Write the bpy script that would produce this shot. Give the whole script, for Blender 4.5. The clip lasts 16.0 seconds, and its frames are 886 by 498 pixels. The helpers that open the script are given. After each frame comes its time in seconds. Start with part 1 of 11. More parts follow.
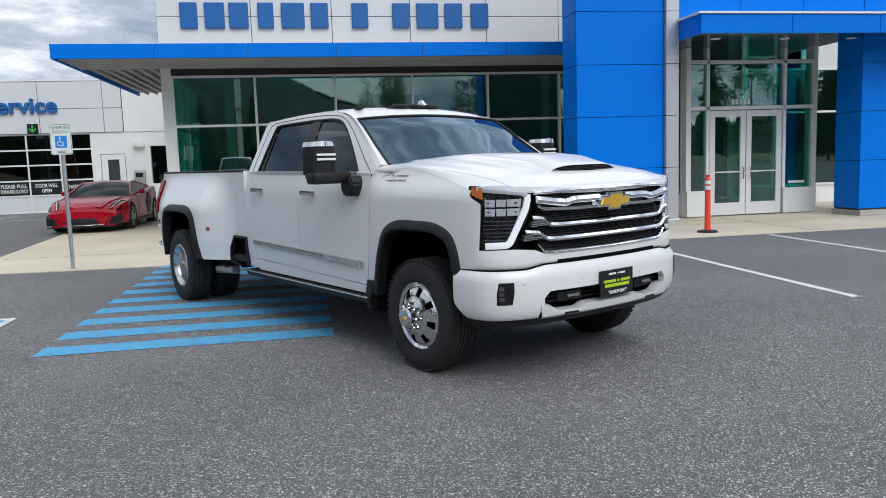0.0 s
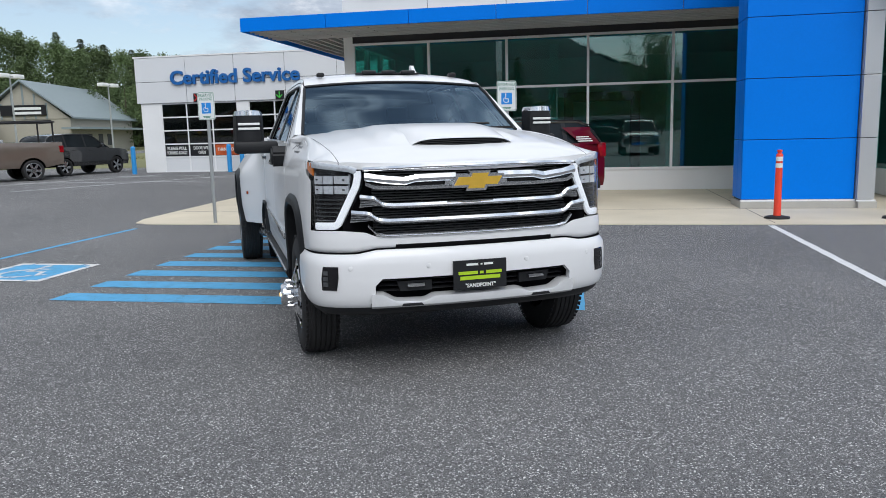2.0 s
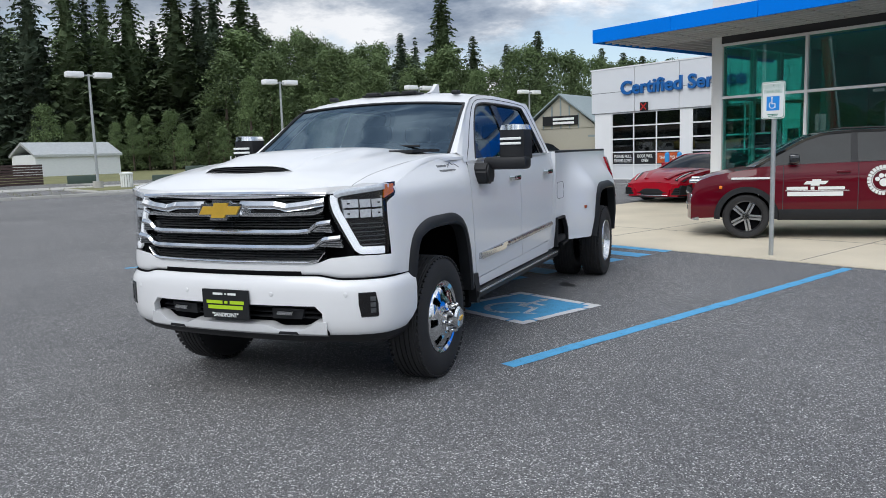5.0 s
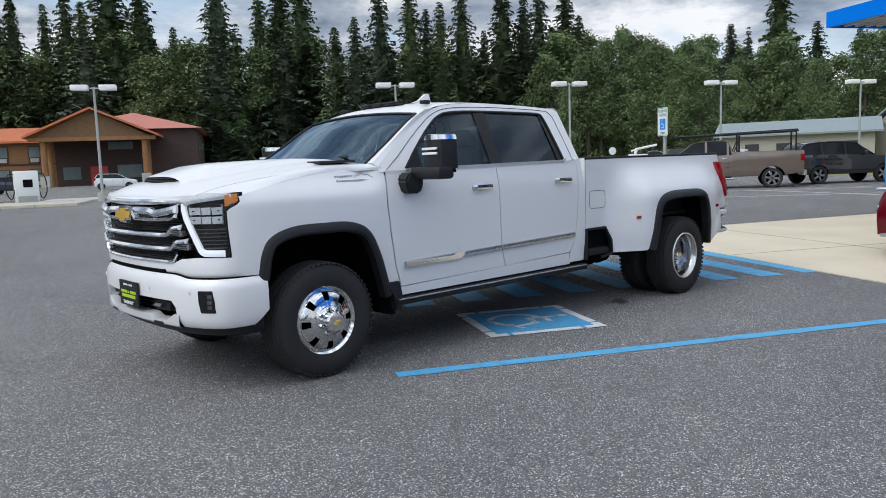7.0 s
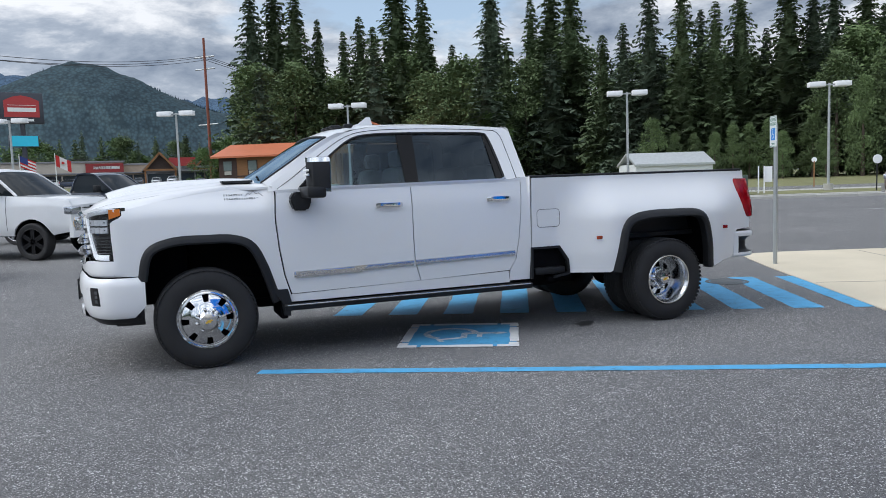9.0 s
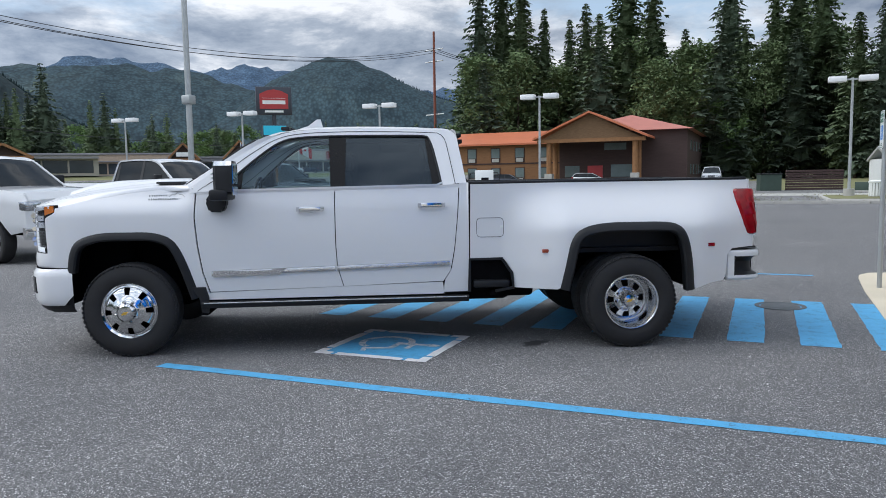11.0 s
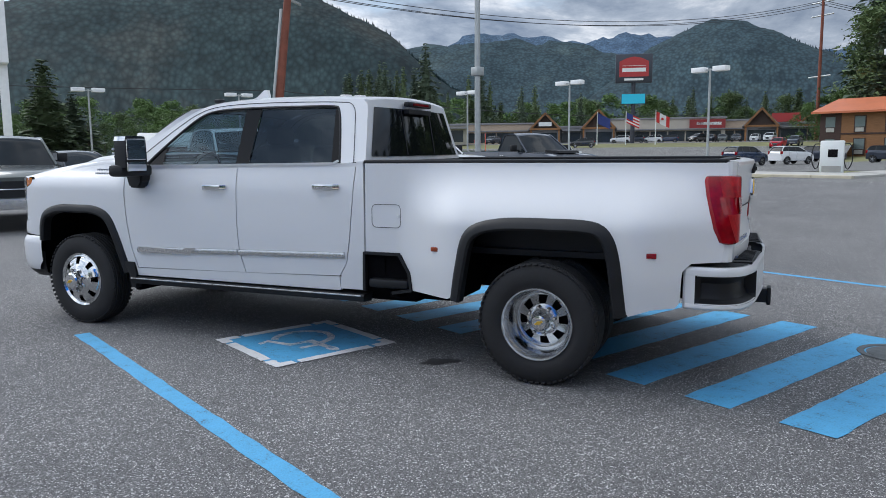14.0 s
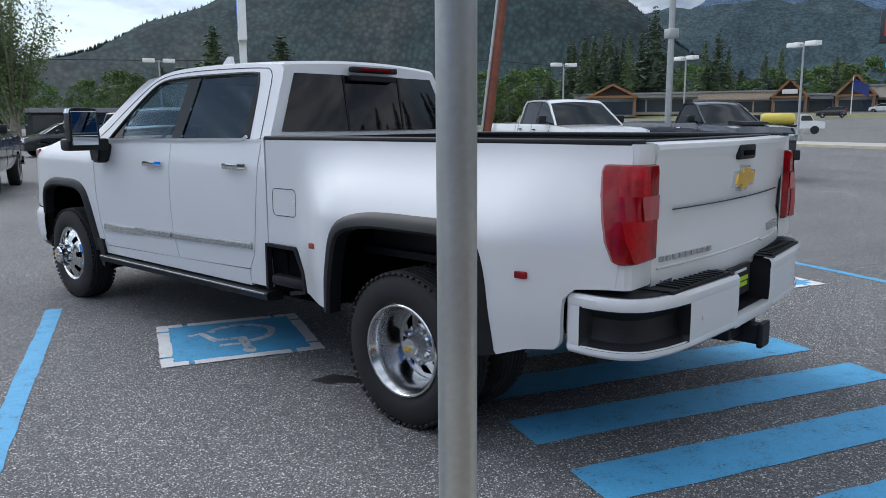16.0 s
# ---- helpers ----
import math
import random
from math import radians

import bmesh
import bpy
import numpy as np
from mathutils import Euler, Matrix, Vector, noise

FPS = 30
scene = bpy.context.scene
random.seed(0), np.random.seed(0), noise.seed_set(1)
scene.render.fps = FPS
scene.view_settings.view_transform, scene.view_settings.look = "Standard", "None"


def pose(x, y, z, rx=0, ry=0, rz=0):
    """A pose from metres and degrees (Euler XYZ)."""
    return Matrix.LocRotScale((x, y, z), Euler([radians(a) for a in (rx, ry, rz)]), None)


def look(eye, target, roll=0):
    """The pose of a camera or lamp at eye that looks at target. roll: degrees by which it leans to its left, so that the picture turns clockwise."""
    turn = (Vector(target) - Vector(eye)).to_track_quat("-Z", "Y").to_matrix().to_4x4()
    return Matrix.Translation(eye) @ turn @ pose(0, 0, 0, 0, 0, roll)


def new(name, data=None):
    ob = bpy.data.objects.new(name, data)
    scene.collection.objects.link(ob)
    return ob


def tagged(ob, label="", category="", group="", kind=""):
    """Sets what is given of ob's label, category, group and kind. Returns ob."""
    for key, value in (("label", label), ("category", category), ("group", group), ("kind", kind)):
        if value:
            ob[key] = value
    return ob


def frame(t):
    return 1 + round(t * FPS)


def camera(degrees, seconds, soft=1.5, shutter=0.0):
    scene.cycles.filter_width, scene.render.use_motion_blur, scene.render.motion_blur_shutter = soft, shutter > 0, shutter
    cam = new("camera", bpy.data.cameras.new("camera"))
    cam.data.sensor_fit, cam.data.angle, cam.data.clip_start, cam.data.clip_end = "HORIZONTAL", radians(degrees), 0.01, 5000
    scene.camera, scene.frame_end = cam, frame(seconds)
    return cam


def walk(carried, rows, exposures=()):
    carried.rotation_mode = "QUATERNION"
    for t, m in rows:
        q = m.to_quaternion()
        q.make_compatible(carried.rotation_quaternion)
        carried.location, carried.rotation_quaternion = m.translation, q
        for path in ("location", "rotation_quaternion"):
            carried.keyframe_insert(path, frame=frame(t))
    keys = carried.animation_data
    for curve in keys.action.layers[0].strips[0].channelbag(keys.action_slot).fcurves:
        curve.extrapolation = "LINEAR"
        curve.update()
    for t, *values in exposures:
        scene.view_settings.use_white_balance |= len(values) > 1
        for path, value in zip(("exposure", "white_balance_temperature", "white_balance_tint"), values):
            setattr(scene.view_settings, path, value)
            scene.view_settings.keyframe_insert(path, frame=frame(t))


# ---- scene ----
cam = camera(60.9, 16.0, soft=0.9)
PATH = [
    (0, (-1.613, -5.707, 1.499), (-1.264, -3.751, 1.268), -1.9),
    (0.5, (-1.065, -5.652, 1.46), (-0.838, -3.683, 1.188), -2.1),
    (1, (-0.325, -5.531, 1.456), (-0.279, -3.552, 1.166), -2.0),
    (1.5, (0.369, -5.407, 1.455), (0.216, -3.435, 1.156), -1.7),
    (2, (1.058, -5.275, 1.479), (0.692, -3.333, 1.174), -1.4),
    (2.5, (1.781, -5.086, 1.49), (1.195, -3.198, 1.186), -1.3),
    (3, (2.451, -4.757, 1.503), (1.647, -2.95, 1.206), -1.4),
    (3.5, (3.096, -4.356, 1.513), (2.086, -2.653, 1.229), -1.6),
    (4, (3.676, -3.848, 1.502), (2.472, -2.274, 1.234), -1.7),
    (4.5, (4.238, -3.317, 1.508), (2.863, -1.889, 1.25), -1.8),
    (5, (4.676, -2.696, 1.491), (3.15, -1.429, 1.238), -1.8),
    (5.2, (4.87, -2.455, 1.482), (3.287, -1.26, 1.227), -1.8),
    (7.3, (6.268, 0.349, 1.464), (4.321, 0.753, 1.246), -2.2),
    (7.5, (6.376, 0.658, 1.458), (4.415, 0.987, 1.245), -2.3),
    (8, (6.551, 1.411, 1.445), (4.566, 1.554, 1.246), -2.3),
    (8.5, (6.688, 2.179, 1.455), (4.697, 2.147, 1.269), -2.2),
    (9, (6.691, 2.96, 1.454), (4.709, 2.763, 1.275), -2.0),
    (11.3, (5.471, 5.787, 1.532), (3.681, 4.917, 1.338), -1.0),
    (11.5, (5.264, 5.984, 1.526), (3.507, 5.05, 1.331), -1.1),
    (12, (4.77, 6.37, 1.539), (3.093, 5.301, 1.331), -1.1),
    (12.5, (4.264, 6.744, 1.547), (2.68, 5.544, 1.321), -1.1),
    (13, (3.756, 7.155, 1.554), (2.275, 5.833, 1.316), -0.9),
    (13.5, (3.196, 7.464, 1.546), (1.824, 6.03, 1.296), -0.7),
    (14, (2.619, 7.798, 1.547), (1.363, 6.264, 1.287), -0.5),
    (14.5, (2.008, 8.01, 1.54), (0.875, 6.385, 1.266), -0.2),
    (15, (1.402, 8.118, 1.55), (0.399, 6.413, 1.259), -0.2),
    (15.5, (0.826, 8.099, 1.557), (-0.046, 6.327, 1.245), -0.2),
    (16, (0.282, 7.96, 1.56), (-0.459, 6.133, 1.227), -0.4),
]
walk(cam, [(t, look(eye, target, roll)) for t, eye, target, roll in PATH], [(0.0, 0.10, 6350.0, 10.0), (5.0, 0.14, 6350.0, 10.0), (8.0, 0.20, 6250.0, 10.0), (12.5, 0.24, 6180.0, 10.0), (16.0, 0.14, 6150.0, 10.0)])


# ---- light ----
SUN_EL, SUN_AZ = radians(46), radians(-72)
world = bpy.data.worlds.new("sky")
scene.world = world
world.use_nodes = True
_nt = world.node_tree
_nt.nodes.clear()


def _n(nt, kind, **kw):
    n = nt.nodes.new(kind)
    for k, v in kw.items():
        n.inputs[k].default_value = v
    return n


def build_sky(nt):
    out = nt.nodes.new("ShaderNodeOutputWorld")
    bg = nt.nodes.new("ShaderNodeBackground")
    sky = nt.nodes.new("ShaderNodeTexSky")
    sky.sky_type = "NISHITA"
    sky.sun_disc = False
    sky.sun_elevation = SUN_EL
    sky.sun_rotation = radians(90) - SUN_AZ
    skyb = nt.nodes.new("ShaderNodeVectorMath")
    skyb.operation = "SCALE"
    skyb.inputs["Scale"].default_value = 0.085
    nt.links.new(sky.outputs[0], skyb.inputs[0])
    haze = nt.nodes.new("ShaderNodeVectorMath")
    haze.inputs[1].default_value = (0.20, 0.23, 0.25)
    nt.links.new(skyb.outputs[0], haze.inputs[0])
    tc = nt.nodes.new("ShaderNodeTexCoord")
    sep = nt.nodes.new("ShaderNodeSeparateXYZ")
    nt.links.new(tc.outputs["Generated"], sep.inputs[0])
    # heaped clouds: the heading, pressed flat
    comb = nt.nodes.new("ShaderNodeMapping")
    comb.inputs["Location"].default_value = (3.1, 0.7, 0.4)
    comb.inputs["Scale"].default_value = (1.0, 1.0, 2.8)
    nt.links.new(tc.outputs["Generated"], comb.inputs["Vector"])
    cover = _n(nt, "ShaderNodeTexNoise", Scale=2.3, Detail=9.0, Roughness=0.58, Distortion=0.1)
    nt.links.new(comb.outputs[0], cover.inputs["Vector"])
    ramp = nt.nodes.new("ShaderNodeValToRGB")
    ramp.color_ramp.elements[0].position, ramp.color_ramp.elements[0].color = 0.38, (0, 0, 0, 1)
    ramp.color_ramp.elements[1].position, ramp.color_ramp.elements[1].color = 0.48, (1, 1, 1, 1)
    nt.links.new(cover.outputs[0], ramp.inputs[0])
    body = _n(nt, "ShaderNodeTexNoise", Scale=4.2, Detail=9.0, Roughness=0.62, Distortion=0.15)
    nt.links.new(comb.outputs[0], body.inputs["Vector"])
    tone = nt.nodes.new("ShaderNodeValToRGB")
    e = tone.color_ramp.elements
    e[0].position, e[0].color = 0.34, (0.22, 0.28, 0.38, 1)
    e[1].position, e[1].color = 0.60, (1.05, 1.06, 1.08, 1)
    m = tone.color_ramp.elements.new(0.48); m.color = (0.48, 0.54, 0.63, 1)
    nt.links.new(body.outputs[0], tone.inputs[0])
    # cloud brightened above the visible band, to add light from overhead
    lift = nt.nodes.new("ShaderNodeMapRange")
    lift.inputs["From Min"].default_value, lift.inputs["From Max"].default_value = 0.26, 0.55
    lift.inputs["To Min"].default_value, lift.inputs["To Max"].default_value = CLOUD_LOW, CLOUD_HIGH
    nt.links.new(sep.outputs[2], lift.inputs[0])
    # brightness tuned by side: cloud brighter towards +x than towards -x
    side = nt.nodes.new("ShaderNodeVectorMath"); side.operation = "DOT_PRODUCT"
    side.inputs[1].default_value = (1.0, 0.0, 0.0)
    nt.links.new(tc.outputs["Generated"], side.inputs[0])
    glowm = nt.nodes.new("ShaderNodeMapRange")
    for _k, _v in (("From Min", -0.95), ("From Max", 0.45), ("To Min", 0.64), ("To Max", 1.24)):
        glowm.inputs[_k].default_value = _v
    nt.links.new(side.outputs["Value"], glowm.inputs[0])
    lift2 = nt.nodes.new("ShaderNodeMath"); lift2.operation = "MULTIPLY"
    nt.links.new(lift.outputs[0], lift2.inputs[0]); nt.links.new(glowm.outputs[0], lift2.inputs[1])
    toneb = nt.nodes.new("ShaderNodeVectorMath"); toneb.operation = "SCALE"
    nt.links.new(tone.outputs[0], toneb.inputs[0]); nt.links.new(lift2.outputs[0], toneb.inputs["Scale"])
    mix = nt.nodes.new("ShaderNodeMix"); mix.data_type = "RGBA"
    nt.links.new(ramp.outputs[0], mix.inputs[0])
    nt.links.new(haze.outputs[0], mix.inputs[6]); nt.links.new(toneb.outputs[0], mix.inputs[7])
    nt.links.new(mix.outputs[2], bg.inputs[0])
    nt.links.new(bg.outputs[0], out.inputs[0])


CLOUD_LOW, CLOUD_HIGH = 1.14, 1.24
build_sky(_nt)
sun = new("sun", bpy.data.lights.new("sun", "SUN"))
sun.data.energy, sun.data.angle, sun.data.color = 1.55, radians(40), (1.0, 0.97, 0.93)
sun.matrix_world = look((0, 0, 30), (-30 * math.cos(SUN_AZ) / math.tan(SUN_EL), -30 * math.sin(SUN_AZ) / math.tan(SUN_EL), 0))

# ---- materials ----
def material(name, color, rough=0.5, metal=0.0, vary=0.08, scale=3.0, fine=60.0, bump=0.0, coat=0.0, spec=0.5,
             glow=None, islands=0.0, streak=1.0, coat_rough=0.03):
    """A painted, cast or worn surface: two scales of tone, a little relief."""
    m = bpy.data.materials.new(name)
    m.use_nodes = True
    nt = m.node_tree
    b = nt.nodes["Principled BSDF"]
    b.inputs["Roughness"].default_value, b.inputs["Metallic"].default_value = rough, metal
    b.inputs["Coat Weight"].default_value, b.inputs["Coat Roughness"].default_value = coat, coat_rough
    b.inputs["Specular IOR Level"].default_value = spec
    tc = nt.nodes.new("ShaderNodeTexCoord")
    mp = nt.nodes.new("ShaderNodeMapping")
    mp.inputs["Scale"].default_value = (1, 1, streak)
    nt.links.new(tc.outputs["Object"], mp.inputs[0])
    big = _n(nt, "ShaderNodeTexNoise", Scale=scale, Detail=4.0)
    small = _n(nt, "ShaderNodeTexNoise", Scale=fine, Detail=3.0)
    nt.links.new(mp.outputs[0], big.inputs["Vector"]); nt.links.new(mp.outputs[0], small.inputs["Vector"])
    mixn = nt.nodes.new("ShaderNodeMix"); mixn.inputs[0].default_value = 0.4
    nt.links.new(big.outputs[0], mixn.inputs[2]); nt.links.new(small.outputs[0], mixn.inputs[3])
    ramp = nt.nodes.new("ShaderNodeValToRGB")
    lo = [max(0.0, c * (1 - vary)) for c in color]
    hi = [min(1.0, c * (1 + vary)) for c in color]
    ramp.color_ramp.elements[0].position, ramp.color_ramp.elements[0].color = 0.32, (*lo, 1)
    ramp.color_ramp.elements[1].position, ramp.color_ramp.elements[1].color = 0.68, (*hi, 1)
    nt.links.new(mixn.outputs[0], ramp.inputs[0])
    col = ramp.outputs[0]
    if islands:
        info = nt.nodes.new("ShaderNodeObjectInfo")
        hsv = nt.nodes.new("ShaderNodeHueSaturation")
        mr = nt.nodes.new("ShaderNodeMapRange")
        mr.inputs["To Min"].default_value, mr.inputs["To Max"].default_value = 1 - islands, 1 + islands
        nt.links.new(info.outputs["Random"], mr.inputs[0]); nt.links.new(mr.outputs[0], hsv.inputs["Value"])
        nt.links.new(col, hsv.inputs["Color"]); col = hsv.outputs[0]
    nt.links.new(col, b.inputs["Base Color"])
    if bump:
        bp = nt.nodes.new("ShaderNodeBump")
        bp.inputs["Strength"].default_value, bp.inputs["Distance"].default_value = bump, 0.004
        nt.links.new(small.outputs[0], bp.inputs["Height"]); nt.links.new(bp.outputs[0], b.inputs["Normal"])
    if glow:
        b.inputs["Emission Color"].default_value, b.inputs["Emission Strength"].default_value = (*glow[0], 1), glow[1]
    return m


def glass(name, tint, rough=0.0, f0=0.05, sheen=(1, 1, 1)):
    """Sheet glass: clear tint, glossier at a slant."""
    m = bpy.data.materials.new(name)
    m.use_nodes = True
    nt = m.node_tree
    nt.nodes.clear()
    out = nt.nodes.new("ShaderNodeOutputMaterial")
    tr = nt.nodes.new("ShaderNodeBsdfTransparent"); tr.inputs[0].default_value = (*tint, 1)
    gl = nt.nodes.new("ShaderNodeBsdfGlossy"); gl.inputs["Roughness"].default_value = rough
    gl.inputs[0].default_value = (*sheen, 1)
    lw = nt.nodes.new("ShaderNodeLayerWeight"); lw.inputs[0].default_value = 0.5
    pw = nt.nodes.new("ShaderNodeMath"); pw.operation = "POWER"; pw.inputs[1].default_value = 5.0
    nt.links.new(lw.outputs["Facing"], pw.inputs[0])
    mr = nt.nodes.new("ShaderNodeMapRange")
    mr.inputs["To Min"].default_value, mr.inputs["To Max"].default_value = f0, 0.9
    nt.links.new(pw.outputs[0], mr.inputs[0])
    mix = nt.nodes.new("ShaderNodeMixShader")
    nt.links.new(mr.outputs[0], mix.inputs[0]); nt.links.new(tr.outputs[0], mix.inputs[1]); nt.links.new(gl.outputs[0], mix.inputs[2])
    nt.links.new(mix.outputs[0], out.inputs[0])
    return m


def asphalt_material(name, base, stone, fresh=1.0):
    m = bpy.data.materials.new(name)
    m.use_nodes = True
    nt = m.node_tree
    b = nt.nodes["Principled BSDF"]
    b.inputs["Roughness"].default_value = 0.88
    b.inputs["Specular IOR Level"].default_value = 0.3
    tc = nt.nodes.new("ShaderNodeTexCoord")
    vo = _n(nt, "ShaderNodeTexVoronoi", Scale=150.0)
    vo2 = _n(nt, "ShaderNodeTexVoronoi", Scale=230.0)
    big = _n(nt, "ShaderNodeTexNoise", Scale=0.35, Detail=6.0, Roughness=0.62)
    mid = _n(nt, "ShaderNodeTexNoise", Scale=9.0, Detail=5.0, Roughness=0.65)
    for n in (vo, vo2, big, mid):
        nt.links.new(tc.outputs["Object"], n.inputs["Vector"])
    sepc = nt.nodes.new("ShaderNodeSeparateColor")
    nt.links.new(vo.outputs["Color"], sepc.inputs[0])
    pick = nt.nodes.new("ShaderNodeValToRGB")
    pick.color_ramp.elements[0].position, pick.color_ramp.elements[0].color = 0.82, (0.88 * base[0], 0.88 * base[1], 0.88 * base[2], 1)
    pick.color_ramp.elements[1].position, pick.color_ramp.elements[1].color = 0.97, (*stone, 1)
    nt.links.new(sepc.outputs[0], pick.inputs[0])
    sep2 = nt.nodes.new("ShaderNodeSeparateColor")
    nt.links.new(vo2.outputs["Color"], sep2.inputs[0])
    pick2 = nt.nodes.new("ShaderNodeValToRGB")
    pick2.color_ramp.elements[0].color = (0.40, 0.40, 0.40, 1)
    pick2.color_ramp.elements[1].color = (1.62, 1.62, 1.62, 1)
    nt.links.new(sep2.outputs[1], pick2.inputs[0])
    mul = nt.nodes.new("ShaderNodeMix"); mul.data_type = "RGBA"; mul.blend_type = "MULTIPLY"; mul.inputs[0].default_value = 1.0
    nt.links.new(pick.outputs[0], mul.inputs[6]); nt.links.new(pick2.outputs[0], mul.inputs[7])
    tone = nt.nodes.new("ShaderNodeValToRGB")
    tone.color_ramp.elements[0].position, tone.color_ramp.elements[0].color = 0.35, (0.8, 0.8, 0.81, 1)
    tone.color_ramp.elements[1].position, tone.color_ramp.elements[1].color = 0.66, (1.22, 1.21, 1.19, 1)
    addn = nt.nodes.new("ShaderNodeMix"); addn.inputs[0].default_value = 0.35
    nt.links.new(big.outputs[0], addn.inputs[2]); nt.links.new(mid.outputs[0], addn.inputs[3])
    nt.links.new(addn.outputs[0], tone.inputs[0])
    mul2 = nt.nodes.new("ShaderNodeMix"); mul2.data_type = "RGBA"; mul2.blend_type = "MULTIPLY"; mul2.inputs[0].default_value = 1.0
    nt.links.new(mul.outputs[2], mul2.inputs[6]); nt.links.new(tone.outputs[0], mul2.inputs[7])
    nt.links.new(mul2.outputs[2], b.inputs["Base Color"])
    bp = nt.nodes.new("ShaderNodeBump"); bp.inputs["Strength"].default_value, bp.inputs["Distance"].default_value = 0.7, 0.004
    nt.links.new(vo.outputs["Distance"], bp.inputs["Height"]); nt.links.new(bp.outputs[0], b.inputs["Normal"])
    return m


def worn_paint(name, color, under, wear=0.45):
    """Line paint over asphalt grain, scuffed through in spots."""
    m = bpy.data.materials.new(name)
    m.use_nodes = True
    nt = m.node_tree
    b = nt.nodes["Principled BSDF"]
    b.inputs["Roughness"].default_value = 0.7
    tc = nt.nodes.new("ShaderNodeTexCoord")
    n1 = _n(nt, "ShaderNodeTexNoise", Scale=7.0, Detail=8.0, Roughness=0.7)
    n2 = _n(nt, "ShaderNodeTexNoise", Scale=90.0, Detail=3.0)
    vo = _n(nt, "ShaderNodeTexVoronoi", Scale=85.0)
    for n in (n1, n2, vo):
        nt.links.new(tc.outputs["Object"], n.inputs["Vector"])
    mixn = nt.nodes.new("ShaderNodeMix"); mixn.inputs[0].default_value = 0.45
    nt.links.new(n1.outputs[0], mixn.inputs[2]); nt.links.new(n2.outputs[0], mixn.inputs[3])
    ramp = nt.nodes.new("ShaderNodeValToRGB")
    ramp.color_ramp.elements[0].position, ramp.color_ramp.elements[0].color = wear - 0.09, (*under, 1)
    ramp.color_ramp.elements[1].position, ramp.color_ramp.elements[1].color = wear, (*[c * 0.86 for c in color], 1)
    top = ramp.color_ramp.elements.new(0.6); top.color = (*color, 1)
    nt.links.new(mixn.outputs[0], ramp.inputs[0])
    nt.links.new(ramp.outputs[0], b.inputs["Base Color"])
    bp = nt.nodes.new("ShaderNodeBump"); bp.inputs["Strength"].default_value, bp.inputs["Distance"].default_value = 0.5, 0.003
    nt.links.new(vo.outputs["Distance"], bp.inputs["Height"]); nt.links.new(bp.outputs[0], b.inputs["Normal"])
    return m


M_ASPHALT = asphalt_material("asphalt", (0.143, 0.143, 0.145), (0.54, 0.537, 0.53))
M_ROAD = asphalt_material("old_road", (0.17, 0.17, 0.165), (0.3, 0.3, 0.29))
M_BLUEPAINT = worn_paint("blue_line_paint", (0.092, 0.39, 0.67), (0.05, 0.09, 0.12), 0.44)
M_WHITEPAINT = worn_paint("white_line_paint", (0.75, 0.75, 0.74), (0.12, 0.12, 0.12), 0.41)
M_WORNWHITE = worn_paint("scuffed_white_paint", (0.72, 0.73, 0.73), (0.08, 0.26, 0.42), 0.5)
M_CONCRETE = material("apron_concrete", (0.62, 0.55, 0.42), 0.85, vary=0.12, scale=0.8, fine=70, bump=0.3)
M_BUFFKERB = material("buff_kerb_paint", (0.52, 0.47, 0.36), 0.8, vary=0.15, scale=2.0, fine=40)
M_GREYCONC = material("grey_concrete", (0.42, 0.41, 0.38), 0.85, vary=0.15, scale=2.0, fine=70, bump=0.3)
M_GRASS = material("dry_grass", (0.17, 0.17, 0.07), 0.95, vary=0.4, scale=0.6, fine=8, bump=0.5)
M_WALL = material("white_wall", (0.80, 0.81, 0.81), 0.75, vary=0.05, scale=0.8, fine=90, bump=0.1)
M_PANEL = material("white_panel", (0.69, 0.71, 0.73), 0.45, vary=0.03, scale=0.7, fine=40)
M_JOINT = material("dark_joint", (0.05, 0.05, 0.055), 0.8, vary=0.1)
M_BLUE = material("blue_panel", (0.0003, 0.185, 0.76), 0.45, vary=0.05, scale=0.5, fine=30, spec=0.12)
M_SILVER = material("silver_panel", (0.52, 0.54, 0.56), 0.4, metal=0.6, vary=0.05, scale=0.9)
M_ALU = material("pale_aluminium", (0.80, 0.81, 0.82), 0.38, metal=0.1, vary=0.04)
M_SOFFIT = material("soffit_metal", (0.82, 0.83, 0.83), 0.45, vary=0.06)
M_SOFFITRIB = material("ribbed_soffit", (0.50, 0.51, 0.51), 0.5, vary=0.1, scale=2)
# shade above the soffit ribs put into a darker deck colour
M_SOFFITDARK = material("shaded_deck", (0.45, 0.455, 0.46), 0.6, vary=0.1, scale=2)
# dimness of the showroom put into its grey-teal wall colour
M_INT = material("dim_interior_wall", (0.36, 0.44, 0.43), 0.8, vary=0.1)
M_INTFLOOR = material("showroom_tile", (0.30, 0.30, 0.29), 0.25, vary=0.1, scale=1.2)
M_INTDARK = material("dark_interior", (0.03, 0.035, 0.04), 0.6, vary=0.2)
M_GLASS = glass("teal_sheet_glass", (0.40, 0.80, 0.75), f0=0.13)
M_LETTER = material("blue_letter", (0.01, 0.12, 0.38), 0.4, vary=0.06)
M_POST = material("galvanised_post", (0.40, 0.42, 0.42), 0.45, metal=0.5, vary=0.12, scale=6, fine=80)
M_SIGNWHITE = material("sign_white", (0.78, 0.8, 0.78), 0.4, vary=0.03)
M_SIGNGREEN = material("sign_green", (0.03, 0.22, 0.14), 0.4, vary=0.05)
M_SIGNBLUE = material("sign_blue", (0.02, 0.25, 0.72), 0.4, vary=0.05)
M_ORANGE = material("orange_plastic", (0.80, 0.06, 0.03), 0.45, vary=0.08, scale=5)
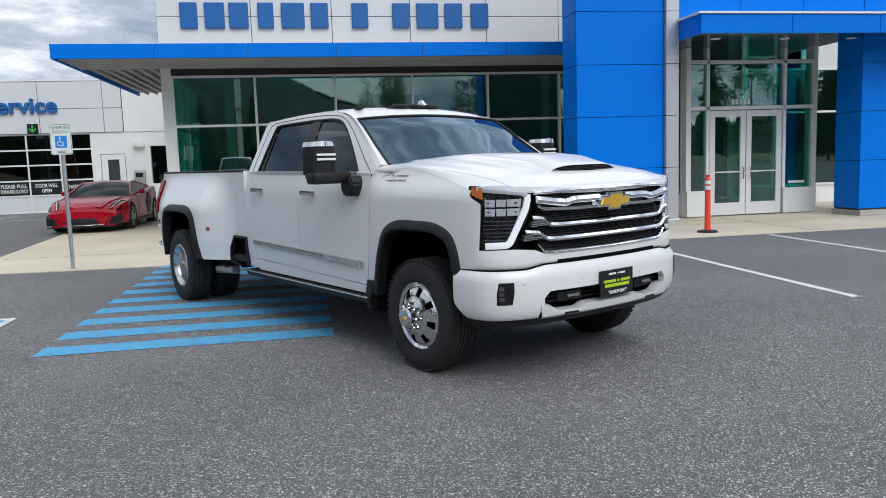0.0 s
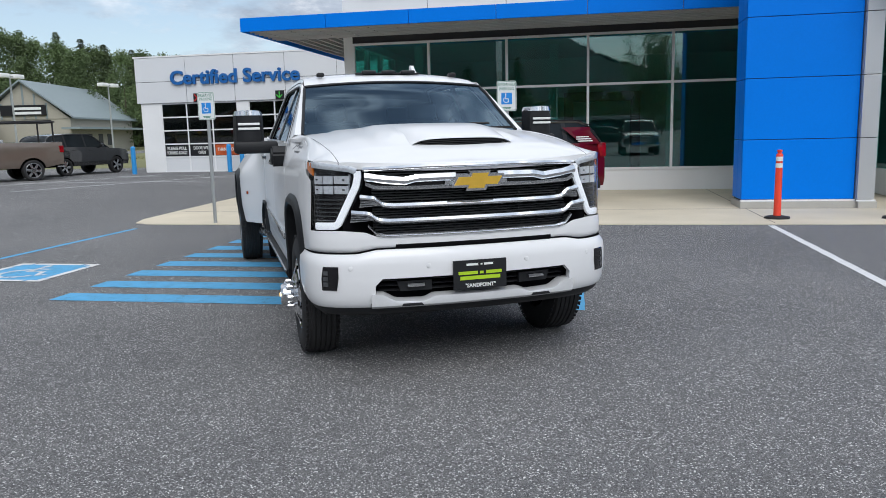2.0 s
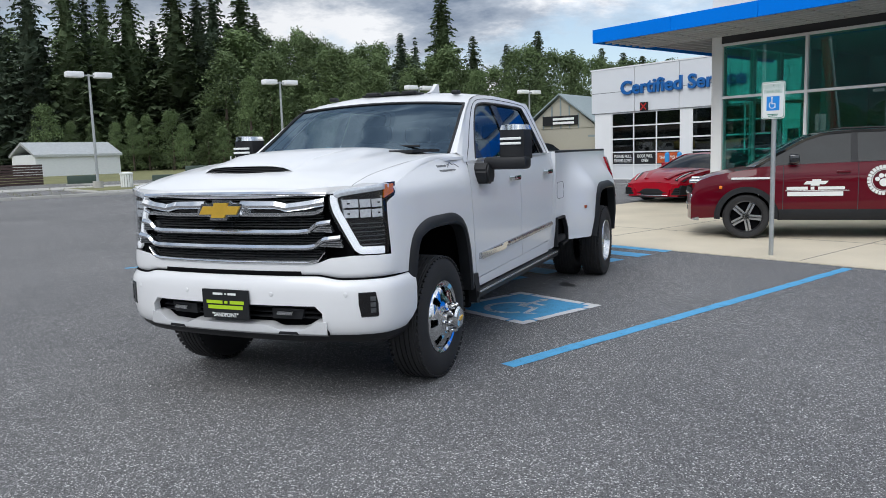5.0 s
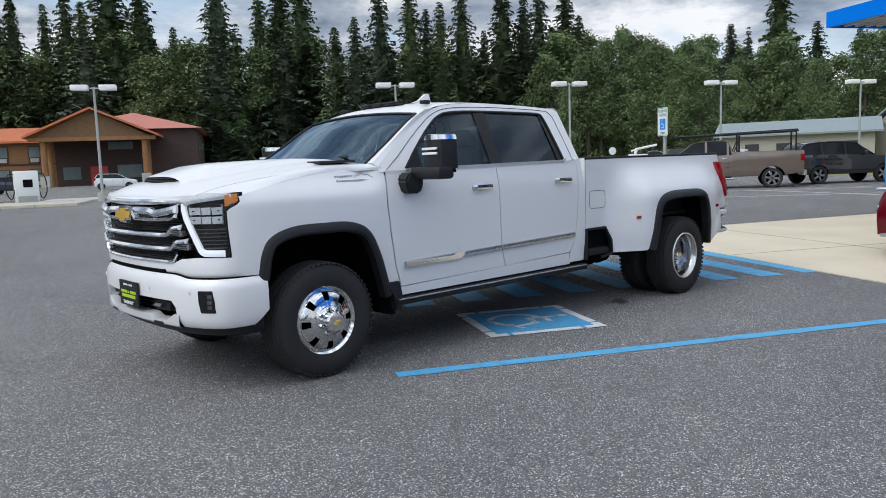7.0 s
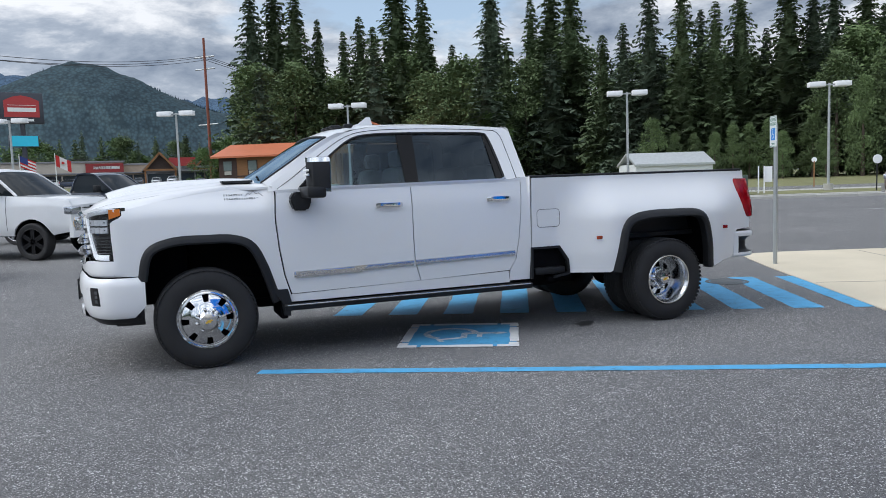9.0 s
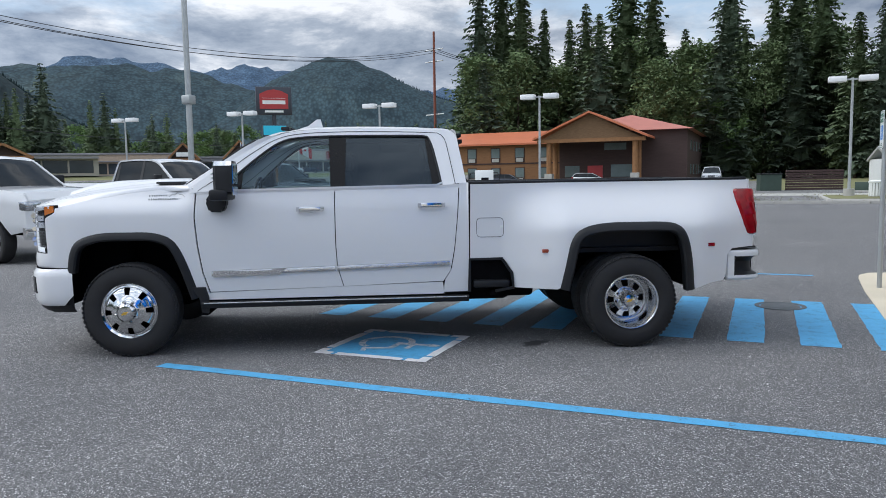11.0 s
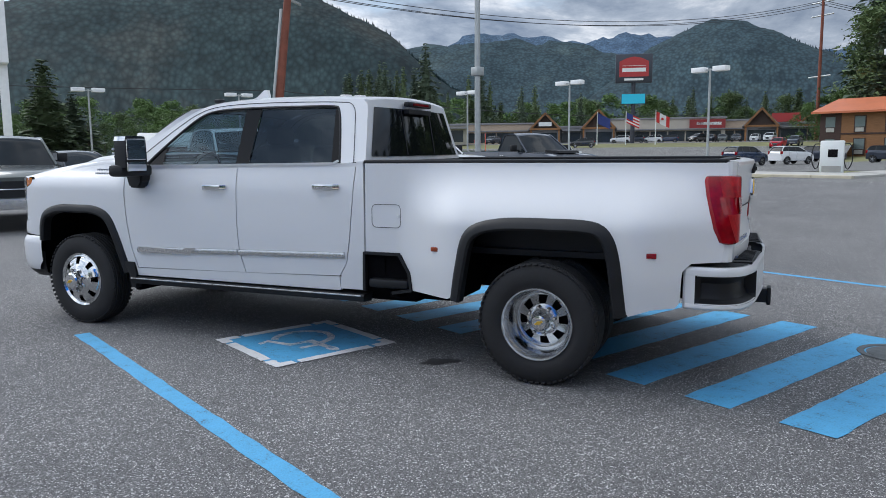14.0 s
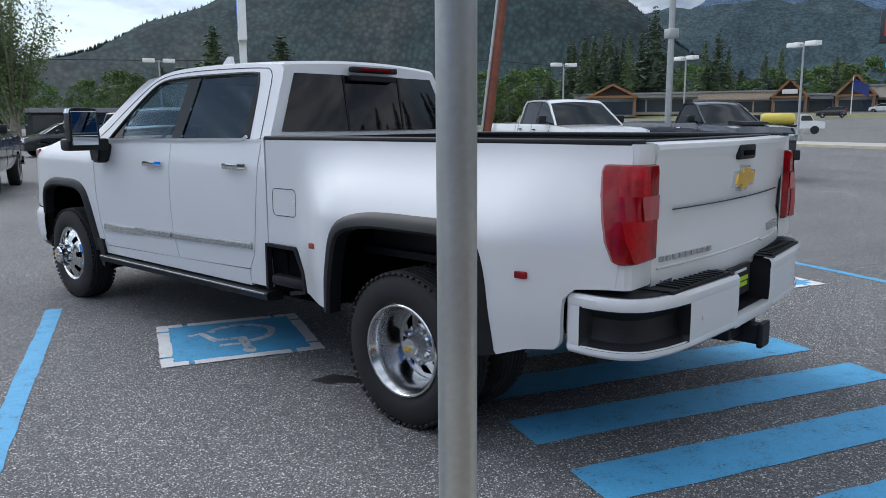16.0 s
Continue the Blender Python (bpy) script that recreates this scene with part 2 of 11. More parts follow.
M_RUBBER = material("black_rubber", (0.016, 0.016, 0.017), 0.75, vary=0.25, scale=9, fine=120, bump=0.2)
M_BLACK = material("black_plastic", (0.013, 0.014, 0.016), 0.5, vary=0.2, scale=8, fine=160, bump=0.15, spec=0.3)
# near-black puts the shade of wheel wells, gaps and underbody into the colour
M_DARKVOID = material("shade_black", (0.005, 0.005, 0.006), 0.95, vary=0.3, spec=0.05)
M_WHITE = material("pearl_white_paint", (0.735, 0.742, 0.75), 0.42, vary=0.015, scale=1.0, fine=200, coat=0.6, coat_rough=0.10)
M_CHROME = material("chrome", (0.70, 0.71, 0.72), 0.10, metal=1.0, vary=0.03)
M_SATIN = material("satin_chrome", (0.55, 0.56, 0.57), 0.25, metal=0.9, vary=0.05)
# sheen: the sky's blue put into the glass reflection colour
M_DKGLASS = glass("tinted_car_glass", (0.04, 0.05, 0.07), f0=0.045, sheen=(0.68, 0.84, 1.0))
M_CLRGLASS = glass("pale_car_glass", (0.60, 0.72, 0.74), f0=0.05, sheen=(0.70, 0.86, 1.0))
M_PIANO = material("piano_black", (0.005, 0.005, 0.006), 0.15, vary=0.1, spec=0.2)
M_GOLD = material("gold_badge", (0.80, 0.50, 0.07), 0.28, metal=0.5, vary=0.1)
M_RED = material("red_tail_lens", (0.24, 0.0015, 0.006), 0.16, vary=0.5, scale=9, fine=25, coat=0.3, spec=0.25)
M_AMBER = material("amber_lens", (0.75, 0.19, 0.01), 0.15, vary=0.15, scale=8, coat=1.0)
M_LAMP = material("white_light_strip", (0.85, 0.87, 0.9), 0.25, glow=((0.9, 0.95, 1.0), 0.22))
M_REFLECTOR = material("bright_reflector", (0.66, 0.69, 0.73), 0.12, metal=0.35, vary=0.15, scale=60, coat=0.6)
M_TRIM = material("bright_trim", (0.78, 0.79, 0.80), 0.3, metal=0.55, vary=0.03)
M_EMBLEM = material("pale_emblem", (0.30, 0.31, 0.32), 0.3, metal=0.3, vary=0.05)
M_LENS = material("lamp_reflector", (0.5, 0.52, 0.55), 0.12, metal=0.8, vary=0.3, scale=20)

# ---- mesh helpers ----
def finish(bm, name, mats, smooth=True, angle=32):
    me = bpy.data.meshes.new(name)
    bmesh.ops.recalc_face_normals(bm, faces=bm.faces)
    bm.to_mesh(me)
    bm.free()
    for m in (mats if isinstance(mats, (list, tuple)) else [mats]):
        me.materials.append(m)
    if smooth:
        me.shade_smooth()
        me.set_sharp_from_angle(angle=radians(angle))
    return me


def part(name, bm, mats, parent=None, label="", smooth=True, angle=32):
    ob = new(name, finish(bm, name, mats, smooth, angle))
    if parent:
        ob.parent = parent
    if label:
        ob["label"] = label
    return ob


def thing(name, label, category, group="", at=None, kind=""):
    ob = new(name)
    ob.empty_display_size = 0.2
    tagged(ob, label, category, group, kind)
    if at is not None:
        ob.matrix_basis = at
    return ob


def structure(name, bm, mats, label="", category="", parent=None, smooth=False):
    ob = part(name, bm, mats, parent, label, smooth)
    if parent is None:
        tagged(ob, label, category or name.split("_")[0], kind="structure")
    return ob


def B():
    return bmesh.new()


def box(bm, x0, x1, y0, y1, z0, z1, bevel=0.0, m=None, mat=0):
    g = bmesh.ops.create_cube(bm, size=1.0)
    vs = g["verts"]
    for v in vs:
        v.co = Vector(((x0 + x1) / 2 + v.co.x * (x1 - x0), (y0 + y1) / 2 + v.co.y * (y1 - y0), (z0 + z1) / 2 + v.co.z * (z1 - z0)))
    fs = list({f for v in vs for f in v.link_faces})
    for f in fs:
        f.material_index = mat
    if bevel:
        es = list({e for v in vs for e in v.link_edges})
        r = bmesh.ops.bevel(bm, geom=es, offset=bevel, segments=2, affect="EDGES", profile=0.5)
        vs = list({v for f in r["faces"] for v in f.verts} | {v for v in vs if v.is_valid})
    if m is not None:
        bmesh.ops.transform(bm, matrix=m, verts=[v for v in vs if v.is_valid])
    return bm


def rod(bm, a, b, r, seg=10, r2=None, mat=0, caps=True):
    a, b = Vector(a), Vector(b)
    d = b - a
    q = d.to_track_quat("Z", "Y").to_matrix()
    rings = []
    for p, rr in ((a, r), (b, r if r2 is None else r2)):
        rings.append([bm.verts.new(p + q @ Vector((rr * math.cos(2 * math.pi * i / seg), rr * math.sin(2 * math.pi * i / seg), 0))) for i in range(seg)])
    for i in range(seg):
        j = (i + 1) % seg
        bm.faces.new((rings[0][i], rings[0][j], rings[1][j], rings[1][i])).material_index = mat
    if caps:
        bm.faces.new(rings[0][::-1]).material_index = mat
        bm.faces.new(rings[1]).material_index = mat
    return bm


def lathe(bm, profile, axis="y", seg=32, at=(0, 0, 0), mat=0, close=False):
    """profile: (radius, along) pairs, turned about an axis through at."""
    rings = []
    for r, h in profile:
        ring = []
        for i in range(seg):
            a = 2 * math.pi * i / seg
            c, s = r * math.cos(a), r * math.sin(a)
            p = {"y": (c, h, s), "x": (h, c, s), "z": (c, s, h)}[axis]
            ring.append(bm.verts.new(Vector(p) + Vector(at)))
        rings.append(ring)
    pairs = list(zip(rings, rings[1:])) + ([(rings[-1], rings[0])] if close else [])
    for a, b in pairs:
        for i in range(seg):
            j = (i + 1) % seg
            bm.faces.new((a[i], a[j], b[j], b[i])).material_index = mat
    return bm


def prism(bm, poly, lo, hi, axis="y", mat=0, m=None):
    """A flat outline pushed from lo to hi along an axis. poly: pairs in the other two axes, in order."""
    def p(u, v, w):
        return {"y": (u, w, v), "x": (w, u, v), "z": (u, v, w)}[axis]
    a = [bm.verts.new(p(u, v, lo)) for u, v in poly]
    b = [bm.verts.new(p(u, v, hi)) for u, v in poly]
    bm.faces.new(a).material_index = mat
    bm.faces.new(b[::-1]).material_index = mat
    n = len(poly)
    for i in range(n):
        bm.faces.new((a[i], a[(i + 1) % n], b[(i + 1) % n], b[i])).material_index = mat
    if m is not None:
        bmesh.ops.transform(bm, matrix=m, verts=a + b)
    return bm


def grid_surface(bm, rows, mat=0, closed=False):
    vr = [[bm.verts.new(p) for p in r] for r in rows]
    for a, b in zip(vr, vr[1:]):
        n = len(a)
        for i in range(n if closed else n - 1):
            j = (i + 1) % n
            try:
                bm.faces.new((a[i], a[j], b[j], b[i])).material_index = mat
            except ValueError:
                pass
    return vr


def resample(pts, n):
    """n points at even steps along a polyline."""
    pts = [Vector(p) for p in pts]
    d = [0.0]
    for a, b in zip(pts, pts[1:]):
        d.append(d[-1] + (b - a).length)
    out = []
    k = 0
    for i in range(n):
        s = d[-1] * i / (n - 1)
        while k < len(d) - 2 and d[k + 1] < s:
            k += 1
        u = (s - d[k]) / max(1e-9, d[k + 1] - d[k])
        out.append(pts[k].lerp(pts[k + 1], min(1, max(0, u))))
    return out


def curve(pts, n=None):
    """A smooth line through a few points (Catmull-Rom)."""
    pts = [Vector(p) for p in pts]
    q = [pts[0] * 2 - pts[1]] + pts + [pts[-1] * 2 - pts[-2]]
    out = []
    for i in range(1, len(q) - 2):
        for k in range(8):
            t = k / 8
            a, b, c, d = q[i - 1], q[i], q[i + 1], q[i + 2]
            out.append(0.5 * ((2 * b) + (c - a) * t + (2 * a - 5 * b + 4 * c - d) * t * t + (3 * b - a - 3 * c + d) * t ** 3))
    out.append(pts[-1])
    return resample(out, n) if n else out


def sweep(bm, path, section, mat=0, caps=True, up=(0, 0, 1)):
    """A section (pairs across, up) along a path."""
    path = [Vector(p) for p in path]
    rows = []
    for i, p in enumerate(path):
        d = (path[min(i + 1, len(path) - 1)] - path[max(i - 1, 0)]).normalized()
        s = d.cross(Vector(up))
        s = s.normalized() if s.length > 1e-6 else Vector((1, 0, 0))
        u = s.cross(d)
        rows.append([p + s * a + u * b for a, b in section])
    vr = grid_surface(bm, rows, mat, closed=True)
    if caps:
        bm.faces.new(vr[0]).material_index = mat
        bm.faces.new(vr[-1][::-1]).material_index = mat
    return bm


def round_section(r, seg=8):
    return [(r * math.cos(2 * math.pi * i / seg), r * math.sin(2 * math.pi * i / seg)) for i in range(seg)]


def text_mesh(body, size, depth, name="text", align="CENTER", bold=0.0):
    cu = bpy.data.curves.new(name, "FONT")
    cu.body, cu.size, cu.extrude, cu.align_x, cu.align_y, cu.offset = body, size, depth, align, "CENTER", bold
    cu.resolution_u = 4
    tmp = new(name, cu)
    me = bpy.data.meshes.new_from_object(tmp)
    bpy.data.objects.remove(tmp)
    bpy.data.curves.remove(cu)
    return me


def lettering(name, body, size, depth, mat, m, parent=None, label="", width=None, bold=0.0):
    me = text_mesh(body, size, depth, name, bold=bold)
    me.materials.clear()
    me.materials.append(mat)
    xs = [v.co.x for v in me.vertices]
    if width and xs:
        k = width / (max(xs) - min(xs))
        for v in me.vertices:
            v.co.x *= k
    me.transform(m)
    ob = new(name, me)
    if parent:
        ob.parent = parent
    if label:
        ob["label"] = label
    return ob


def slab(bm, poly, z, thick=0.05, mat=0):
    return prism(bm, poly, z - thick, z, axis="z", mat=mat)

# ---- ground ----
bm = B()
bmesh.ops.create_grid(bm, x_segments=60, y_segments=60, size=2500)
for v in bm.verts:
    v.co.z = -0.06
structure("ground", bm, M_GRASS, "dry summer grass running out to the hills", "ground")
bm = B()
slab(bm, [(-33, -52), (60, -52), (60, 32), (-33, 32)], 0.0, 0.3)
structure("pavement_lot", bm, M_ASPHALT, "dark asphalt parking lot with pale aggregate", "parking lot")

# road beyond the lot, with a strip of kerb between
bm = B()
slab(bm, [(-62, -400), (-50, -400), (-50, 400), (-62, 400)], -0.02, 0.03)
structure("road", bm, M_ROAD, "pale worn street past the lot", "road")
bm = B()
slab(bm, [(-50, -61), (70, -61), (70, -400), (-50, -400)], -0.02, 0.03)
structure("road_shops", bm, M_ROAD, "pale worn highway past the shops", "road")
bm = B()
for y in range(-50, 32, 2):
    if y < -4:
        continue
    box(bm, -33.25, -33.0, y + 0.01, y + 1.99, -0.05, 0.13, 0.02)
structure("kerb", bm, M_GREYCONC, "low concrete kerb along the lot edge", "kerb")
bm = B()
for y in range(-56, -9, 2):
    box(bm, -36.3, -36.0, y + 0.01, y + 1.99, -0.05, 0.14, 0.03)
structure("kerb_walk", bm, M_BUFFKERB, "buff painted concrete kerb by the street", "kerb")
bm = B()
for y in range(-56, -9, 3):
    box(bm, -40.8, -36.31, y + 0.01, y + 2.99, -0.1, 0.125, 0.01)
structure("pavement_walk", bm, M_GREYCONC, "pale concrete walk behind the kerb", "pavement")
# sealed joint across the lot, and fainter ones
for x0, ya, yb, w in ((-19.2, -30, 30, 0.035), (-27.5, -40, 20, 0.03)):
    bm = B()
    grid_surface(bm, [[(x0 + 0.05 * math.sin(y * 0.9) + 0.03 * math.sin(y * 3.1) + dx, y, 0.003) for dx in (-w, w)] for y in [ya + (yb - ya) * k / 120 for k in range(121)]])
    structure("joint_sealed", bm, M_JOINT, "dark sealed joint across the asphalt", "joint")
bm = B()
slab(bm, [(-42, -8.9), (-33.0, -8.9), (-33.0, -4), (-42, -4)], 0.0, 0.2)
structure("driveway", bm, M_ROAD, "grey driveway from the lot to the street", "driveway")

# grass bank rising to the shops across the highway
def bank_z(d):
    return -0.06 + 2.7 * min(1.0, max(0.0, (d - 96) / 54)) ** 0.8


bm = B()
grid_surface(bm, [[(1.5 + d * math.cos(radians(a_)), 4 + d * math.sin(radians(a_)), bank_z(d) + (0.01 if d < 200 else -2.5)) for a_ in [-119 - 40 * k / 40 for k in range(41)]] for d in (95, 98, 104, 112, 122, 134, 150, 170, 198, 215)])
structure("ground_bank", bm, M_GRASS, "dry grass bank rising to the shops", "ground", smooth=True)
bm = B()
grid_surface(bm, [[(1.5 + d * math.cos(radians(a_)), 4 + d * math.sin(radians(a_)), bank_z(d) + 0.03) for a_ in [-119 - 40 * k / 40 for k in range(41)]] for d in (146, 150, 160, 172, 190)])
structure("pavement_shops", bm, M_ROAD, "pale asphalt parking strip before the shops", "parking lot", smooth=True)
bm = B()
grid_surface(bm, [[(1.5 + d * math.cos(radians(a_)), 4 + d * math.sin(radians(a_)), bank_z(d) + 0.022) for a_ in [-121 - 38 * k / 40 for k in range(41)]] for d in (52, 70, 95, 98, 104, 112, 120, 128)])
structure("road_corner", bm, M_ROAD, "wide grey asphalt street between the lot and the shops", "road", smooth=True)

# concrete apron along the showroom
APRON = [(-6.55, 6.80), (-6.2, 6.76), (-5.0, 6.70), (-1.0, 6.63), (40, 6.58), (40, 13.5), (-4.9, 13.5), (-4.9, 26.3), (-10.4, 26.3), (-9.0, 19.0), (-7.6, 14.3), (-7.2, 9.0), (-7.05, 7.5), (-6.85, 6.95)]
bm = B()
slab(bm, APRON, 0.012, 0.2)
apron = structure("pavement_apron", bm, M_CONCRETE, "buff concrete apron along the showroom front", "apron")
bm = B()
for x in (-3.2, 0.35, 3.9, 7.6, 11.2):
    box(bm, x - 0.006, x + 0.006, 6.72, 13.4, 0.009, 0.0135)
box(bm, -7.0, 40, 8.84, 8.852, 0.009, 0.0134)
structure("joint_lines", bm, M_JOINT, "sawn joints in the concrete apron", "joint")


def paint_strip(name, x0, x1, y0, y1, mat, label, z=0.004, jag=0.006):
    """A painted strip with a slightly ragged edge, one skin of paint thick."""
    bm = B()
    n = max(2, int(max(x1 - x0, y1 - y0) / 0.12))
    long_x = (x1 - x0) > (y1 - y0)
    rows = []
    for i in range(n + 1):
        u = i / n
        j0, j1 = random.uniform(-jag, jag), random.uniform(-jag, jag)
        if long_x:
            x = x0 + (x1 - x0) * u
            rows.append([(x, y0 + j0, z), (x, y1 + j1, z)])
        else:
            y = y0 + (y1 - y0) * u
            rows.append([(x0 + j0, y, z), (x1 + j1, y, z)])
    grid_surface(bm, rows)
    ob = part(name, bm, mat, None, smooth=False)
    return tagged(ob, label, "line marking", "parking lot markings", "structure")


for k in range(10):
    y = 0.90 + 0.616 * k
    paint_strip("stripe_blue", -3.92, -1.44, y, y + 0.32, M_BLUEPAINT, "worn light blue hatched access stripe on asphalt")
paint_strip("line_blue_a", 0.945, 1.07, 0.90, 6.50, M_BLUEPAINT, "light blue bay line on the asphalt")
paint_strip("line_blue_b", -6.42, -6.32, 0.6, 6.2, M_BLUEPAINT, "light blue bay line on the asphalt")
for x in (3.8, 6.52, 9.25, 12.0):
    paint_strip("line_white", x - 0.05, x + 0.05, 0.95, 6.5, M_WHITEPAINT, "white painted bay line on the asphalt")


def access_symbol(cx, cy, flip=1):
    """Blue square with a white broken border and a wheelchair figure."""
    base = thing("access_symbol", "blue square ground marking with worn white wheelchair symbol", "ground marking",
                 "access symbols", pose(cx, cy, 0), "structure")
    bm = B()
    h = 0.52
    grid_surface(bm, [[(-h + 2 * h * i / 10, -h + 2 * h * j / 10, 0.004) for i in range(11)] for j in range(11)])
    part("blue_square", bm, M_BLUEPAINT, base, smooth=False)
    w = 0.065
    for s in range(4):
        for a, b in ((-1.03, -0.70), (-0.63, 0.60), (0.67, 0.875)):
            bm = B()
            n = 8
            rows = []
            for i in range(n + 1):
                u = h * (a + (b - a) * i / n)
                rows.append([(u, -h - w * 0.3 + random.uniform(-0.004, 0.004), 0.0065), (u, -h + w + random.uniform(-0.006, 0.006), 0.0065)])
            grid_surface(bm, rows)
            ob = part("border_dash", bm, M_WHITEPAINT, base, smooth=False)
            ob.matrix_local = pose(0, 0, 0, 0, 0, 90 * s)
    # wheelchair: wheel arc, head, back, seat, foot
    bm = B()
    rows = []
    for i in range(25):
        a = radians(100 + 235 * i / 24)
        rows.append([(-0.04 + r * math.cos(a) + random.uniform(-.006, .006), -0.1 + r * math.sin(a), 0.0068) for r in (0.2, 0.265)])
    grid_surface(bm, rows)
    part("wheel_mark", bm, M_WORNWHITE, base, smooth=False)
    for name, poly in (("head_mark", [(-0.05 + 0.045 * math.cos(k * 0.628), 0.345 + 0.085 * math.sin(k * 0.628)) for k in range(10)]),
                       ("body_mark", [(-0.08, 0.29), (-0.02, 0.29), (0.0, 0.06), (0.17, 0.06), (0.25, -0.16), (0.33, -0.13), (0.33, -0.18), (0.22, -0.22), (0.13, 0.0), (-0.07, 0.0)]),
                       ("arm_mark", [(-0.03, 0.2), (0.14, 0.2), (0.14, 0.15), (-0.03, 0.15)])):
        bm = B()
        bm.faces.new([bm.verts.new((x, y, 0.0068)) for x, y in poly])
        part(name, bm, M_WORNWHITE, base, smooth=False)
    for ob in base.children:
        if ob.name.split(".")[0].endswith("_mark"):
            ob.matrix_local = Matrix.Diagonal((1.0, 1.0, 1.0, 1.0))
    return base


access_symbol(-0.32, 2.41, 180)
access_symbol(-5.22, 2.27, 180)

# oil spot and drain cover
bm = B()
ring = [(0.14 * math.cos(a) * (1 + 0.25 * math.sin(3 * a)), 0.075 * math.sin(a) * (1 + 0.2 * math.cos(5 * a)), 0.004) for a in [k * math.pi / 12 for k in range(24)]]
bm.faces.new([bm.verts.new(p) for p in ring])
oil = structure("stain_patch", bm, material("oil_soaked_asphalt", (0.022, 0.022, 0.023), 0.6, vary=0.5, scale=12, fine=90), "dark oil spot on the asphalt", "stain")
oil.matrix_basis = pose(-0.78, 3.60, 0, 0, 0, -25)
M_IRON = material("worn_iron", (0.10, 0.11, 0.115), 0.7, vary=0.3, scale=14, fine=90, bump=0.4)
cover = thing("manhole_cover", "round dark iron manhole cover set in the asphalt", "manhole cover", at=pose(-3.5, 5.7, 0.0))
bm = B()
lathe(bm, [(0.0, 0.009), (0.2, 0.009), (0.21, 0.004)], "z", 28)
part("lid", bm, M_IRON, cover)
bm = B()
lathe(bm, [(0.22, 0.003), (0.23, 0.010), (0.27, 0.010), (0.275, 0.003)], "z", 28)
part("rim", bm, M_IRON, cover)

# ---- showroom ----
YF = 13.4
XS = [-4.61, -2.70, -0.78, 1.15, 3.09, 5.0, 6.97]
bm = B()
box(bm, -4.86, 7.0, YF - 0.02, YF + 0.2, 0.0, 0.5)
structure("wall_plinth", bm, M_WALL, "low white rendered wall under the showroom glass", "wall")
bm = B()
box(bm, -4.86, -4.63, YF - 0.02, YF + 0.22, 0.0, 4.0)
structure("wall_corner", bm, M_WALL, "white corner pier of the showroom", "wall")
bm = B()
box(bm, -4.86, 12.0, YF + 0.0, YF + 0.25, 3.72, 7.2)
upper = structure("wall_parapet", bm, M_JOINT, "white panelled wall above the canopy", "wall")
zs = [4.02, 5.1, 6.15, 7.2]
xs = [-4.86] + XS[1:5] + [5.0, 6.9, 8.9, 11.0]
for a, b in zip(xs, xs[1:]):
    for c, d in zip(zs, zs[1:]):
        bm = B()
        box(bm, a + 0.008, b - 0.008, YF - 0.03, YF + 0.01, c + 0.008, d - 0.008, 0.004)
        part("panel", bm, M_PANEL, upper, smooth=False)
bm = B()
box(bm, -4.86, -4.62, YF + 0.25, 26.2, 3.72, 7.2)
structure("wall_side_upper", bm, M_PANEL, "white side wall of the showroom", "wall")
bm = B()
box(bm, -4.86, -4.64, 17.8, 26.2, 0.0, 3.72)
box(bm, -4.86, -4.64, YF + 0.22, 17.8, 0.0, 0.5)
structure("wall_side", bm, M_WALL, "white side wall of the showroom", "wall")


def glazed_bay(name, x0, x1, y, z0, z1, split, label):
    win = thing(name, label, "window", "showroom glazing", pose(0, y, 0), "structure")
    fr = 0.03
    for nm, a in (("mullion", (x0 - fr, x0 + fr, z0, z1)),):
        bm = B(); box(bm, a[0], a[1], -0.05, 0.09, a[2], a[3], 0.004); part(nm, bm, M_ALU, win, smooth=False)
    for z in (z0 + 0.025, split, z1 - 0.025):
        bm = B(); box(bm, x0 + fr, x1 - fr, -0.045, 0.085, z - 0.028, z + 0.028, 0.004); part("transom", bm, M_ALU, win, smooth=False)
    for a, b in ((z0 + 0.053, split - 0.028), (split + 0.028, z1 - 0.053)):
        bm = B(); box(bm, x0 + fr, x1 - fr, 0.01, 0.02, a, b)
        p = part("pane", bm, M_GLASS, win, smooth=False); p.visible_shadow = False
    return win


for i, (a, b) in enumerate(zip(XS, XS[1:])):
    glazed_bay(f"window_{i + 1}", a, b, YF, 0.5, 3.72, 2.53, "tall teal-tinted showroom glazing in a pale aluminium frame")
# side glazing
sidewin = thing("window_side", "teal-tinted side glazing of the showroom", "window", "showroom glazing", pose(-4.75, 0, 0), "structure")
for y in (13.7, 15.05, 16.4, 17.75):
    bm = B(); box(bm, -0.07, 0.07, y - 0.03, y + 0.03, 0.5, 3.72); part("mullion", bm, M_ALU, sidewin, smooth=False)
for a, b in ((13.73, 15.02), (15.08, 16.37), (16.43, 17.72)):
    for c, d in ((0.5, 2.5), (2.56, 3.72)):
        bm = B(); box(bm, -0.006, 0.006, a, b, c, d); q = part("pane", bm, M_GLASS, sidewin, smooth=False); q.visible_shadow = False
    bm = B(); box(bm, -0.06, 0.06, a, b, 2.5, 2.56); part("transom", bm, M_ALU, sidewin, smooth=False)
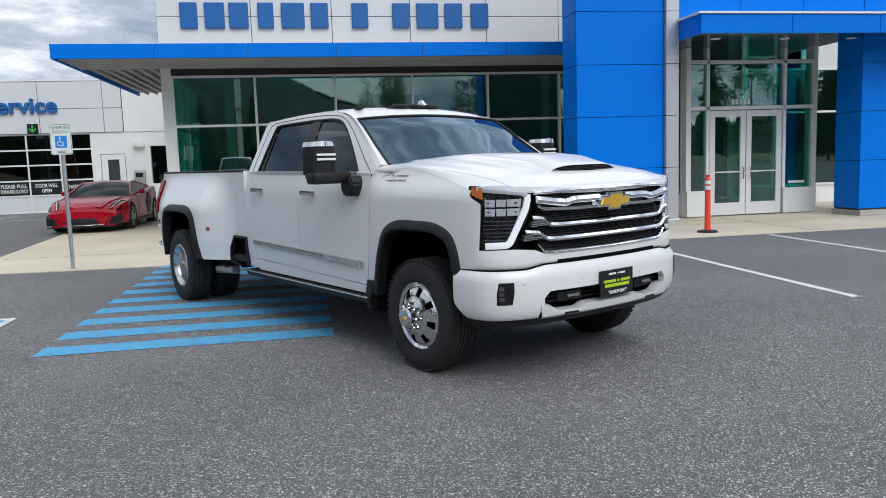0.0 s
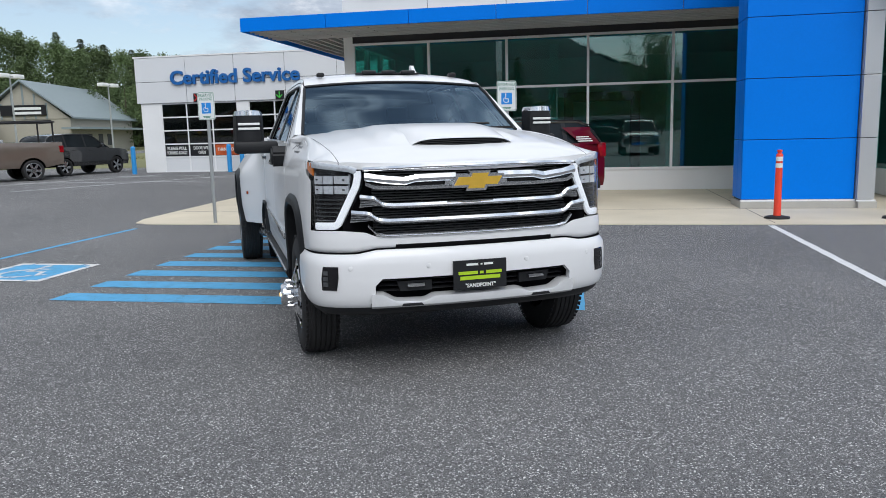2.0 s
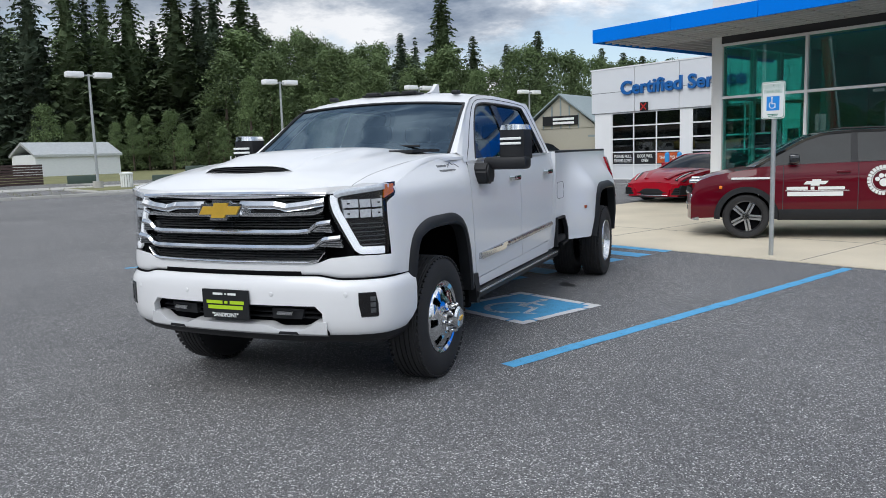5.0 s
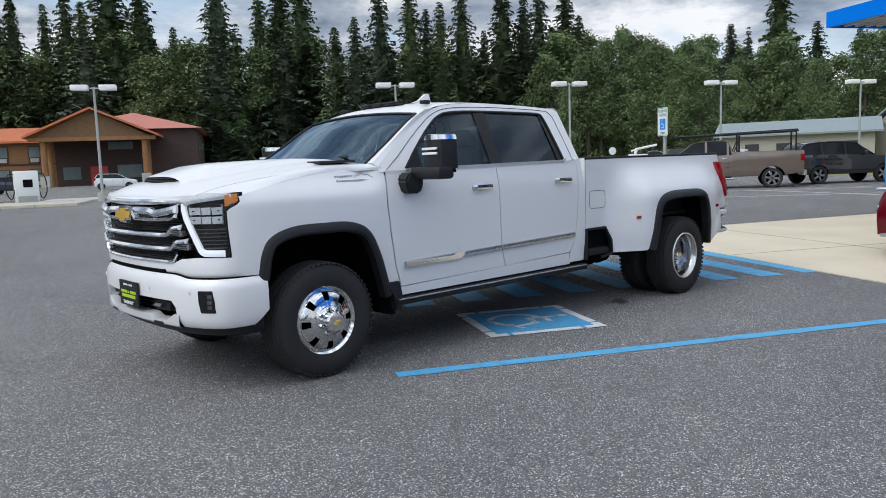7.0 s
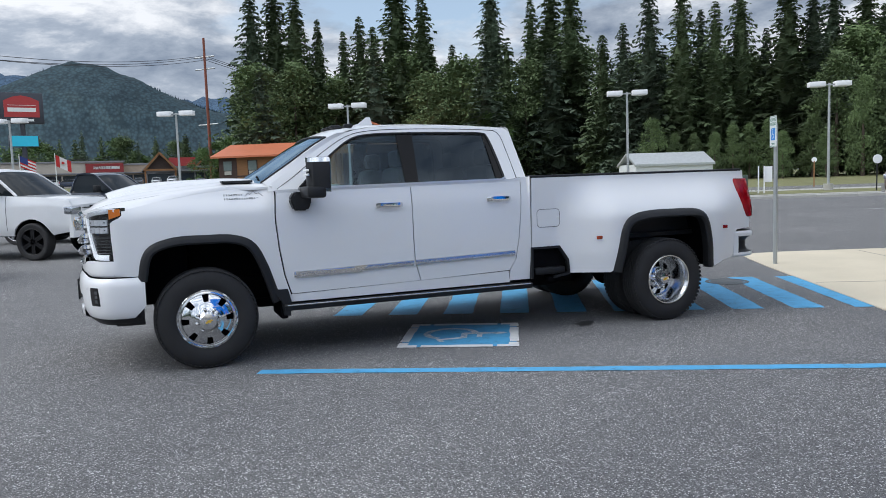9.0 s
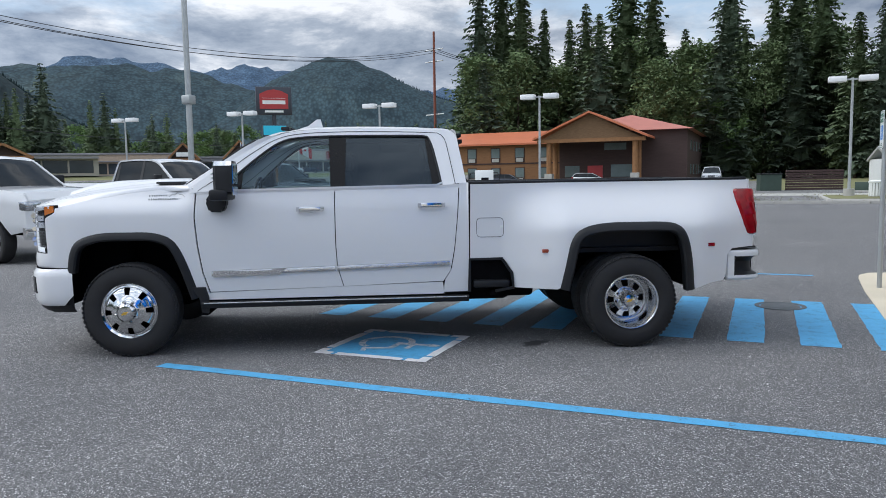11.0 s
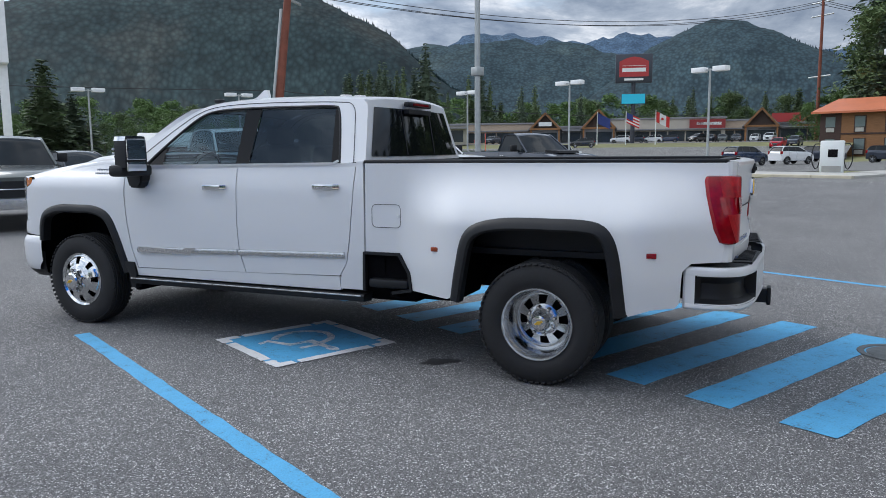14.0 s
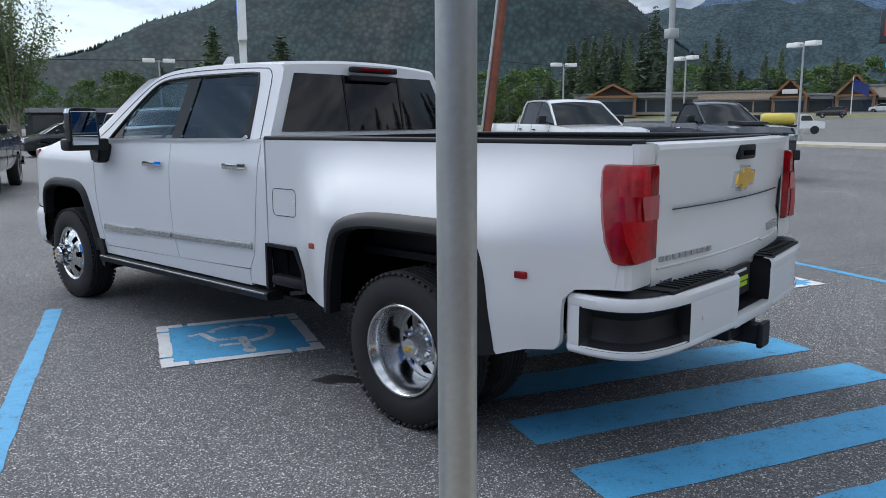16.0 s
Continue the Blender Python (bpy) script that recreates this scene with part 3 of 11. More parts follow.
# inside
bm = B(); box(bm, -4.6, 24, YF + 0.22, 24, -0.1, 0.05); structure("floor_showroom", bm, M_INTFLOOR, "grey tiled showroom floor", "floor")
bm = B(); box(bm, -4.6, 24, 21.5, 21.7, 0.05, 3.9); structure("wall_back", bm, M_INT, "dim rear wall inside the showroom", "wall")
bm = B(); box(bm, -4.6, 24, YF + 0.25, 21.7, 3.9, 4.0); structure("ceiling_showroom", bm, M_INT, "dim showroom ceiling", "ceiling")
bm = B()
box(bm, 0.4, 0.7, 20.9, 21.5, 0.05, 2.4); box(bm, 2.6, 2.9, 20.9, 21.5, 0.05, 2.4); box(bm, 0.4, 2.9, 20.9, 21.5, 2.4, 2.7)
box(bm, -3.4, -1.4, 21.3, 21.5, 0.05, 2.2)
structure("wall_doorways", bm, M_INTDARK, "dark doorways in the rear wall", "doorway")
for x, y in ((-3.6, 16.5), (0.2, 17.2), (3.4, 16.5), (8.0, 17.0), (12.0, 17.0)):
    bm = B(); box(bm, x - 0.12, x + 0.12, y - 0.12, y + 0.12, 0.05, 3.9)
    structure("column", bm, M_INT, "slim column inside the showroom", "column")

# canopy over the showroom front
canopy = thing("canopy", "blue-edged flat canopy with ribbed pale metal soffit", "canopy", kind="structure")
X0, X1, Y0, Z0, Z1 = -6.66, 6.9, 11.35, 3.86, 4.16
seams = [X0, -4.62, -2.72, -0.8, 1.12, 3.05, 5.0, X1]
for a, b in zip(seams, seams[1:]):
    bm = B(); box(bm, a + 0.005, b - 0.005, Y0, Y0 + 0.05, Z0, Z1, 0.004); part("fascia_panel", bm, M_BLUE, canopy, smooth=False)
for a, b in ((11.4, 13.5), (13.5, 15.6), (15.6, 17.7), (17.7, 19.8)):
    bm = B(); box(bm, X0, X0 + 0.05, a + 0.005, b - 0.005, Z0, Z1, 0.004); part("fascia_panel", bm, M_BLUE, canopy, smooth=False)
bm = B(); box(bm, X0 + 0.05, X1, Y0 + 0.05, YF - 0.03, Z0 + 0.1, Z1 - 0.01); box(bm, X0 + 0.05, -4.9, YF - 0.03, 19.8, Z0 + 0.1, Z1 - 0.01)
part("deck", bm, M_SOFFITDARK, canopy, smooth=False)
n = 0
y = Y0 + 0.12
while y < YF - 0.05:
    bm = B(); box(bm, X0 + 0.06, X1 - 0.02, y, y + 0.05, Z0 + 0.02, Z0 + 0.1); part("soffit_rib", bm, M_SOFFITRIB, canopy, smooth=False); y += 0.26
x = X0 + 0.3
while x < -4.95:
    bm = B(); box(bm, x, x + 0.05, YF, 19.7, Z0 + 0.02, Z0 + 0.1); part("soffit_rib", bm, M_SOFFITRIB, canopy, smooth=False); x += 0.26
x = X0 + 0.35
while x < X1:
    bm = B(); box(bm, x, x + 0.03, Y0 + 0.1, YF - 0.04, Z0 + 0.035, Z0 + 0.105); part("soffit_joint", bm, M_POST, canopy, smooth=False); x += 0.62

# sign letters: plain bars of the letters' size
sign = thing("facade_sign", "row of raised blue characters on the white wall", "sign")
for a, b in ((-4.32, -3.92), (-3.76, -3.3), (-3.2, -2.75), (-2.53, -2.16), (-1.98, -1.43), (-1.28, -0.86), (-0.29, 0.11), (0.71, 1.13), (1.31, 1.86), (2.02, 2.47), (2.69, 3.14)):
    bm = B(); box(bm, a, b, YF - 0.11, YF - 0.03, 4.81, 5.41, 0.02)
    part("character_bar", bm, M_LETTER, sign, smooth=False)

# ---- blue entrance portal ----
def clad(name, x0, x1, y0, y1, z0, z1, xcuts, zcuts, mat, label, bevel=0.004):
    """A box clad in panels on front and both sides."""
    bm = B(); box(bm, x0 + 0.03, x1 - 0.03, y0 + 0.03, y1, z0, z1 - 0.02)
    core = structure(name, bm, M_JOINT, label, "wall")
    for c, d in zip(zcuts, zcuts[1:]):
        for a, b in zip(xcuts, xcuts[1:]):
            bm = B(); box(bm, a + 0.006, b - 0.006, y0, y0 + 0.04, c + 0.006, d - 0.006, bevel); part("panel", bm, mat, core, smooth=False)
        for xa, xb in ((x0, x0 + 0.04), (x1 - 0.04, x1)):
            ys = [y0 + 0.045, (y0 + y1) / 2, y1]
            for a, b in zip(ys, ys[1:]):
                bm = B(); box(bm, xa, xb, a + 0.004, b - 0.004, c + 0.006, d - 0.006, bevel); part("panel", bm, mat, core, smooth=False)
    return core


ZC = [0.16, 1.22, 2.28, 3.32, 4.36, 5.4, 6.4, 7.4]
clad("wall_tower", 3.83, 5.70, 8.95, 9.75, 0.1, 7.4, [3.83, 5.70], ZC, M_BLUE, "glossy blue panelled tower beside the entrance")
clad("wall_pilaster", 5.71, 6.0, 8.85, 10.4, 0.1, 7.4, [5.71, 6.0], ZC, M_SILVER, "silver panelled edge of the entrance portal")
clad("wall_tower_far", 10.3, 12.2, 8.95, 9.75, 0.1, 7.4, [10.3, 12.2], ZC, M_BLUE, "glossy blue panelled tower beside the entrance")
clad("wall_portal_head", 6.0, 10.29, 8.95, 9.75, 4.2, 7.4, [6.0, 7.4, 8.85, 10.29], [4.22, 5.3, 6.4, 7.4], M_BLUE, "blue panelled head of the entrance portal")
bm = B()
for a, b, c, d in ((3.81, 5.72, 8.87, 9.77), (5.72, 6.02, 8.77, 10.4), (10.28, 12.22, 8.87, 9.77)):
    box(bm, a, b, c, d, 0.0, 0.13)
structure("baseboard_tower", bm, M_GREYCONC, "concrete base under the blue towers", "base")
bm = B()
box(bm, 3.82, 5.72, 8.93, 8.95, 0.13, 0.16); box(bm, 5.7, 6.01, 8.83, 8.85, 0.13, 0.16)
structure("trim_tower", bm, M_WALL, "thin white strip along the tower base", "trim")
M_NAVYGLOSS = material("navy_gloss_soffit", (0.008, 0.03, 0.08), 0.15, vary=0.1, coat=0.5)
ecan = thing("entrance_canopy", "blue-edged flat canopy over the entrance doors", "canopy", kind="structure")
for a, b in ((6.0, 7.95), (7.95, 9.9), (9.9, 11.85), (11.85, 13.4)):
    bm = B(); box(bm, a + 0.005, b - 0.005, 8.0, 8.05, 3.78, 4.15, 0.004); part("fascia_panel", bm, M_BLUE, ecan, smooth=False)
bm = B(); box(bm, 6.0, 6.05, 8.06, 8.9, 3.78, 4.15, 0.004); part("fascia_panel", bm, M_BLUE, ecan, smooth=False)
bm = B(); box(bm, 6.05, 13.35, 8.05, 8.94, 3.86, 4.1); box(bm, 6.05, 10.28, 8.94, 13.3, 3.86, 4.1); part("deck", bm, M_NAVYGLOSS, ecan, smooth=False)
bm = B(); box(bm, 5.95, 13.4, 7.97, 8.945, 4.15, 4.19); part("coping", bm, M_WALL, ecan, smooth=False)
for x in (7.0, 8.6, 10.2):
    bm = B(); lathe(bm, [(0.0, 3.85), (0.09, 3.85), (0.11, 3.86)], "z", 16, (x, 9.2, 0)); part("downlight", bm, M_SIGNWHITE, ecan)

# entrance doors and vestibule
YD = 10.45
vest = thing("door_entrance", "double glazed entrance doors in pale aluminium frames", "door", kind="structure", at=pose(0, YD, 0))
bm = B(); box(bm, 7.0, 7.55, -0.08, 0.1, 0.03, 0.62); box(bm, 9.45, 10.3, -0.08, 0.1, 0.03, 0.62); part("plinth", bm, M_WALL, vest, smooth=False)
for x0, x1, z0, z1 in ((6.98, 7.1, 0.62, 3.85), (7.48, 7.56, 0.62, 3.85), (9.42, 9.5, 0.62, 3.85), (10.18, 10.3, 0.62, 3.85), (7.1, 10.2, 2.46, 2.54), (7.1, 10.2, 3.5, 3.58)):
    bm = B(); box(bm, x0, x1, -0.06, 0.1, z0, z1, 0.004); part("frame", bm, M_ALU, vest, smooth=False)
for x0, x1, z0, z1 in ((7.1, 7.48, 0.62, 2.46), (9.5, 10.18, 0.62, 2.46), (7.1, 7.48, 2.54, 3.5), (7.56, 9.42, 2.54, 3.5), (9.5, 10.18, 2.54, 3.5)):
    bm = B(); box(bm, x0, x1, 0.01, 0.02, z0, z1); q = part("pane", bm, M_GLASS, vest, smooth=False); q.visible_shadow = False
for x0, x1, hx in ((7.58, 8.48, 8.40), (8.50, 9.40, 8.58)):
    bm = B()
    w = 0.13
    box(bm, x0, x0 + w, -0.04, 0.03, 0.04, 2.44, 0.004); box(bm, x1 - w, x1, -0.04, 0.03, 0.04, 2.44, 0.004)
    box(bm, x0 + w, x1 - w, -0.038, 0.028, 2.30, 2.44); box(bm, x0 + w, x1 - w, -0.038, 0.028, 0.04, 0.32)
    leaf = part("door_leaf", bm, M_ALU, vest, smooth=False)
    bm = B(); box(bm, x0 + w, x1 - w, -0.005, 0.005, 0.32, 2.30); q = part("pane", bm, M_GLASS, leaf, smooth=False); q.visible_shadow = False
    bm = B(); box(bm, x0 + w, x1 - w, -0.03, 0.02, 1.02, 1.05); part("push_bar", bm, M_ALU, leaf, smooth=False)
    bm = B(); sweep(bm, [(hx, -0.04, 0.86), (hx, -0.1, 0.88), (hx, -0.1, 1.12), (hx, -0.04, 1.14)], round_section(0.013), up=(1, 0, 0)); part("handle", bm, M_SATIN, leaf)
for k in range(5):
    bm = B(); box(bm, 8.14 + 0.1 * k, 8.21 + 0.1 * k, -0.002, 0.006, 2.58, 2.7); part("number_bar", bm, M_SIGNWHITE, vest, smooth=False)
bm = B(); box(bm, 9.62, 10.05, 0.0, 0.008, 0.72, 0.78); part("notice_bar", bm, M_SIGNWHITE, vest, smooth=False)
# side glass of the vestibule and wall behind
for x in (7.02, 10.22):
    side = thing("window_vestibule", "glazed side of the entrance vestibule", "window", kind="structure", at=pose(x, 0, 0))
    for y in (YD + 0.12, 11.9, 13.3):
        bm = B(); box(bm, -0.05, 0.05, y, y + 0.08, 0.03, 3.85); part("mullion", bm, M_ALU, side, smooth=False)
    bm = B(); box(bm, -0.006, 0.006, YD + 0.2, 13.3, 0.55, 3.85); q = part("pane", bm, M_GLASS, side, smooth=False); q.visible_shadow = False
    bm = B(); box(bm, -0.05, 0.05, YD + 0.2, 13.3, 0.03, 0.55); part("plinth", bm, M_WALL, side, smooth=False)
bm = B(); box(bm, 10.3, 24, YF, YF + 0.2, 0.0, 0.5)
structure("wall_plinth_entrance", bm, M_WALL, "low white wall under the entrance glazing", "wall")
for i, (a, b) in enumerate(((10.33, 12.2), (12.2, 14.1), (14.1, 16.0))):
    glazed_bay(f"window_{i + 11}", a, b, YF, 0.5, 3.72, 2.53, "tall teal-tinted showroom glazing in a pale aluminium frame")
bm = B(); box(bm, 10.25, 24, YF + 0.0, YF + 0.25, 3.72, 7.2); structure("wall_parapet_far", bm, M_PANEL, "white panelled wall past the entrance", "wall")
bm = B(); box(bm, 16, 40, YF, YF + 0.3, 0, 3.72); box(bm, 24, 40, YF, YF + .3, 3.72, 6); structure("wall_far", bm, M_WALL, "plain white wall past the showroom", "wall")
bm = B(); box(bm, -4.86, 40, YF + 0.25, 30, 7.2, 7.4); structure("roof", bm, M_SOFFIT, "flat roof of the showroom", "roof")
bm = B(); box(bm, -4.6, 40, 29, 29.3, 0, 7.2); structure("wall_rear", bm, M_WALL, "rear wall of the showroom", "wall")

# ---- service building ----
YS = 26.3
ZT = 5.08
BAYS = ((-17.62, -13.98), (-13.42, -9.86))
bm = B()
for a, b in ((-18.6, -17.62), (-13.98, -13.42), (-9.86, -9.55), (-8.62, -7.66), (-7.0, -4.86)):
    box(bm, a, b, YS, YS + 0.3, 0, 3.08)
box(bm, -9.55, -8.62, YS, YS + 0.3, 2.22, 3.08); box(bm, -7.66, -7.0, YS, YS + 0.3, 2.5, 3.08); box(bm, -7.66, -7.0, YS, YS + 0.3, 0, 1.0)
structure("wall_service", bm, M_WALL, "white rendered front of the service building", "wall")
bm = B(); box(bm, -18.75, -4.86, YS - 0.02, YS + 0.3, 3.08, ZT - 0.02); sup = structure("wall_service_band", bm, M_JOINT, "pale grey panel band over the service doors", "wall")
sx = [-18.75, -16.3, -14.0, -11.65, -9.3, -8.6]
for a, b in zip(sx, sx[1:]):
    for c, d in ((3.08, 4.02), (4.02, ZT)):
        bm = B(); box(bm, a + 0.01, b - 0.01, YS - 0.06, YS - 0.02, c + 0.01, d - 0.01, 0.004); part("panel", bm, M_PANEL, sup, smooth=False)
bm = B(); box(bm, -8.58, -4.86, YS - 0.03, YS + 0.0, 3.08, 5.3); part("panel", bm, M_WALL, sup, smooth=False)
bm = B(); box(bm, -18.8, -8.6, YS - 0.08, YS + 0.3, ZT, ZT + 0.06); structure("trim_coping", bm, M_SOFFIT, "grey metal coping of the service building", "coping")
bm = B(); box(bm, -18.6, -18.3, YS + 0.3, 44, 0, ZT); box(bm, -18.6, -4.86, 44, 44.3, 0, ZT); structure("wall_service_side", bm, M_WALL, "white side wall of the service building", "wall")
bm = B(); box(bm, -18.6, -4.86, YS, 44, ZT - 0.1, ZT - 0.02); structure("roof_service", bm, M_SOFFIT, "flat roof of the service building", "roof")
# near-black wall colour stands for the shade inside the bay
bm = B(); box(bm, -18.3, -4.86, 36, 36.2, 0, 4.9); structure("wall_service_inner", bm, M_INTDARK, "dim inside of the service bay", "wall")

M_BAYGLASS = glass("bay_glass", (0.3, 0.33, 0.34), f0=0.06)
WORDS = (("PLEASE PULL", "FORWARD SLOWLY"), ("DOOR WILL", "OPEN"), ("THANK YOU!", ""))
M_ORANGEFILM = material("orange_film", (0.5, 0.09, 0.02), 0.4, vary=0.5, scale=4)
for n_, (a, b) in enumerate(BAYS):
    door = thing(f"door_{n_ + 1}", "closed glazed sectional service door with black glass and white frame", "garage door", "service doors", pose(0, YS + 0.05, 0), "structure")
    zz = [0.03, 0.68, 1.26, 1.86, 2.45, 3.05]
    cols = [a + (b - a) * k / 3 for k in range(4)]
    for z in zz:
        bm = B(); box(bm, a, b, -0.03, 0.03, z - 0.03, z + 0.03); part("rail", bm, M_ALU, door, smooth=False)
    for x in cols:
        bm = B(); box(bm, x - 0.03, x + 0.03, -0.028, 0.032, 0.03, 3.05); part("stile", bm, M_ALU, door, smooth=False)
    for k in range(3):
        bm = B(); box(bm, cols[k] + 0.03, cols[k + 1] - 0.03, -0.01, 0.01, 0.06, 0.65); part("door_panel", bm, M_PANEL, door, smooth=False)
        for c, d in zip(zz[1:], zz[2:]):
            bm = B(); box(bm, cols[k] + 0.03, cols[k + 1] - 0.03, -0.004, 0.004, c + 0.03, d - 0.03); part("pane", bm, M_BAYGLASS, door, smooth=False)
        bm = B(); box(bm, cols[k] + 0.05, cols[k + 1] - 0.05, -0.012, -0.006, 0.74, 1.2)
        band = part("notice_strip", bm, M_ORANGEFILM if (n_ == 0 and k == 2) else M_BLACK, door, smooth=False)
        up, lo = WORDS[k]
        cx = (cols[k] + cols[k + 1]) / 2
        lettering("notice_words", up, 0.2, 0.002, M_SIGNWHITE, pose(cx, -0.016, 1.06 if lo else 0.98, 90), band, width=min(0.95, 0.09 * len(up)), bold=0.004)
        if lo:
            lettering("notice_words", lo, 0.2, 0.002, M_SIGNWHITE, pose(cx, -0.016, 0.86, 90), band, width=min(0.98, 0.09 * len(lo)), bold=0.004)
svc = thing("service_sign", "raised blue letters on the panel band", "sign", at=pose(0, YS - 0.06, 0))
lettering("sign_letters", "Certified Service", 0.82, 0.05, M_LETTER, pose(-13.98, -0.06, 4.13, 90), svc, width=6.05, bold=0.022)
M_SIGRED = material("red_signal", (0.30, 0.01, 0.01), 0.4, glow=((0.5, 0.03, 0.02), 0.25))
M_SIGGRN = material("green_signal", (0.02, 0.30, 0.04), 0.4, glow=((0.1, 0.5, 0.05), 0.3))
for cx, kind in ((-15.75, 0), (-11.9, 1)):
    sg = thing("lane_signal", "small dark signal box over the service door", "signal", "lane signals", pose(cx, YS - 0.06, 3.27))
    bm = B(); box(bm, -0.19, 0.19, -0.1, 0.0, -0.19, 0.19, 0.01); part("case", bm, M_BLACK, sg, smooth=False)
    bm = B()
    if kind == 0:
        for s in (1, -1):
            box(bm, -0.2, 0.2, -0.115, -0.1, -0.025, 0.025, m=Matrix.Rotation(radians(45 * s), 4, "Y"))
        part("cross", bm, M_SIGRED, sg, "red cross", smooth=False)
    else:
        box(bm, -0.022, 0.022, -0.115, -0.1, -0.12, 0.14)
        for s in (1, -1):
            box(bm, -0.1, 0.1, -0.116, -0.1, -0.02, 0.02, m=Matrix.Translation((0.06 * s, 0, -0.06)) @ Matrix.Rotation(radians(-45 * s), 4, "Y"))
        part("arrow", bm, M_SIGGRN, sg, "green arrow", smooth=False)
md = thing("door_3", "white half-glazed staff door", "door", kind="structure", at=pose(0, YS + 0.02, 0))
bm = B(); box(bm, -9.53, -8.64, -0.03, 0.02, 0.02, 2.2, 0.01); part("door_leaf", bm, M_WALL, md, smooth=False)
bm = B(); box(bm, -9.28, -8.86, -0.045, -0.03, 1.1, 2.0); part("door_light", bm, M_INTDARK, md, smooth=False)
bm = B(); box(bm, -8.78, -8.72, -0.09, -0.03, 1.0, 1.06); part("door_handle", bm, M_SATIN, md, smooth=False)
w = thing("window_service", "narrow dark window in the white wall", "window", kind="structure", at=pose(0, YS + 0.08, 0))
bm = B(); box(bm, -7.64, -7.02, 0, 0.02, 1.02, 2.48); part("pane", bm, M_BAYGLASS, w, smooth=False)
wl = thing("wall_light", "white box wall light", "wall light", at=pose(-8.06, YS, 2.58))
bm = B(); box(bm, -0.2, 0.2, -0.22, 0, -0.11, 0.11, 0.02); part("housing", bm, M_SIGNWHITE, wl)
kp = thing("drop_box", "grey metal drop box on the wall", "drop box", at=pose(-8.1, YS, 1.25))
bm = B(); box(bm, -0.2, 0.2, -0.2, 0, -0.3, 0.3, 0.015); part("case", bm, M_POST, kp); bm = B(); box(bm, -0.14, 0.14, -0.212, -0.2, 0.02, 0.2); part("flap", bm, M_BLACK, kp, smooth=False)

# ---- posts, signs and bollards ----
def access_post(x, y, top, lean=(0, 0)):
    """Round steel post with a reserved-parking sign facing the bays."""
    t = thing("parking_sign", "grey steel post with white reserved parking sign", "sign post", "reserved parking signs", pose(x, y, 0.01, lean[0], lean[1], 0))
    bm = B(); rod(bm, (0, 0, -0.03), (0, 0, top), 0.03, 20); lathe(bm, [(0.03, top), (0.02, top + 0.012), (0, top + 0.014)], "z", 20)
    part("post", bm, M_POST, t)
    bm = B()
    w, h, r = 0.155, 0.235, 0.03
    ol = []
    for cx, cz, a0 in ((w - r, h - r, 0), (-w + r, h - r, 90), (-w + r, -h + r, 180), (w - r, -h + r, 270)):
        for k in range(5):
            a = radians(a0 + 22.5 * k)
            ol.append((cx + r * math.cos(a), cz + r * math.sin(a)))
    zc = top - 0.11
    prism(bm, [(u, v + zc) for u, v in ol], -0.040, -0.036, "y")
    pl = part("sign_plate", bm, M_SIGNWHITE, t, smooth=False)
    # green border line, words and blue emblem
    bm = B()
    k1 = [(u * 0.95, v * 0.965) for u, v in ol]; k2 = [(u * 0.91, v * 0.935) for u, v in ol]
    grid_surface(bm, [[(u, -0.0412, v + zc) for u, v in k1], [(u, -0.0412, v + zc) for u, v in k2]], closed=True)
    part("border", bm, M_SIGNGREEN, pl, smooth=False)
    lettering("printed_word", "RESERVED", 0.07, 0.0004, M_SIGNGREEN, pose(0, -0.0412, zc + 0.175, 90), pl, width=0.26)
    lettering("printed_word", "PARKING", 0.07, 0.0004, M_SIGNGREEN, pose(0, -0.0412, zc + 0.11, 90), pl, width=0.23)
    bm = B(); box(bm, -0.085, 0.085, -0.0416, -0.040, zc - 0.13, zc + 0.05, 0); part("emblem", bm, M_SIGNBLUE, pl, smooth=False)
    bm = B()
    rows = []
    for i in range(19):
        a = radians(120 + 220 * i / 18)
        rows.append([(-0.008 + r_ * math.cos(a), -0.0422, zc - 0.06 + r_ * math.sin(a)) for r_ in (0.036, 0.046)])
    grid_surface(bm, rows)
    box(bm, -0.02, -0.008, -0.0424, -0.0418, zc - 0.045, zc + 0.015); box(bm, -0.02, 0.03, -0.0424, -0.0418, zc - 0.05, zc - 0.038)
    box(bm, 0.022, 0.034, -0.0424, -0.0418, zc - 0.1, zc - 0.045); lathe(bm, [(0.0, -0.0424), (0.012, -0.0424), (0.012, -0.0416)], "y", 10, (-0.014, 0, zc + 0.03))
    part("figure", bm, M_SIGNWHITE, pl, smooth=False)
    bm = B(); box(bm, -0.07, 0.07, -0.0416, -0.0408, zc - 0.185, zc - 0.175); box(bm, -0.06, 0.06, -0.0416, -0.0408, zc - 0.205, zc - 0.195); part("small_print", bm, M_SIGNGREEN, pl, smooth=False)
    for z in (zc + 0.19, zc - 0.19):
        bm = B(); lathe(bm, [(0.0, -0.046), (0.008, -0.045), (0.009, -0.0405)], "y", 8, (0, 0, z)); part("bolt", bm, M_SATIN, t)
    return t


access_post(-5.28, 6.9, 2.13)
access_post(-0.15, 6.95, 2.13)


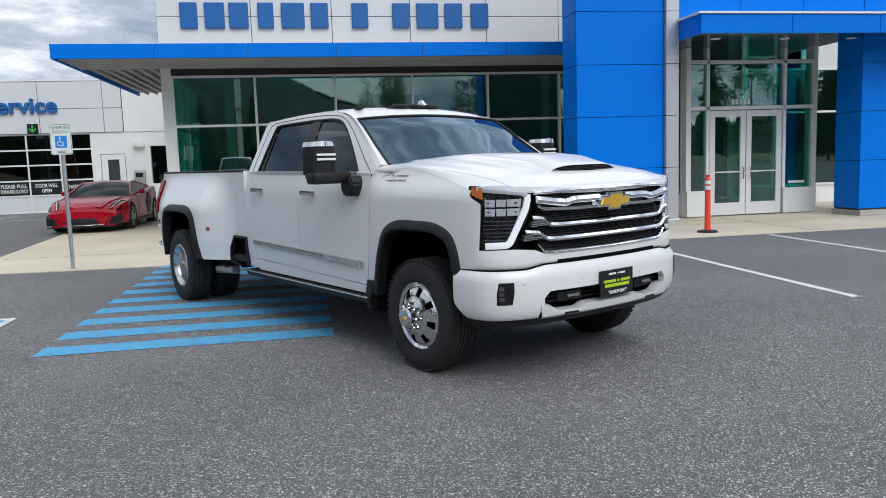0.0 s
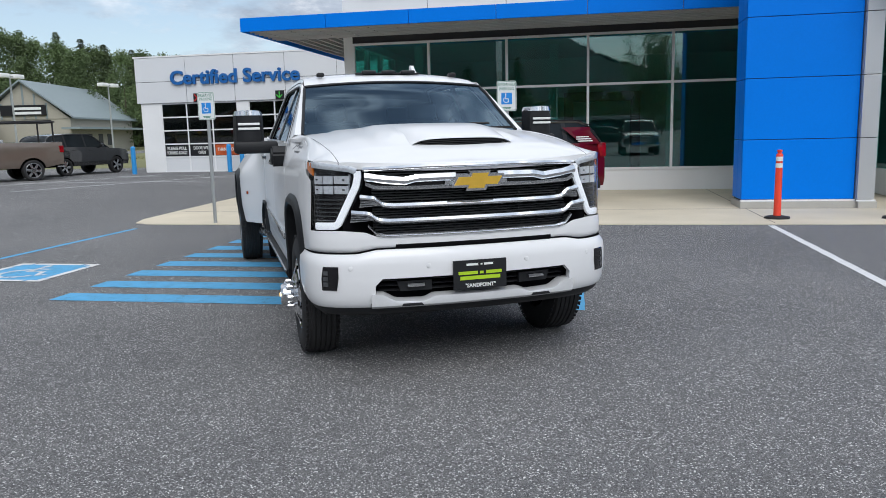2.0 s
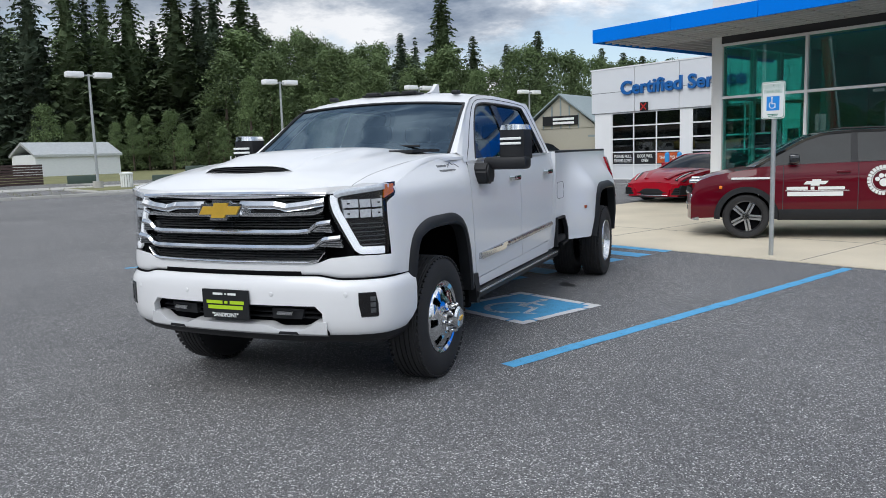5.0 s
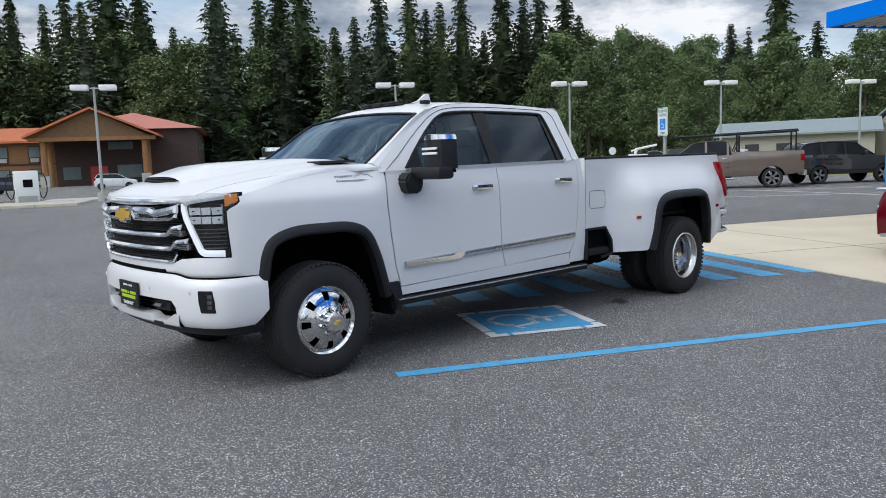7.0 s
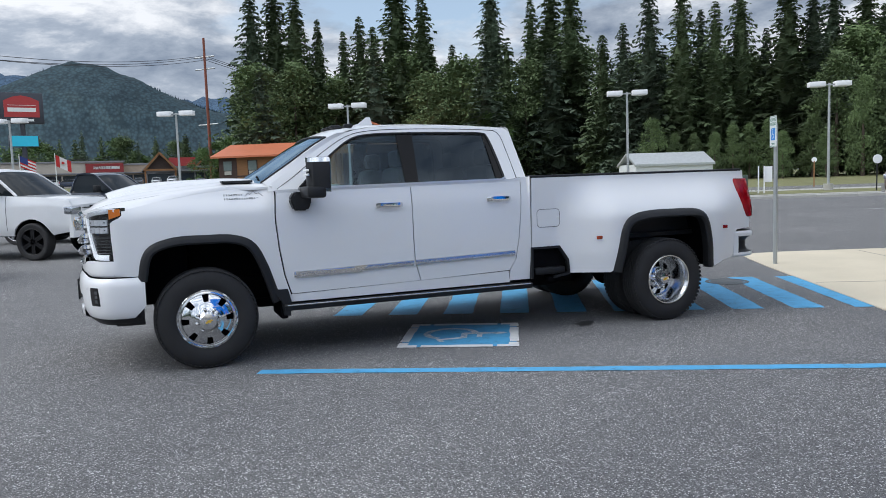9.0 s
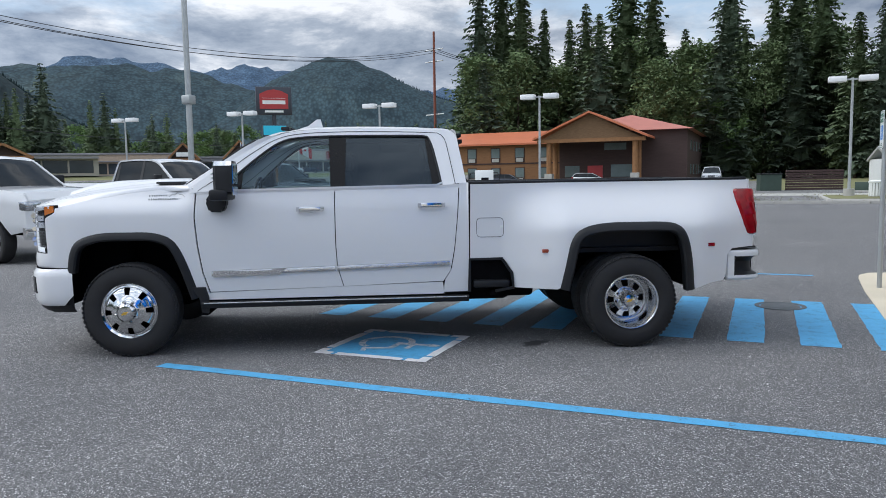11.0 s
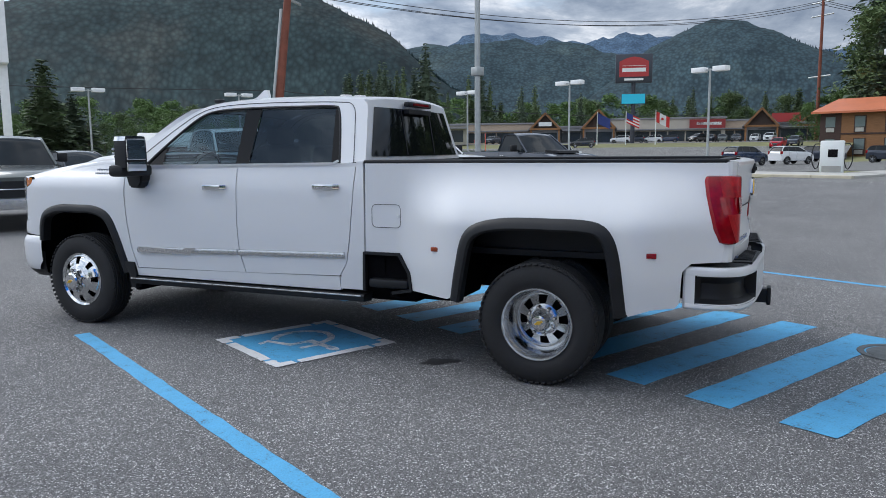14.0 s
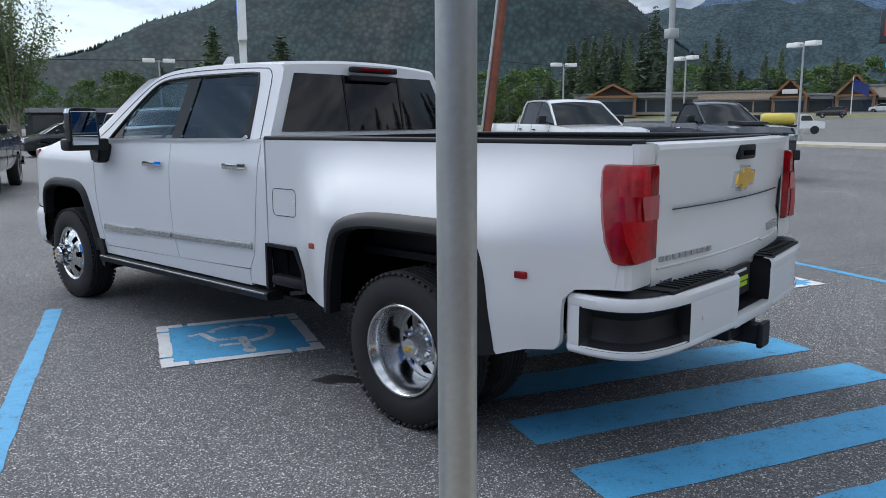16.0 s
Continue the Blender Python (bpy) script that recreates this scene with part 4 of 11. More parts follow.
def bollard(x, y):
    t = thing("delineator_post", "orange plastic delineator post on black rubber base", "traffic post", "orange posts", pose(x, y, 0.012))
    bm = B(); lathe(bm, [(0.0, 0.045), (0.1, 0.045), (0.19, 0.028), (0.2, 0.0), (0, 0)], "z", 8); part("base", bm, M_RUBBER, t, smooth=False)
    bm = B(); lathe(bm, [(0.06, 0.04), (0.056, 0.1), (0.05, 0.9), (0.05, 1.0), (0.045, 1.01), (0.03, 1.02), (0.028, 1.04), (0.04, 1.05), (0.04, 1.075), (0.0, 1.08)], "z", 20); part("post", bm, M_ORANGE, t)
    for z in (0.8, 0.9):
        bm = B(); lathe(bm, [(0.0515, z), (0.0525, z), (0.0525, z + 0.07), (0.0515, z + 0.07)], "z", 20); part("reflective_band", bm, M_SIGNWHITE, t)
    return t


bollard(4.07, 7.35)
bollard(5.77, 7.3)
M_BLUEBOL = material("blue_plastic", (0.03, 0.28, 0.65), 0.45, vary=0.08)
for x, y in ((-18.3, 24.9), (-14.15, 25.6), (-13.55, 25.6), (-9.4, 25.7)):
    t = thing("guard_post", "blue guard post beside the service doors", "bollard", "blue guard posts", pose(x, y, 0))
    bm = B(); rod(bm, (0, 0, 0), (0, 0, 1.15), 0.1, 16); lathe(bm, [(0.1, 1.15), (0.07, 1.2), (0, 1.22)], "z", 16); part("post", bm, M_BLUEBOL, t)
for p, q in (((-17.9, 23.0), (-14.2, 23.0)), ((-13.2, 21.5), (-9.2, 21.5)), ((-19.5, 19.3), (-12, 19.3))):
    paint_strip("line_white", p[0], q[0], p[1] - 0.05, p[1] + 0.05, M_WHITEPAINT, "white painted lane line on the asphalt")
for x in (-13.7, -18.2):
    ob = paint_strip("line_white", -0.05, 0.05, -6, 4, M_WHITEPAINT, "white painted lane line on the asphalt")
    ob.matrix_basis = pose(x, 20.5, 0, 0, 0, -25)

# ---- the white pickup truck: x ahead of the front axle, y to its left, z up ----
TRUCK = pose(0, 0, 0, 0, 0, -62.85)
truck = thing("pickup_truck", "pearl white crew-cab dual-rear-wheel pickup with chrome grille on asphalt", "pickup truck", at=TRUCK)


def smooth(a, b, x):
    t = min(1.0, max(0.0, (x - a) / (b - a)))
    return t * t * (3 - 2 * t)


def half_width(x, z):
    """Half the body's width at a place along its side."""
    if x > -2.955:
        w = 0.965 + 0.022 * math.sin(min(1, max(0, (z - 0.5) / 0.95)) * math.pi)
        w -= 0.02 * smooth(1.25, 1.45, z)
        w -= 0.035 * smooth(0.35, 0.85, x) * 1.0
        if x > -0.62:
            w -= 0.085 * smooth(1.22, 1.46, z) ** 1.3 * smooth(-0.62, -0.4, x)
        return w
    bulge = 0.235 * smooth(-3.2, -3.85, x) - 0.13 * smooth(-4.95, -5.5, x)
    g = 1 - smooth(1.02, 1.47, z)
    return 0.985 + bulge * g - 0.02 * smooth(0.75, 0.5, z)


def coons(bottom, top, left, right, nu, nv):
    """A patch of (x, z) pairs between four border lines."""
    bo, to = resample([(p[0], p[1], 0) for p in bottom], nu), resample([(p[0], p[1], 0) for p in top], nu)
    le, ri = resample([(p[0], p[1], 0) for p in left], nv), resample([(p[0], p[1], 0) for p in right], nv)
    rows = []
    for j in range(nv):
        v = j / (nv - 1)
        row = []
        for i in range(nu):
            u = i / (nu - 1)
            p = (1 - v) * bo[i] + v * to[i] + (1 - u) * le[j] + u * ri[j]
            p -= (1 - u) * (1 - v) * bo[0] + u * (1 - v) * bo[-1] + (1 - u) * v * to[0] + u * v * to[-1]
            row.append((p.x, p.y))
        rows.append(row)
    return rows


def skin(rows3, thick, mat=0, inward=None):
    """A sheet with turned-in edges from a grid of points."""
    bm = B()
    grid_surface(bm, rows3, mat)
    edges = [e for e in bm.edges if e.is_boundary]
    r = bmesh.ops.extrude_edge_only(bm, edges=edges)
    for v in [g for g in r["geom"] if isinstance(g, bmesh.types.BMVert)]:
        v.co += Vector(inward) * thick
    return bm


def side_panel(name, s, bottom, top, left, right, nu, nv, mat=M_WHITE, off=0.0, thick=0.03, label=""):
    rows = [[(x, s * (half_width(x, z) + off), z) for x, z in r] for r in coons(bottom, top, left, right, nu, nv)]
    return part(name, skin(rows, thick, inward=(0, -s, 0)), mat, truck, label)


F_ARCH = [(0.50, 0.78), (0.47, 0.93), (0.40, 1.03), (0.22, 1.085), (-0.02, 1.09), (-0.24, 1.08), (-0.40, 1.01), (-0.49, 0.85), (-0.555, 0.66), (-0.60, 0.51)]
R_ARCH = [(-3.745, 0.53), (-3.79, 0.75), (-3.84, 0.96), (-3.93, 1.055), (-4.13, 1.10), (-4.43, 1.105), (-4.72, 1.095), (-4.84, 1.03), (-4.90, 0.86), (-4.945, 0.50)]
fa = [(p.x, p.y) for p in curve([(a, b, 0) for a, b in F_ARCH], 40)]
ra = [(p.x, p.y) for p in curve([(a, b, 0) for a, b in R_ARCH], 40)]
D_FRONT = [(-0.69, 0.555), (-0.64, 0.72), (-0.605, 0.95), (-0.585, 1.2), (-0.60, 1.40)]
D_MID = [(-1.85, 0.575), (-1.80, 0.75), (-1.79, 0.95), (-1.79, 1.2), (-1.79, 1.415)]
D_REAR = [(-2.74, 0.60), (-2.805, 0.70), (-2.84, 0.9), (-2.87, 1.2), (-2.885, 1.43)]
G = 0.004


def shift(line, dx):
    return [(x + dx, z) for x, z in line]


for s in (1, -1):
    side_panel("front_fender", s, [(0.56, 0.775)] + fa + [(-0.697, 0.505)],
               [(0.56, 1.318), (0.3, 1.375), (0.0, 1.42), (-0.3, 1.45), (-0.58, 1.462)], [(0.56, 0.775), (0.56, 1.318)],
               shift([(-0.705, 0.505)] + D_FRONT + [(-0.575, 1.462)], 2 * G), 60, 18)
    side_panel("front_door", s, [D_FRONT[0], D_MID[0]], [D_FRONT[-1], D_MID[-1]], shift(D_FRONT, -G), shift(D_MID, G), 30, 16)
    side_panel("rear_door", s, [D_MID[0], D_REAR[0]], [D_MID[-1], D_REAR[-1]], shift(D_MID, -G), shift(D_REAR, G), 26, 16)
    side_panel("cab_corner", s, [(-2.75, 0.5), (-2.962, 0.5)], [(-2.885, 1.47), (-2.962, 1.47)],
               shift([(-2.735, 0.5)] + D_REAR + [(-2.885, 1.47)], -G), [(-2.962, 0.5), (-2.966, 1.0), (-2.966, 1.47)], 6, 18)
    side_panel("rocker_panel", s, [(-0.66, 0.485), (-2.74, 0.485)], [(-0.69, 0.548), (-2.73, 0.592)], [(-0.66, 0.485), (-0.69, 0.548)],
               [(-2.74, 0.485), (-2.73, 0.592)], 30, 3)
    side_panel("bed_side", s, [(-2.975, 0.80), (-3.27, 0.80), (-3.36, 0.66), (-3.37, 0.53), (-3.74, 0.525)] + ra + [(-5.1, 0.553), (-5.23, 0.565), (-5.255, 0.60), (-5.262, 0.79), (-5.31, 0.845), (-5.49, 0.86)],
               [(-2.975, 1.468), (-5.50, 1.462)], [(-2.975, 0.80), (-2.985, 1.468)], [(-5.49, 0.86), (-5.5, 0.95), (-5.515, 1.2), (-5.50, 1.462)], 110, 26)
    # inner shell seen through the gaps, its near-black standing for their shade
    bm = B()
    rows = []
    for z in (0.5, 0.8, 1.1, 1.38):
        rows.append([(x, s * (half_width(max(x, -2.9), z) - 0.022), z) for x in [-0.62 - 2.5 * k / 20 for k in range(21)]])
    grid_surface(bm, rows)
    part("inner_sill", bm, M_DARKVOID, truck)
    # black arch trims
    for name, arch, w, dep in (("front_flare", [(0.505, 0.76)] + fa, 0.072, 0.03), ("rear_flare", ra, 0.08, 0.035)):
        pts = resample([(x, z, 0) for x, z in arch], 46)
        cx, cz = (-0.05, 0.55) if name[0] == "f" else (-4.36, 0.55)
        rows = []
        for i, p in enumerate(pts):
            d = (pts[min(i + 1, 45)] - pts[max(i - 1, 0)]).normalized()
            nrm = Vector((d.y, -d.x, 0))
            if nrm.dot(Vector((p.x - cx, p.y - cz, 0))) < 0:
                nrm = -nrm
            row = []
            for a, o in ((-w, -0.06), (-w, dep * 0.6), (-w + 0.015, dep), (-w * 0.4, dep * 0.85), (-0.006, dep * 0.35), (0.004, -0.004)):
                q = p + nrm * a
                row.append((q.x, s * (half_width(q.x, max(q.y, 0.5)) + o), q.y))
            rows.append(row)
        bm = B(); grid_surface(bm, rows); part(name, bm, M_BLACK, truck, "black moulded wheel-arch trim")
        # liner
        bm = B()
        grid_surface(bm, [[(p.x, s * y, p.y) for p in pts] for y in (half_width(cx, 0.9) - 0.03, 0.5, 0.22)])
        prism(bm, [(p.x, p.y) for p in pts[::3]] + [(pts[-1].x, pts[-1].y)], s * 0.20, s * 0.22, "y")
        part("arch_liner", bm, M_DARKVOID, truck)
    # mud flap and lower arch end
    bm = B(); prism(bm, [(-0.53, 0.60), (-0.60, 0.50), (-0.62, 0.38), (-0.67, 0.37), (-0.68, 0.50), (-0.655, 0.60)], s * 0.93, s * 0.992, "y"); part("front_mud_flap", bm, M_BLACK, truck)

# hood
def hood_z(x, y):
    k = (0.87 - x) / 1.44
    z = 1.315 + 0.16 * math.sin(min(1, max(0, k)) * math.pi / 2) ** 0.85
    z += 0.052 * (1 - (abs(y) / 0.9) ** 2.2)
    dome = smooth(0.47, 0.36, abs(y)) * smooth(0.68, 0.43, x) * smooth(-0.62, -0.1, x)
    crease = 0.010 * smooth(0.66, 0.60, abs(y)) * smooth(0.89, 0.66, x)
    return z + 0.028 * dome + crease - 0.035 * smooth(0.78, 0.89, x)


rows = []
HN = curve([(0.925, 0, 0), (0.918, 0.25, 0), (0.893, 0.5, 0), (0.855, 0.68, 0), (0.798, 0.82, 0)], 21)
for i in range(37):
    v = -1 + 2 * i / 36
    q = abs(v) * 19.2
    k0 = int(q)
    f0 = HN[k0].lerp(HN[k0 + 1], q - k0)
    f0 = Vector((f0.x - 0.004, math.copysign(f0.y, v) if v else 0.0, 1.300 + 0.028 * v * v))
    r0 = Vector((-0.56 + 0.10 * (1 - v * v), 0.845 * v, 0))
    col = []
    for j in range(49):
        u = (j / 48) ** 1.5
        p_ = f0.lerp(r0, u)
        d_ = (p_.xy - f0.xy).length
        k = math.sqrt(max(0.0, 1 - (1 - min(1.0, d_ / 0.22)) ** 2))
        z = f0.z + (hood_z(p_.x, p_.y) - f0.z) * k
        if abs(v) > 0.95:
            z -= 0.006 * ((abs(v) - 0.95) / 0.05) ** 2
        col.append((p_.x, p_.y, z))
    rows.append(col)
part("hood", skin(rows, 0.04, inward=(0, 0, -1)), M_WHITE, truck, "white hood with raised centre dome")
SEAM = [Vector(c) for c in rows[-1]][::-1]
for s in (1, -1):
    inner = resample([(c.x, s * (c.y + 0.004), c.z) for c in SEAM], 40)
    side = [(x, half_width(x, z), z) for x, z in ((-0.575, 1.462), (-0.3, 1.45), (0.0, 1.42), (0.3, 1.375), (0.56, 1.318))]
    outer = curve([(x, s * y, z) for x, y, z in side + [(0.645, 0.937, 1.325), (0.728, 0.898, 1.335), (0.784, 0.832, 1.334)]], 40)
    rr = []
    for k, (a_, b_) in enumerate(zip(inner, outer)):
        rr.append([a_.lerp(b_, q / 6) + Vector((0, 0, 0.018 * smooth(39, 22, k) * math.sin(math.pi * q / 6))) for q in range(7)])
    bm = B(); sweep(bm, [(c.x, s * (c.y + 0.002), c.z - 0.001) for c in SEAM[8:]], round_section(0.0022, 5)); part("hood_gap", bm, M_JOINT, truck)
    part("fender_top", skin(rr, 0.02, inward=(0, 0, -1)), M_WHITE, truck)
# hood scoop: a low opening with slats, its lid running back into the dome
bm = B()
ys = [-0.34 + 0.68 * j / 20 for j in range(21)]
rows = []
for x, dz in ((0.735, 0.040), (0.715, 0.046), (0.66, 0.050), (0.50, 0.044), (0.30, 0.030), (0.05, 0.010), (-0.10, 0.001)):
    rows.append([(x - 0.035 * (y / 0.34) ** 2, y * (1 - 0.10 * (0.735 - x)), hood_z(x, y) + dz * (1 - abs(y / 0.34) ** 6)) for y in ys])
grid_surface(bm, rows)
scoop = part("scoop", bm, M_WHITE, truck, "raised white hood scoop")
bm = B()
grid_surface(bm, [[(0.728 - 0.035 * (y / 0.34) ** 2 + dx, y * 0.93, hood_z(0.735, y) + dz * (1 - abs(y / 0.34) ** 6)) for y in ys] for dx, dz in ((0.0, 0.038), (-0.02, 0.02), (0.012, -0.004))])
part("scoop_mesh", bm, M_DARKVOID, scoop, "black scoop inlet")
for k in range(3):
    bm = B(); sweep(bm, [(0.733 - 0.035 * (y / 0.34) ** 2, y * 0.9, hood_z(0.735, y) + 0.006 + 0.011 * k) for y in ys[1:-1]], round_section(0.0028, 5)); part("scoop_slat", bm, M_BLACK, scoop)
# cowl, wipers and hood vent
bm = B()
rows = []
for x, dz in ((-0.46, -0.035), (-0.55, -0.02), (-0.66, 0.01)):
    rows.append([(x + 0.1 * (1 - (y / 0.86) ** 2), y, 1.495 + dz + 0.025 * (1 - (y / 0.86) ** 2)) for y in [-0.86 + 1.72 * j / 20 for j in range(21)]])
grid_surface(bm, rows); part("cowl", bm, M_BLACK, truck, "black plastic cowl below the windshield")
for s in (1,):
    bm = B(); prism(bm, [(-0.44, 0.40), (-0.20, 0.52), (-0.20, 0.70), (-0.44, 0.80)], 1.500, 1.519, "z")
    part("hood_vent", bm, M_BLACK, truck, "black vent at the rear of the hood")
for y0 in (-0.15, 0.62):
    bm = B(); sweep(bm, [(-0.5, y0, 1.545), (-0.55, y0 - 0.3, 1.556), (-0.6, y0 - 0.56, 1.555)], round_section(0.009, 6)); part("wiper", bm, M_BLACK, truck)

# cab: roof, pillars, glass
def cab_y(z):
    return 0.945 - 0.215 * max(0, (z - 1.42)) / 0.5


OUT = [(-0.545, 1.465), (-0.82, 1.65), (-1.035, 1.788), (-1.235, 1.895), (-1.44, 1.95), (-1.8, 1.972), (-2.3, 1.968), (-2.7, 1.95), (-2.865, 1.925), (-2.91, 1.75), (-2.955, 1.47)]
DLO = [(-0.80, 1.435), (-0.96, 1.585), (-1.15, 1.745), (-1.32, 1.855), (-1.5, 1.892), (-1.85, 1.902), (-2.3, 1.90), (-2.58, 1.893), (-2.64, 1.86), (-2.69, 1.68), (-2.735, 1.452)]
WS_EDGE = [(-0.50, 0.845, 1.488), (-0.76, 0.80, 1.655), (-0.96, 0.765, 1.795), (-1.09, 0.745, 1.868)]
out_c = resample([(p.x, p.y, 0) for p in curve([(a, b, 0) for a, b in OUT])], 60)
dlo_c = resample([(p.x, p.y, 0) for p in curve([(a, b, 0) for a, b in DLO])], 60)
for s in (1, -1):
    rows = []
    for a, b in zip(out_c, dlo_c):
        row = []
        for k in range(4):
            p = a.lerp(b, k / 3)
            row.append((p.x, s * cab_y(p.y), p.y))
        row.append((b.x, s * (cab_y(b.y) - 0.025), b.y))
        rows.append(row)
    bm = B(); grid_surface(bm, rows); part("pillar_frame", bm, M_WHITE, truck)
    # belt below the glass
    bm = B()
    grid_surface(bm, [[(x, s * (0.947 + o), z0 + (1.452 - 1.425) * (-(x + 0.60) / 2.3)) for x in [-0.6 - 2.34 * k / 12 for k in range(13)]] for z0, o in ((1.398, 0.0), (1.43, 0.0), (1.432, -0.03))])
    part("belt_panel", bm, M_WHITE, truck)
    bm = B()
    grid_surface(bm, [[(-0.545, s * (cab_y(z0) + 0.002), z0), (-0.68, s * (cab_y(z0) + 0.002), z0), (-0.81, s * (cab_y(z1) + 0.002), z1)] for z0, z1 in ((1.42, 1.42), (1.445, 1.43), (1.468, 1.438))])
    part("belt_corner", bm, M_WHITE, truck)
    seam = [(-0.607, 1.40), (-0.622, 1.44)] + [(a.x * 0.55 + b.x * 0.45, a.y * 0.55 + b.y * 0.45) for a, b in list(zip(out_c, dlo_c))[3:]]
    bm = B(); sweep(bm, [(x, s * (cab_y(z) + 0.001), z) for x, z in seam], round_section(0.0032, 5)); part("door_seam", bm, M_JOINT, truck)
    bm = B(); sweep(bm, [(-0.79, s * 0.951, 1.436), (-1.7, s * 0.951, 1.444), (-2.69, s * 0.951, 1.455), (-2.735, s * 0.948, 1.475)], [(-0.006, -0.008), (0.006, -0.008), (0.006, 0.008), (-0.006, 0.008)])
    part("belt_trim", bm, M_TRIM, truck, "chrome strip along the window line")

    def pane(name, poly, mat, inset):
        bm = B()
        pts = [(x, s * (cab_y(z) - inset), z) for x, z in poly]
        bm.faces.new([bm.verts.new(p) for p in pts])
        ob = part(name, bm, mat, truck, smooth=False); ob.visible_shadow = False
        return ob

    def dlo_top(x):
        xs = [p.x for p in dlo_c]
        for a, b in zip(dlo_c, dlo_c[1:]):
            if a.x >= x >= b.x:
                u = (a.x - x) / max(1e-6, a.x - b.x)
                return a.y + (b.y - a.y) * u
        return 1.9

    xs = [-0.99, -1.08, -1.2, -1.32, -1.45, -1.6, -1.74]
    pane("front_window", [(-0.99, 1.44)] + [(x, dlo_top(x) - 0.02) for x in xs] + [(-1.755, 1.448)], M_CLRGLASS, 0.02)
    pane("quarter_window", [(-0.84, 1.44), (-0.975, dlo_top(-0.975) - 0.03), (-0.975, 1.44)], M_DKGLASS, 0.016)
    xs = [-1.895, -2.1, -2.3, -2.5, -2.575, -2.60]
    pane("rear_window", [(-1.88, 1.45)] + [(x, dlo_top(x) - 0.018) for x in xs] + [(-2.655, 1.455)], M_DKGLASS, 0.02)
    for nm, poly in (("b_pillar_trim", [(-1.755, 1.445), (-1.74, dlo_top(-1.74) - 0.005), (-1.895, dlo_top(-1.895) - 0.005), (-1.88, 1.45)]),
                     ("c_pillar_trim", [(-2.655, 1.452), (-2.60, 1.875), (-2.64, 1.858), (-2.69, 1.68), (-2.73, 1.455)]),
                     ("mirror_sail", [(-0.795, 1.437), (-0.85, 1.475), (-0.975, 1.59), (-0.995, 1.59), (-0.985, 1.437)])):
        bm = B()
        pts = [(x, s * (cab_y(z) - 0.010), z) for x, z in poly]
        bm.faces.new([bm.verts.new(p) for p in pts]); part(nm, bm, M_PIANO, truck, smooth=False)
    # a black seal round the glass
    bm = B(); sweep(bm, [(p.x, s * (cab_y(p.y) - 0.006), p.y) for p in dlo_c], round_section(0.011, 6)); part("window_seal", bm, M_BLACK, truck)
    # pillar between side and windshield
    we = resample(WS_EDGE, 20)
    oo = [p for p in out_c if p.x > -1.32]
    oo = resample([(p.x, p.y, 0) for p in oo], 20)
    rows = [[(o.x, s * cab_y(o.y), o.y) for o in oo], [((o.x + w.x) / 2 + 0.012, s * ((cab_y(o.y) + w.y) / 2 + 0.018), (o.y + w.z) / 2 + 0.012) for o, w in zip(oo, we)], [(w.x, s * w.y, w.z) for w in we]]
    bm = B(); grid_surface(bm, rows); part("a_pillar", bm, M_WHITE, truck)

# roof: from the top edge of the windshield back
TOPROW = []
for j in range(25):
    v = -1 + 2 * j / 24
    e_ = WS_EDGE[-1]
    TOPROW.append(Vector((e_[0] + 0.11 * (1 - v * v) * 0.25 - 0.006, e_[1] * v, e_[2] + 0.036 * (1 - v * v))))
full = []
for i in range(23):
    x = -1.32 - 1.58 * i / 22
    zr = [p.y for p in out_c if p.x <= x] or [1.93]
    full.append([Vector((x, cab_y(zr[0]) * (-1 + j / 12), zr[0] + 0.045 * (1 - abs(-1 + j / 12) ** 2.6))) for j in range(25)])
rows = [TOPROW]
for k in (0.25, 0.5, 0.75):
    rows.append([a_.lerp(b_, k) + Vector((0, 0, 0.018 * math.sin(math.pi * k) * (1 - abs(-1 + j / 12) ** 3))) for j, (a_, b_) in enumerate(zip(TOPROW, full[0]))])
rows += full
bm = B(); grid_surface(bm, rows); part("roof", bm, M_WHITE, truck)
# windshield
rows = []
for i in range(14):
    u = i / 13
    e = WS_EDGE
    p = resample(e, 14)[i]
    rows.append([(p.x + 0.11 * (1 - (j / 10 - 1) ** 2) * (1 - 0.75 * u), p.y * (j / 10 - 1), p.z + (0.012 + 0.022 * u) * (1 - (j / 10 - 1) ** 2)) for j in range(21)])
bm = B(); grid_surface(bm, rows)
# blue sheen paints the sky's tint into the windshield reflection
ws = part("windshield", bm, glass("windshield_glass", (0.32, 0.42, 0.47), f0=0.15, sheen=(0.58, 0.80, 1.0)), truck); ws.visible_shadow = False
bm = B(); sweep(bm, [(r[0][0], r[0][1], r[0][2] + 0.002) for r in rows] + [(p[0], p[1], p[2] + 0.002) for p in rows[-1][1:-1]] + [(r[-1][0], r[-1][1], r[-1][2] + 0.002) for r in rows[::-1]], round_section(0.012, 6)); part("windshield_seal", bm, M_BLACK, truck)
# back of the cab
rows = []
for z in (1.40, 1.5, 1.6, 1.7, 1.8, 1.88, 1.935, 1.955):
    x = -2.955 + 0.075 * max(0, (z - 1.47)) / 0.48 + (0.02 if z > 1.94 else 0)
    rows.append([(x - 0.03 * (1 - (j / 8 - 1) ** 2), (cab_y(z) + 0.0) * (j / 8 - 1), z + (0.03 if z > 1.93 else 0) * (1 - (j / 8 - 1) ** 2)) for j in range(17)])
bm = B(); grid_surface(bm, rows); part("cab_back", bm, M_WHITE, truck)
bm = B()
rg = []
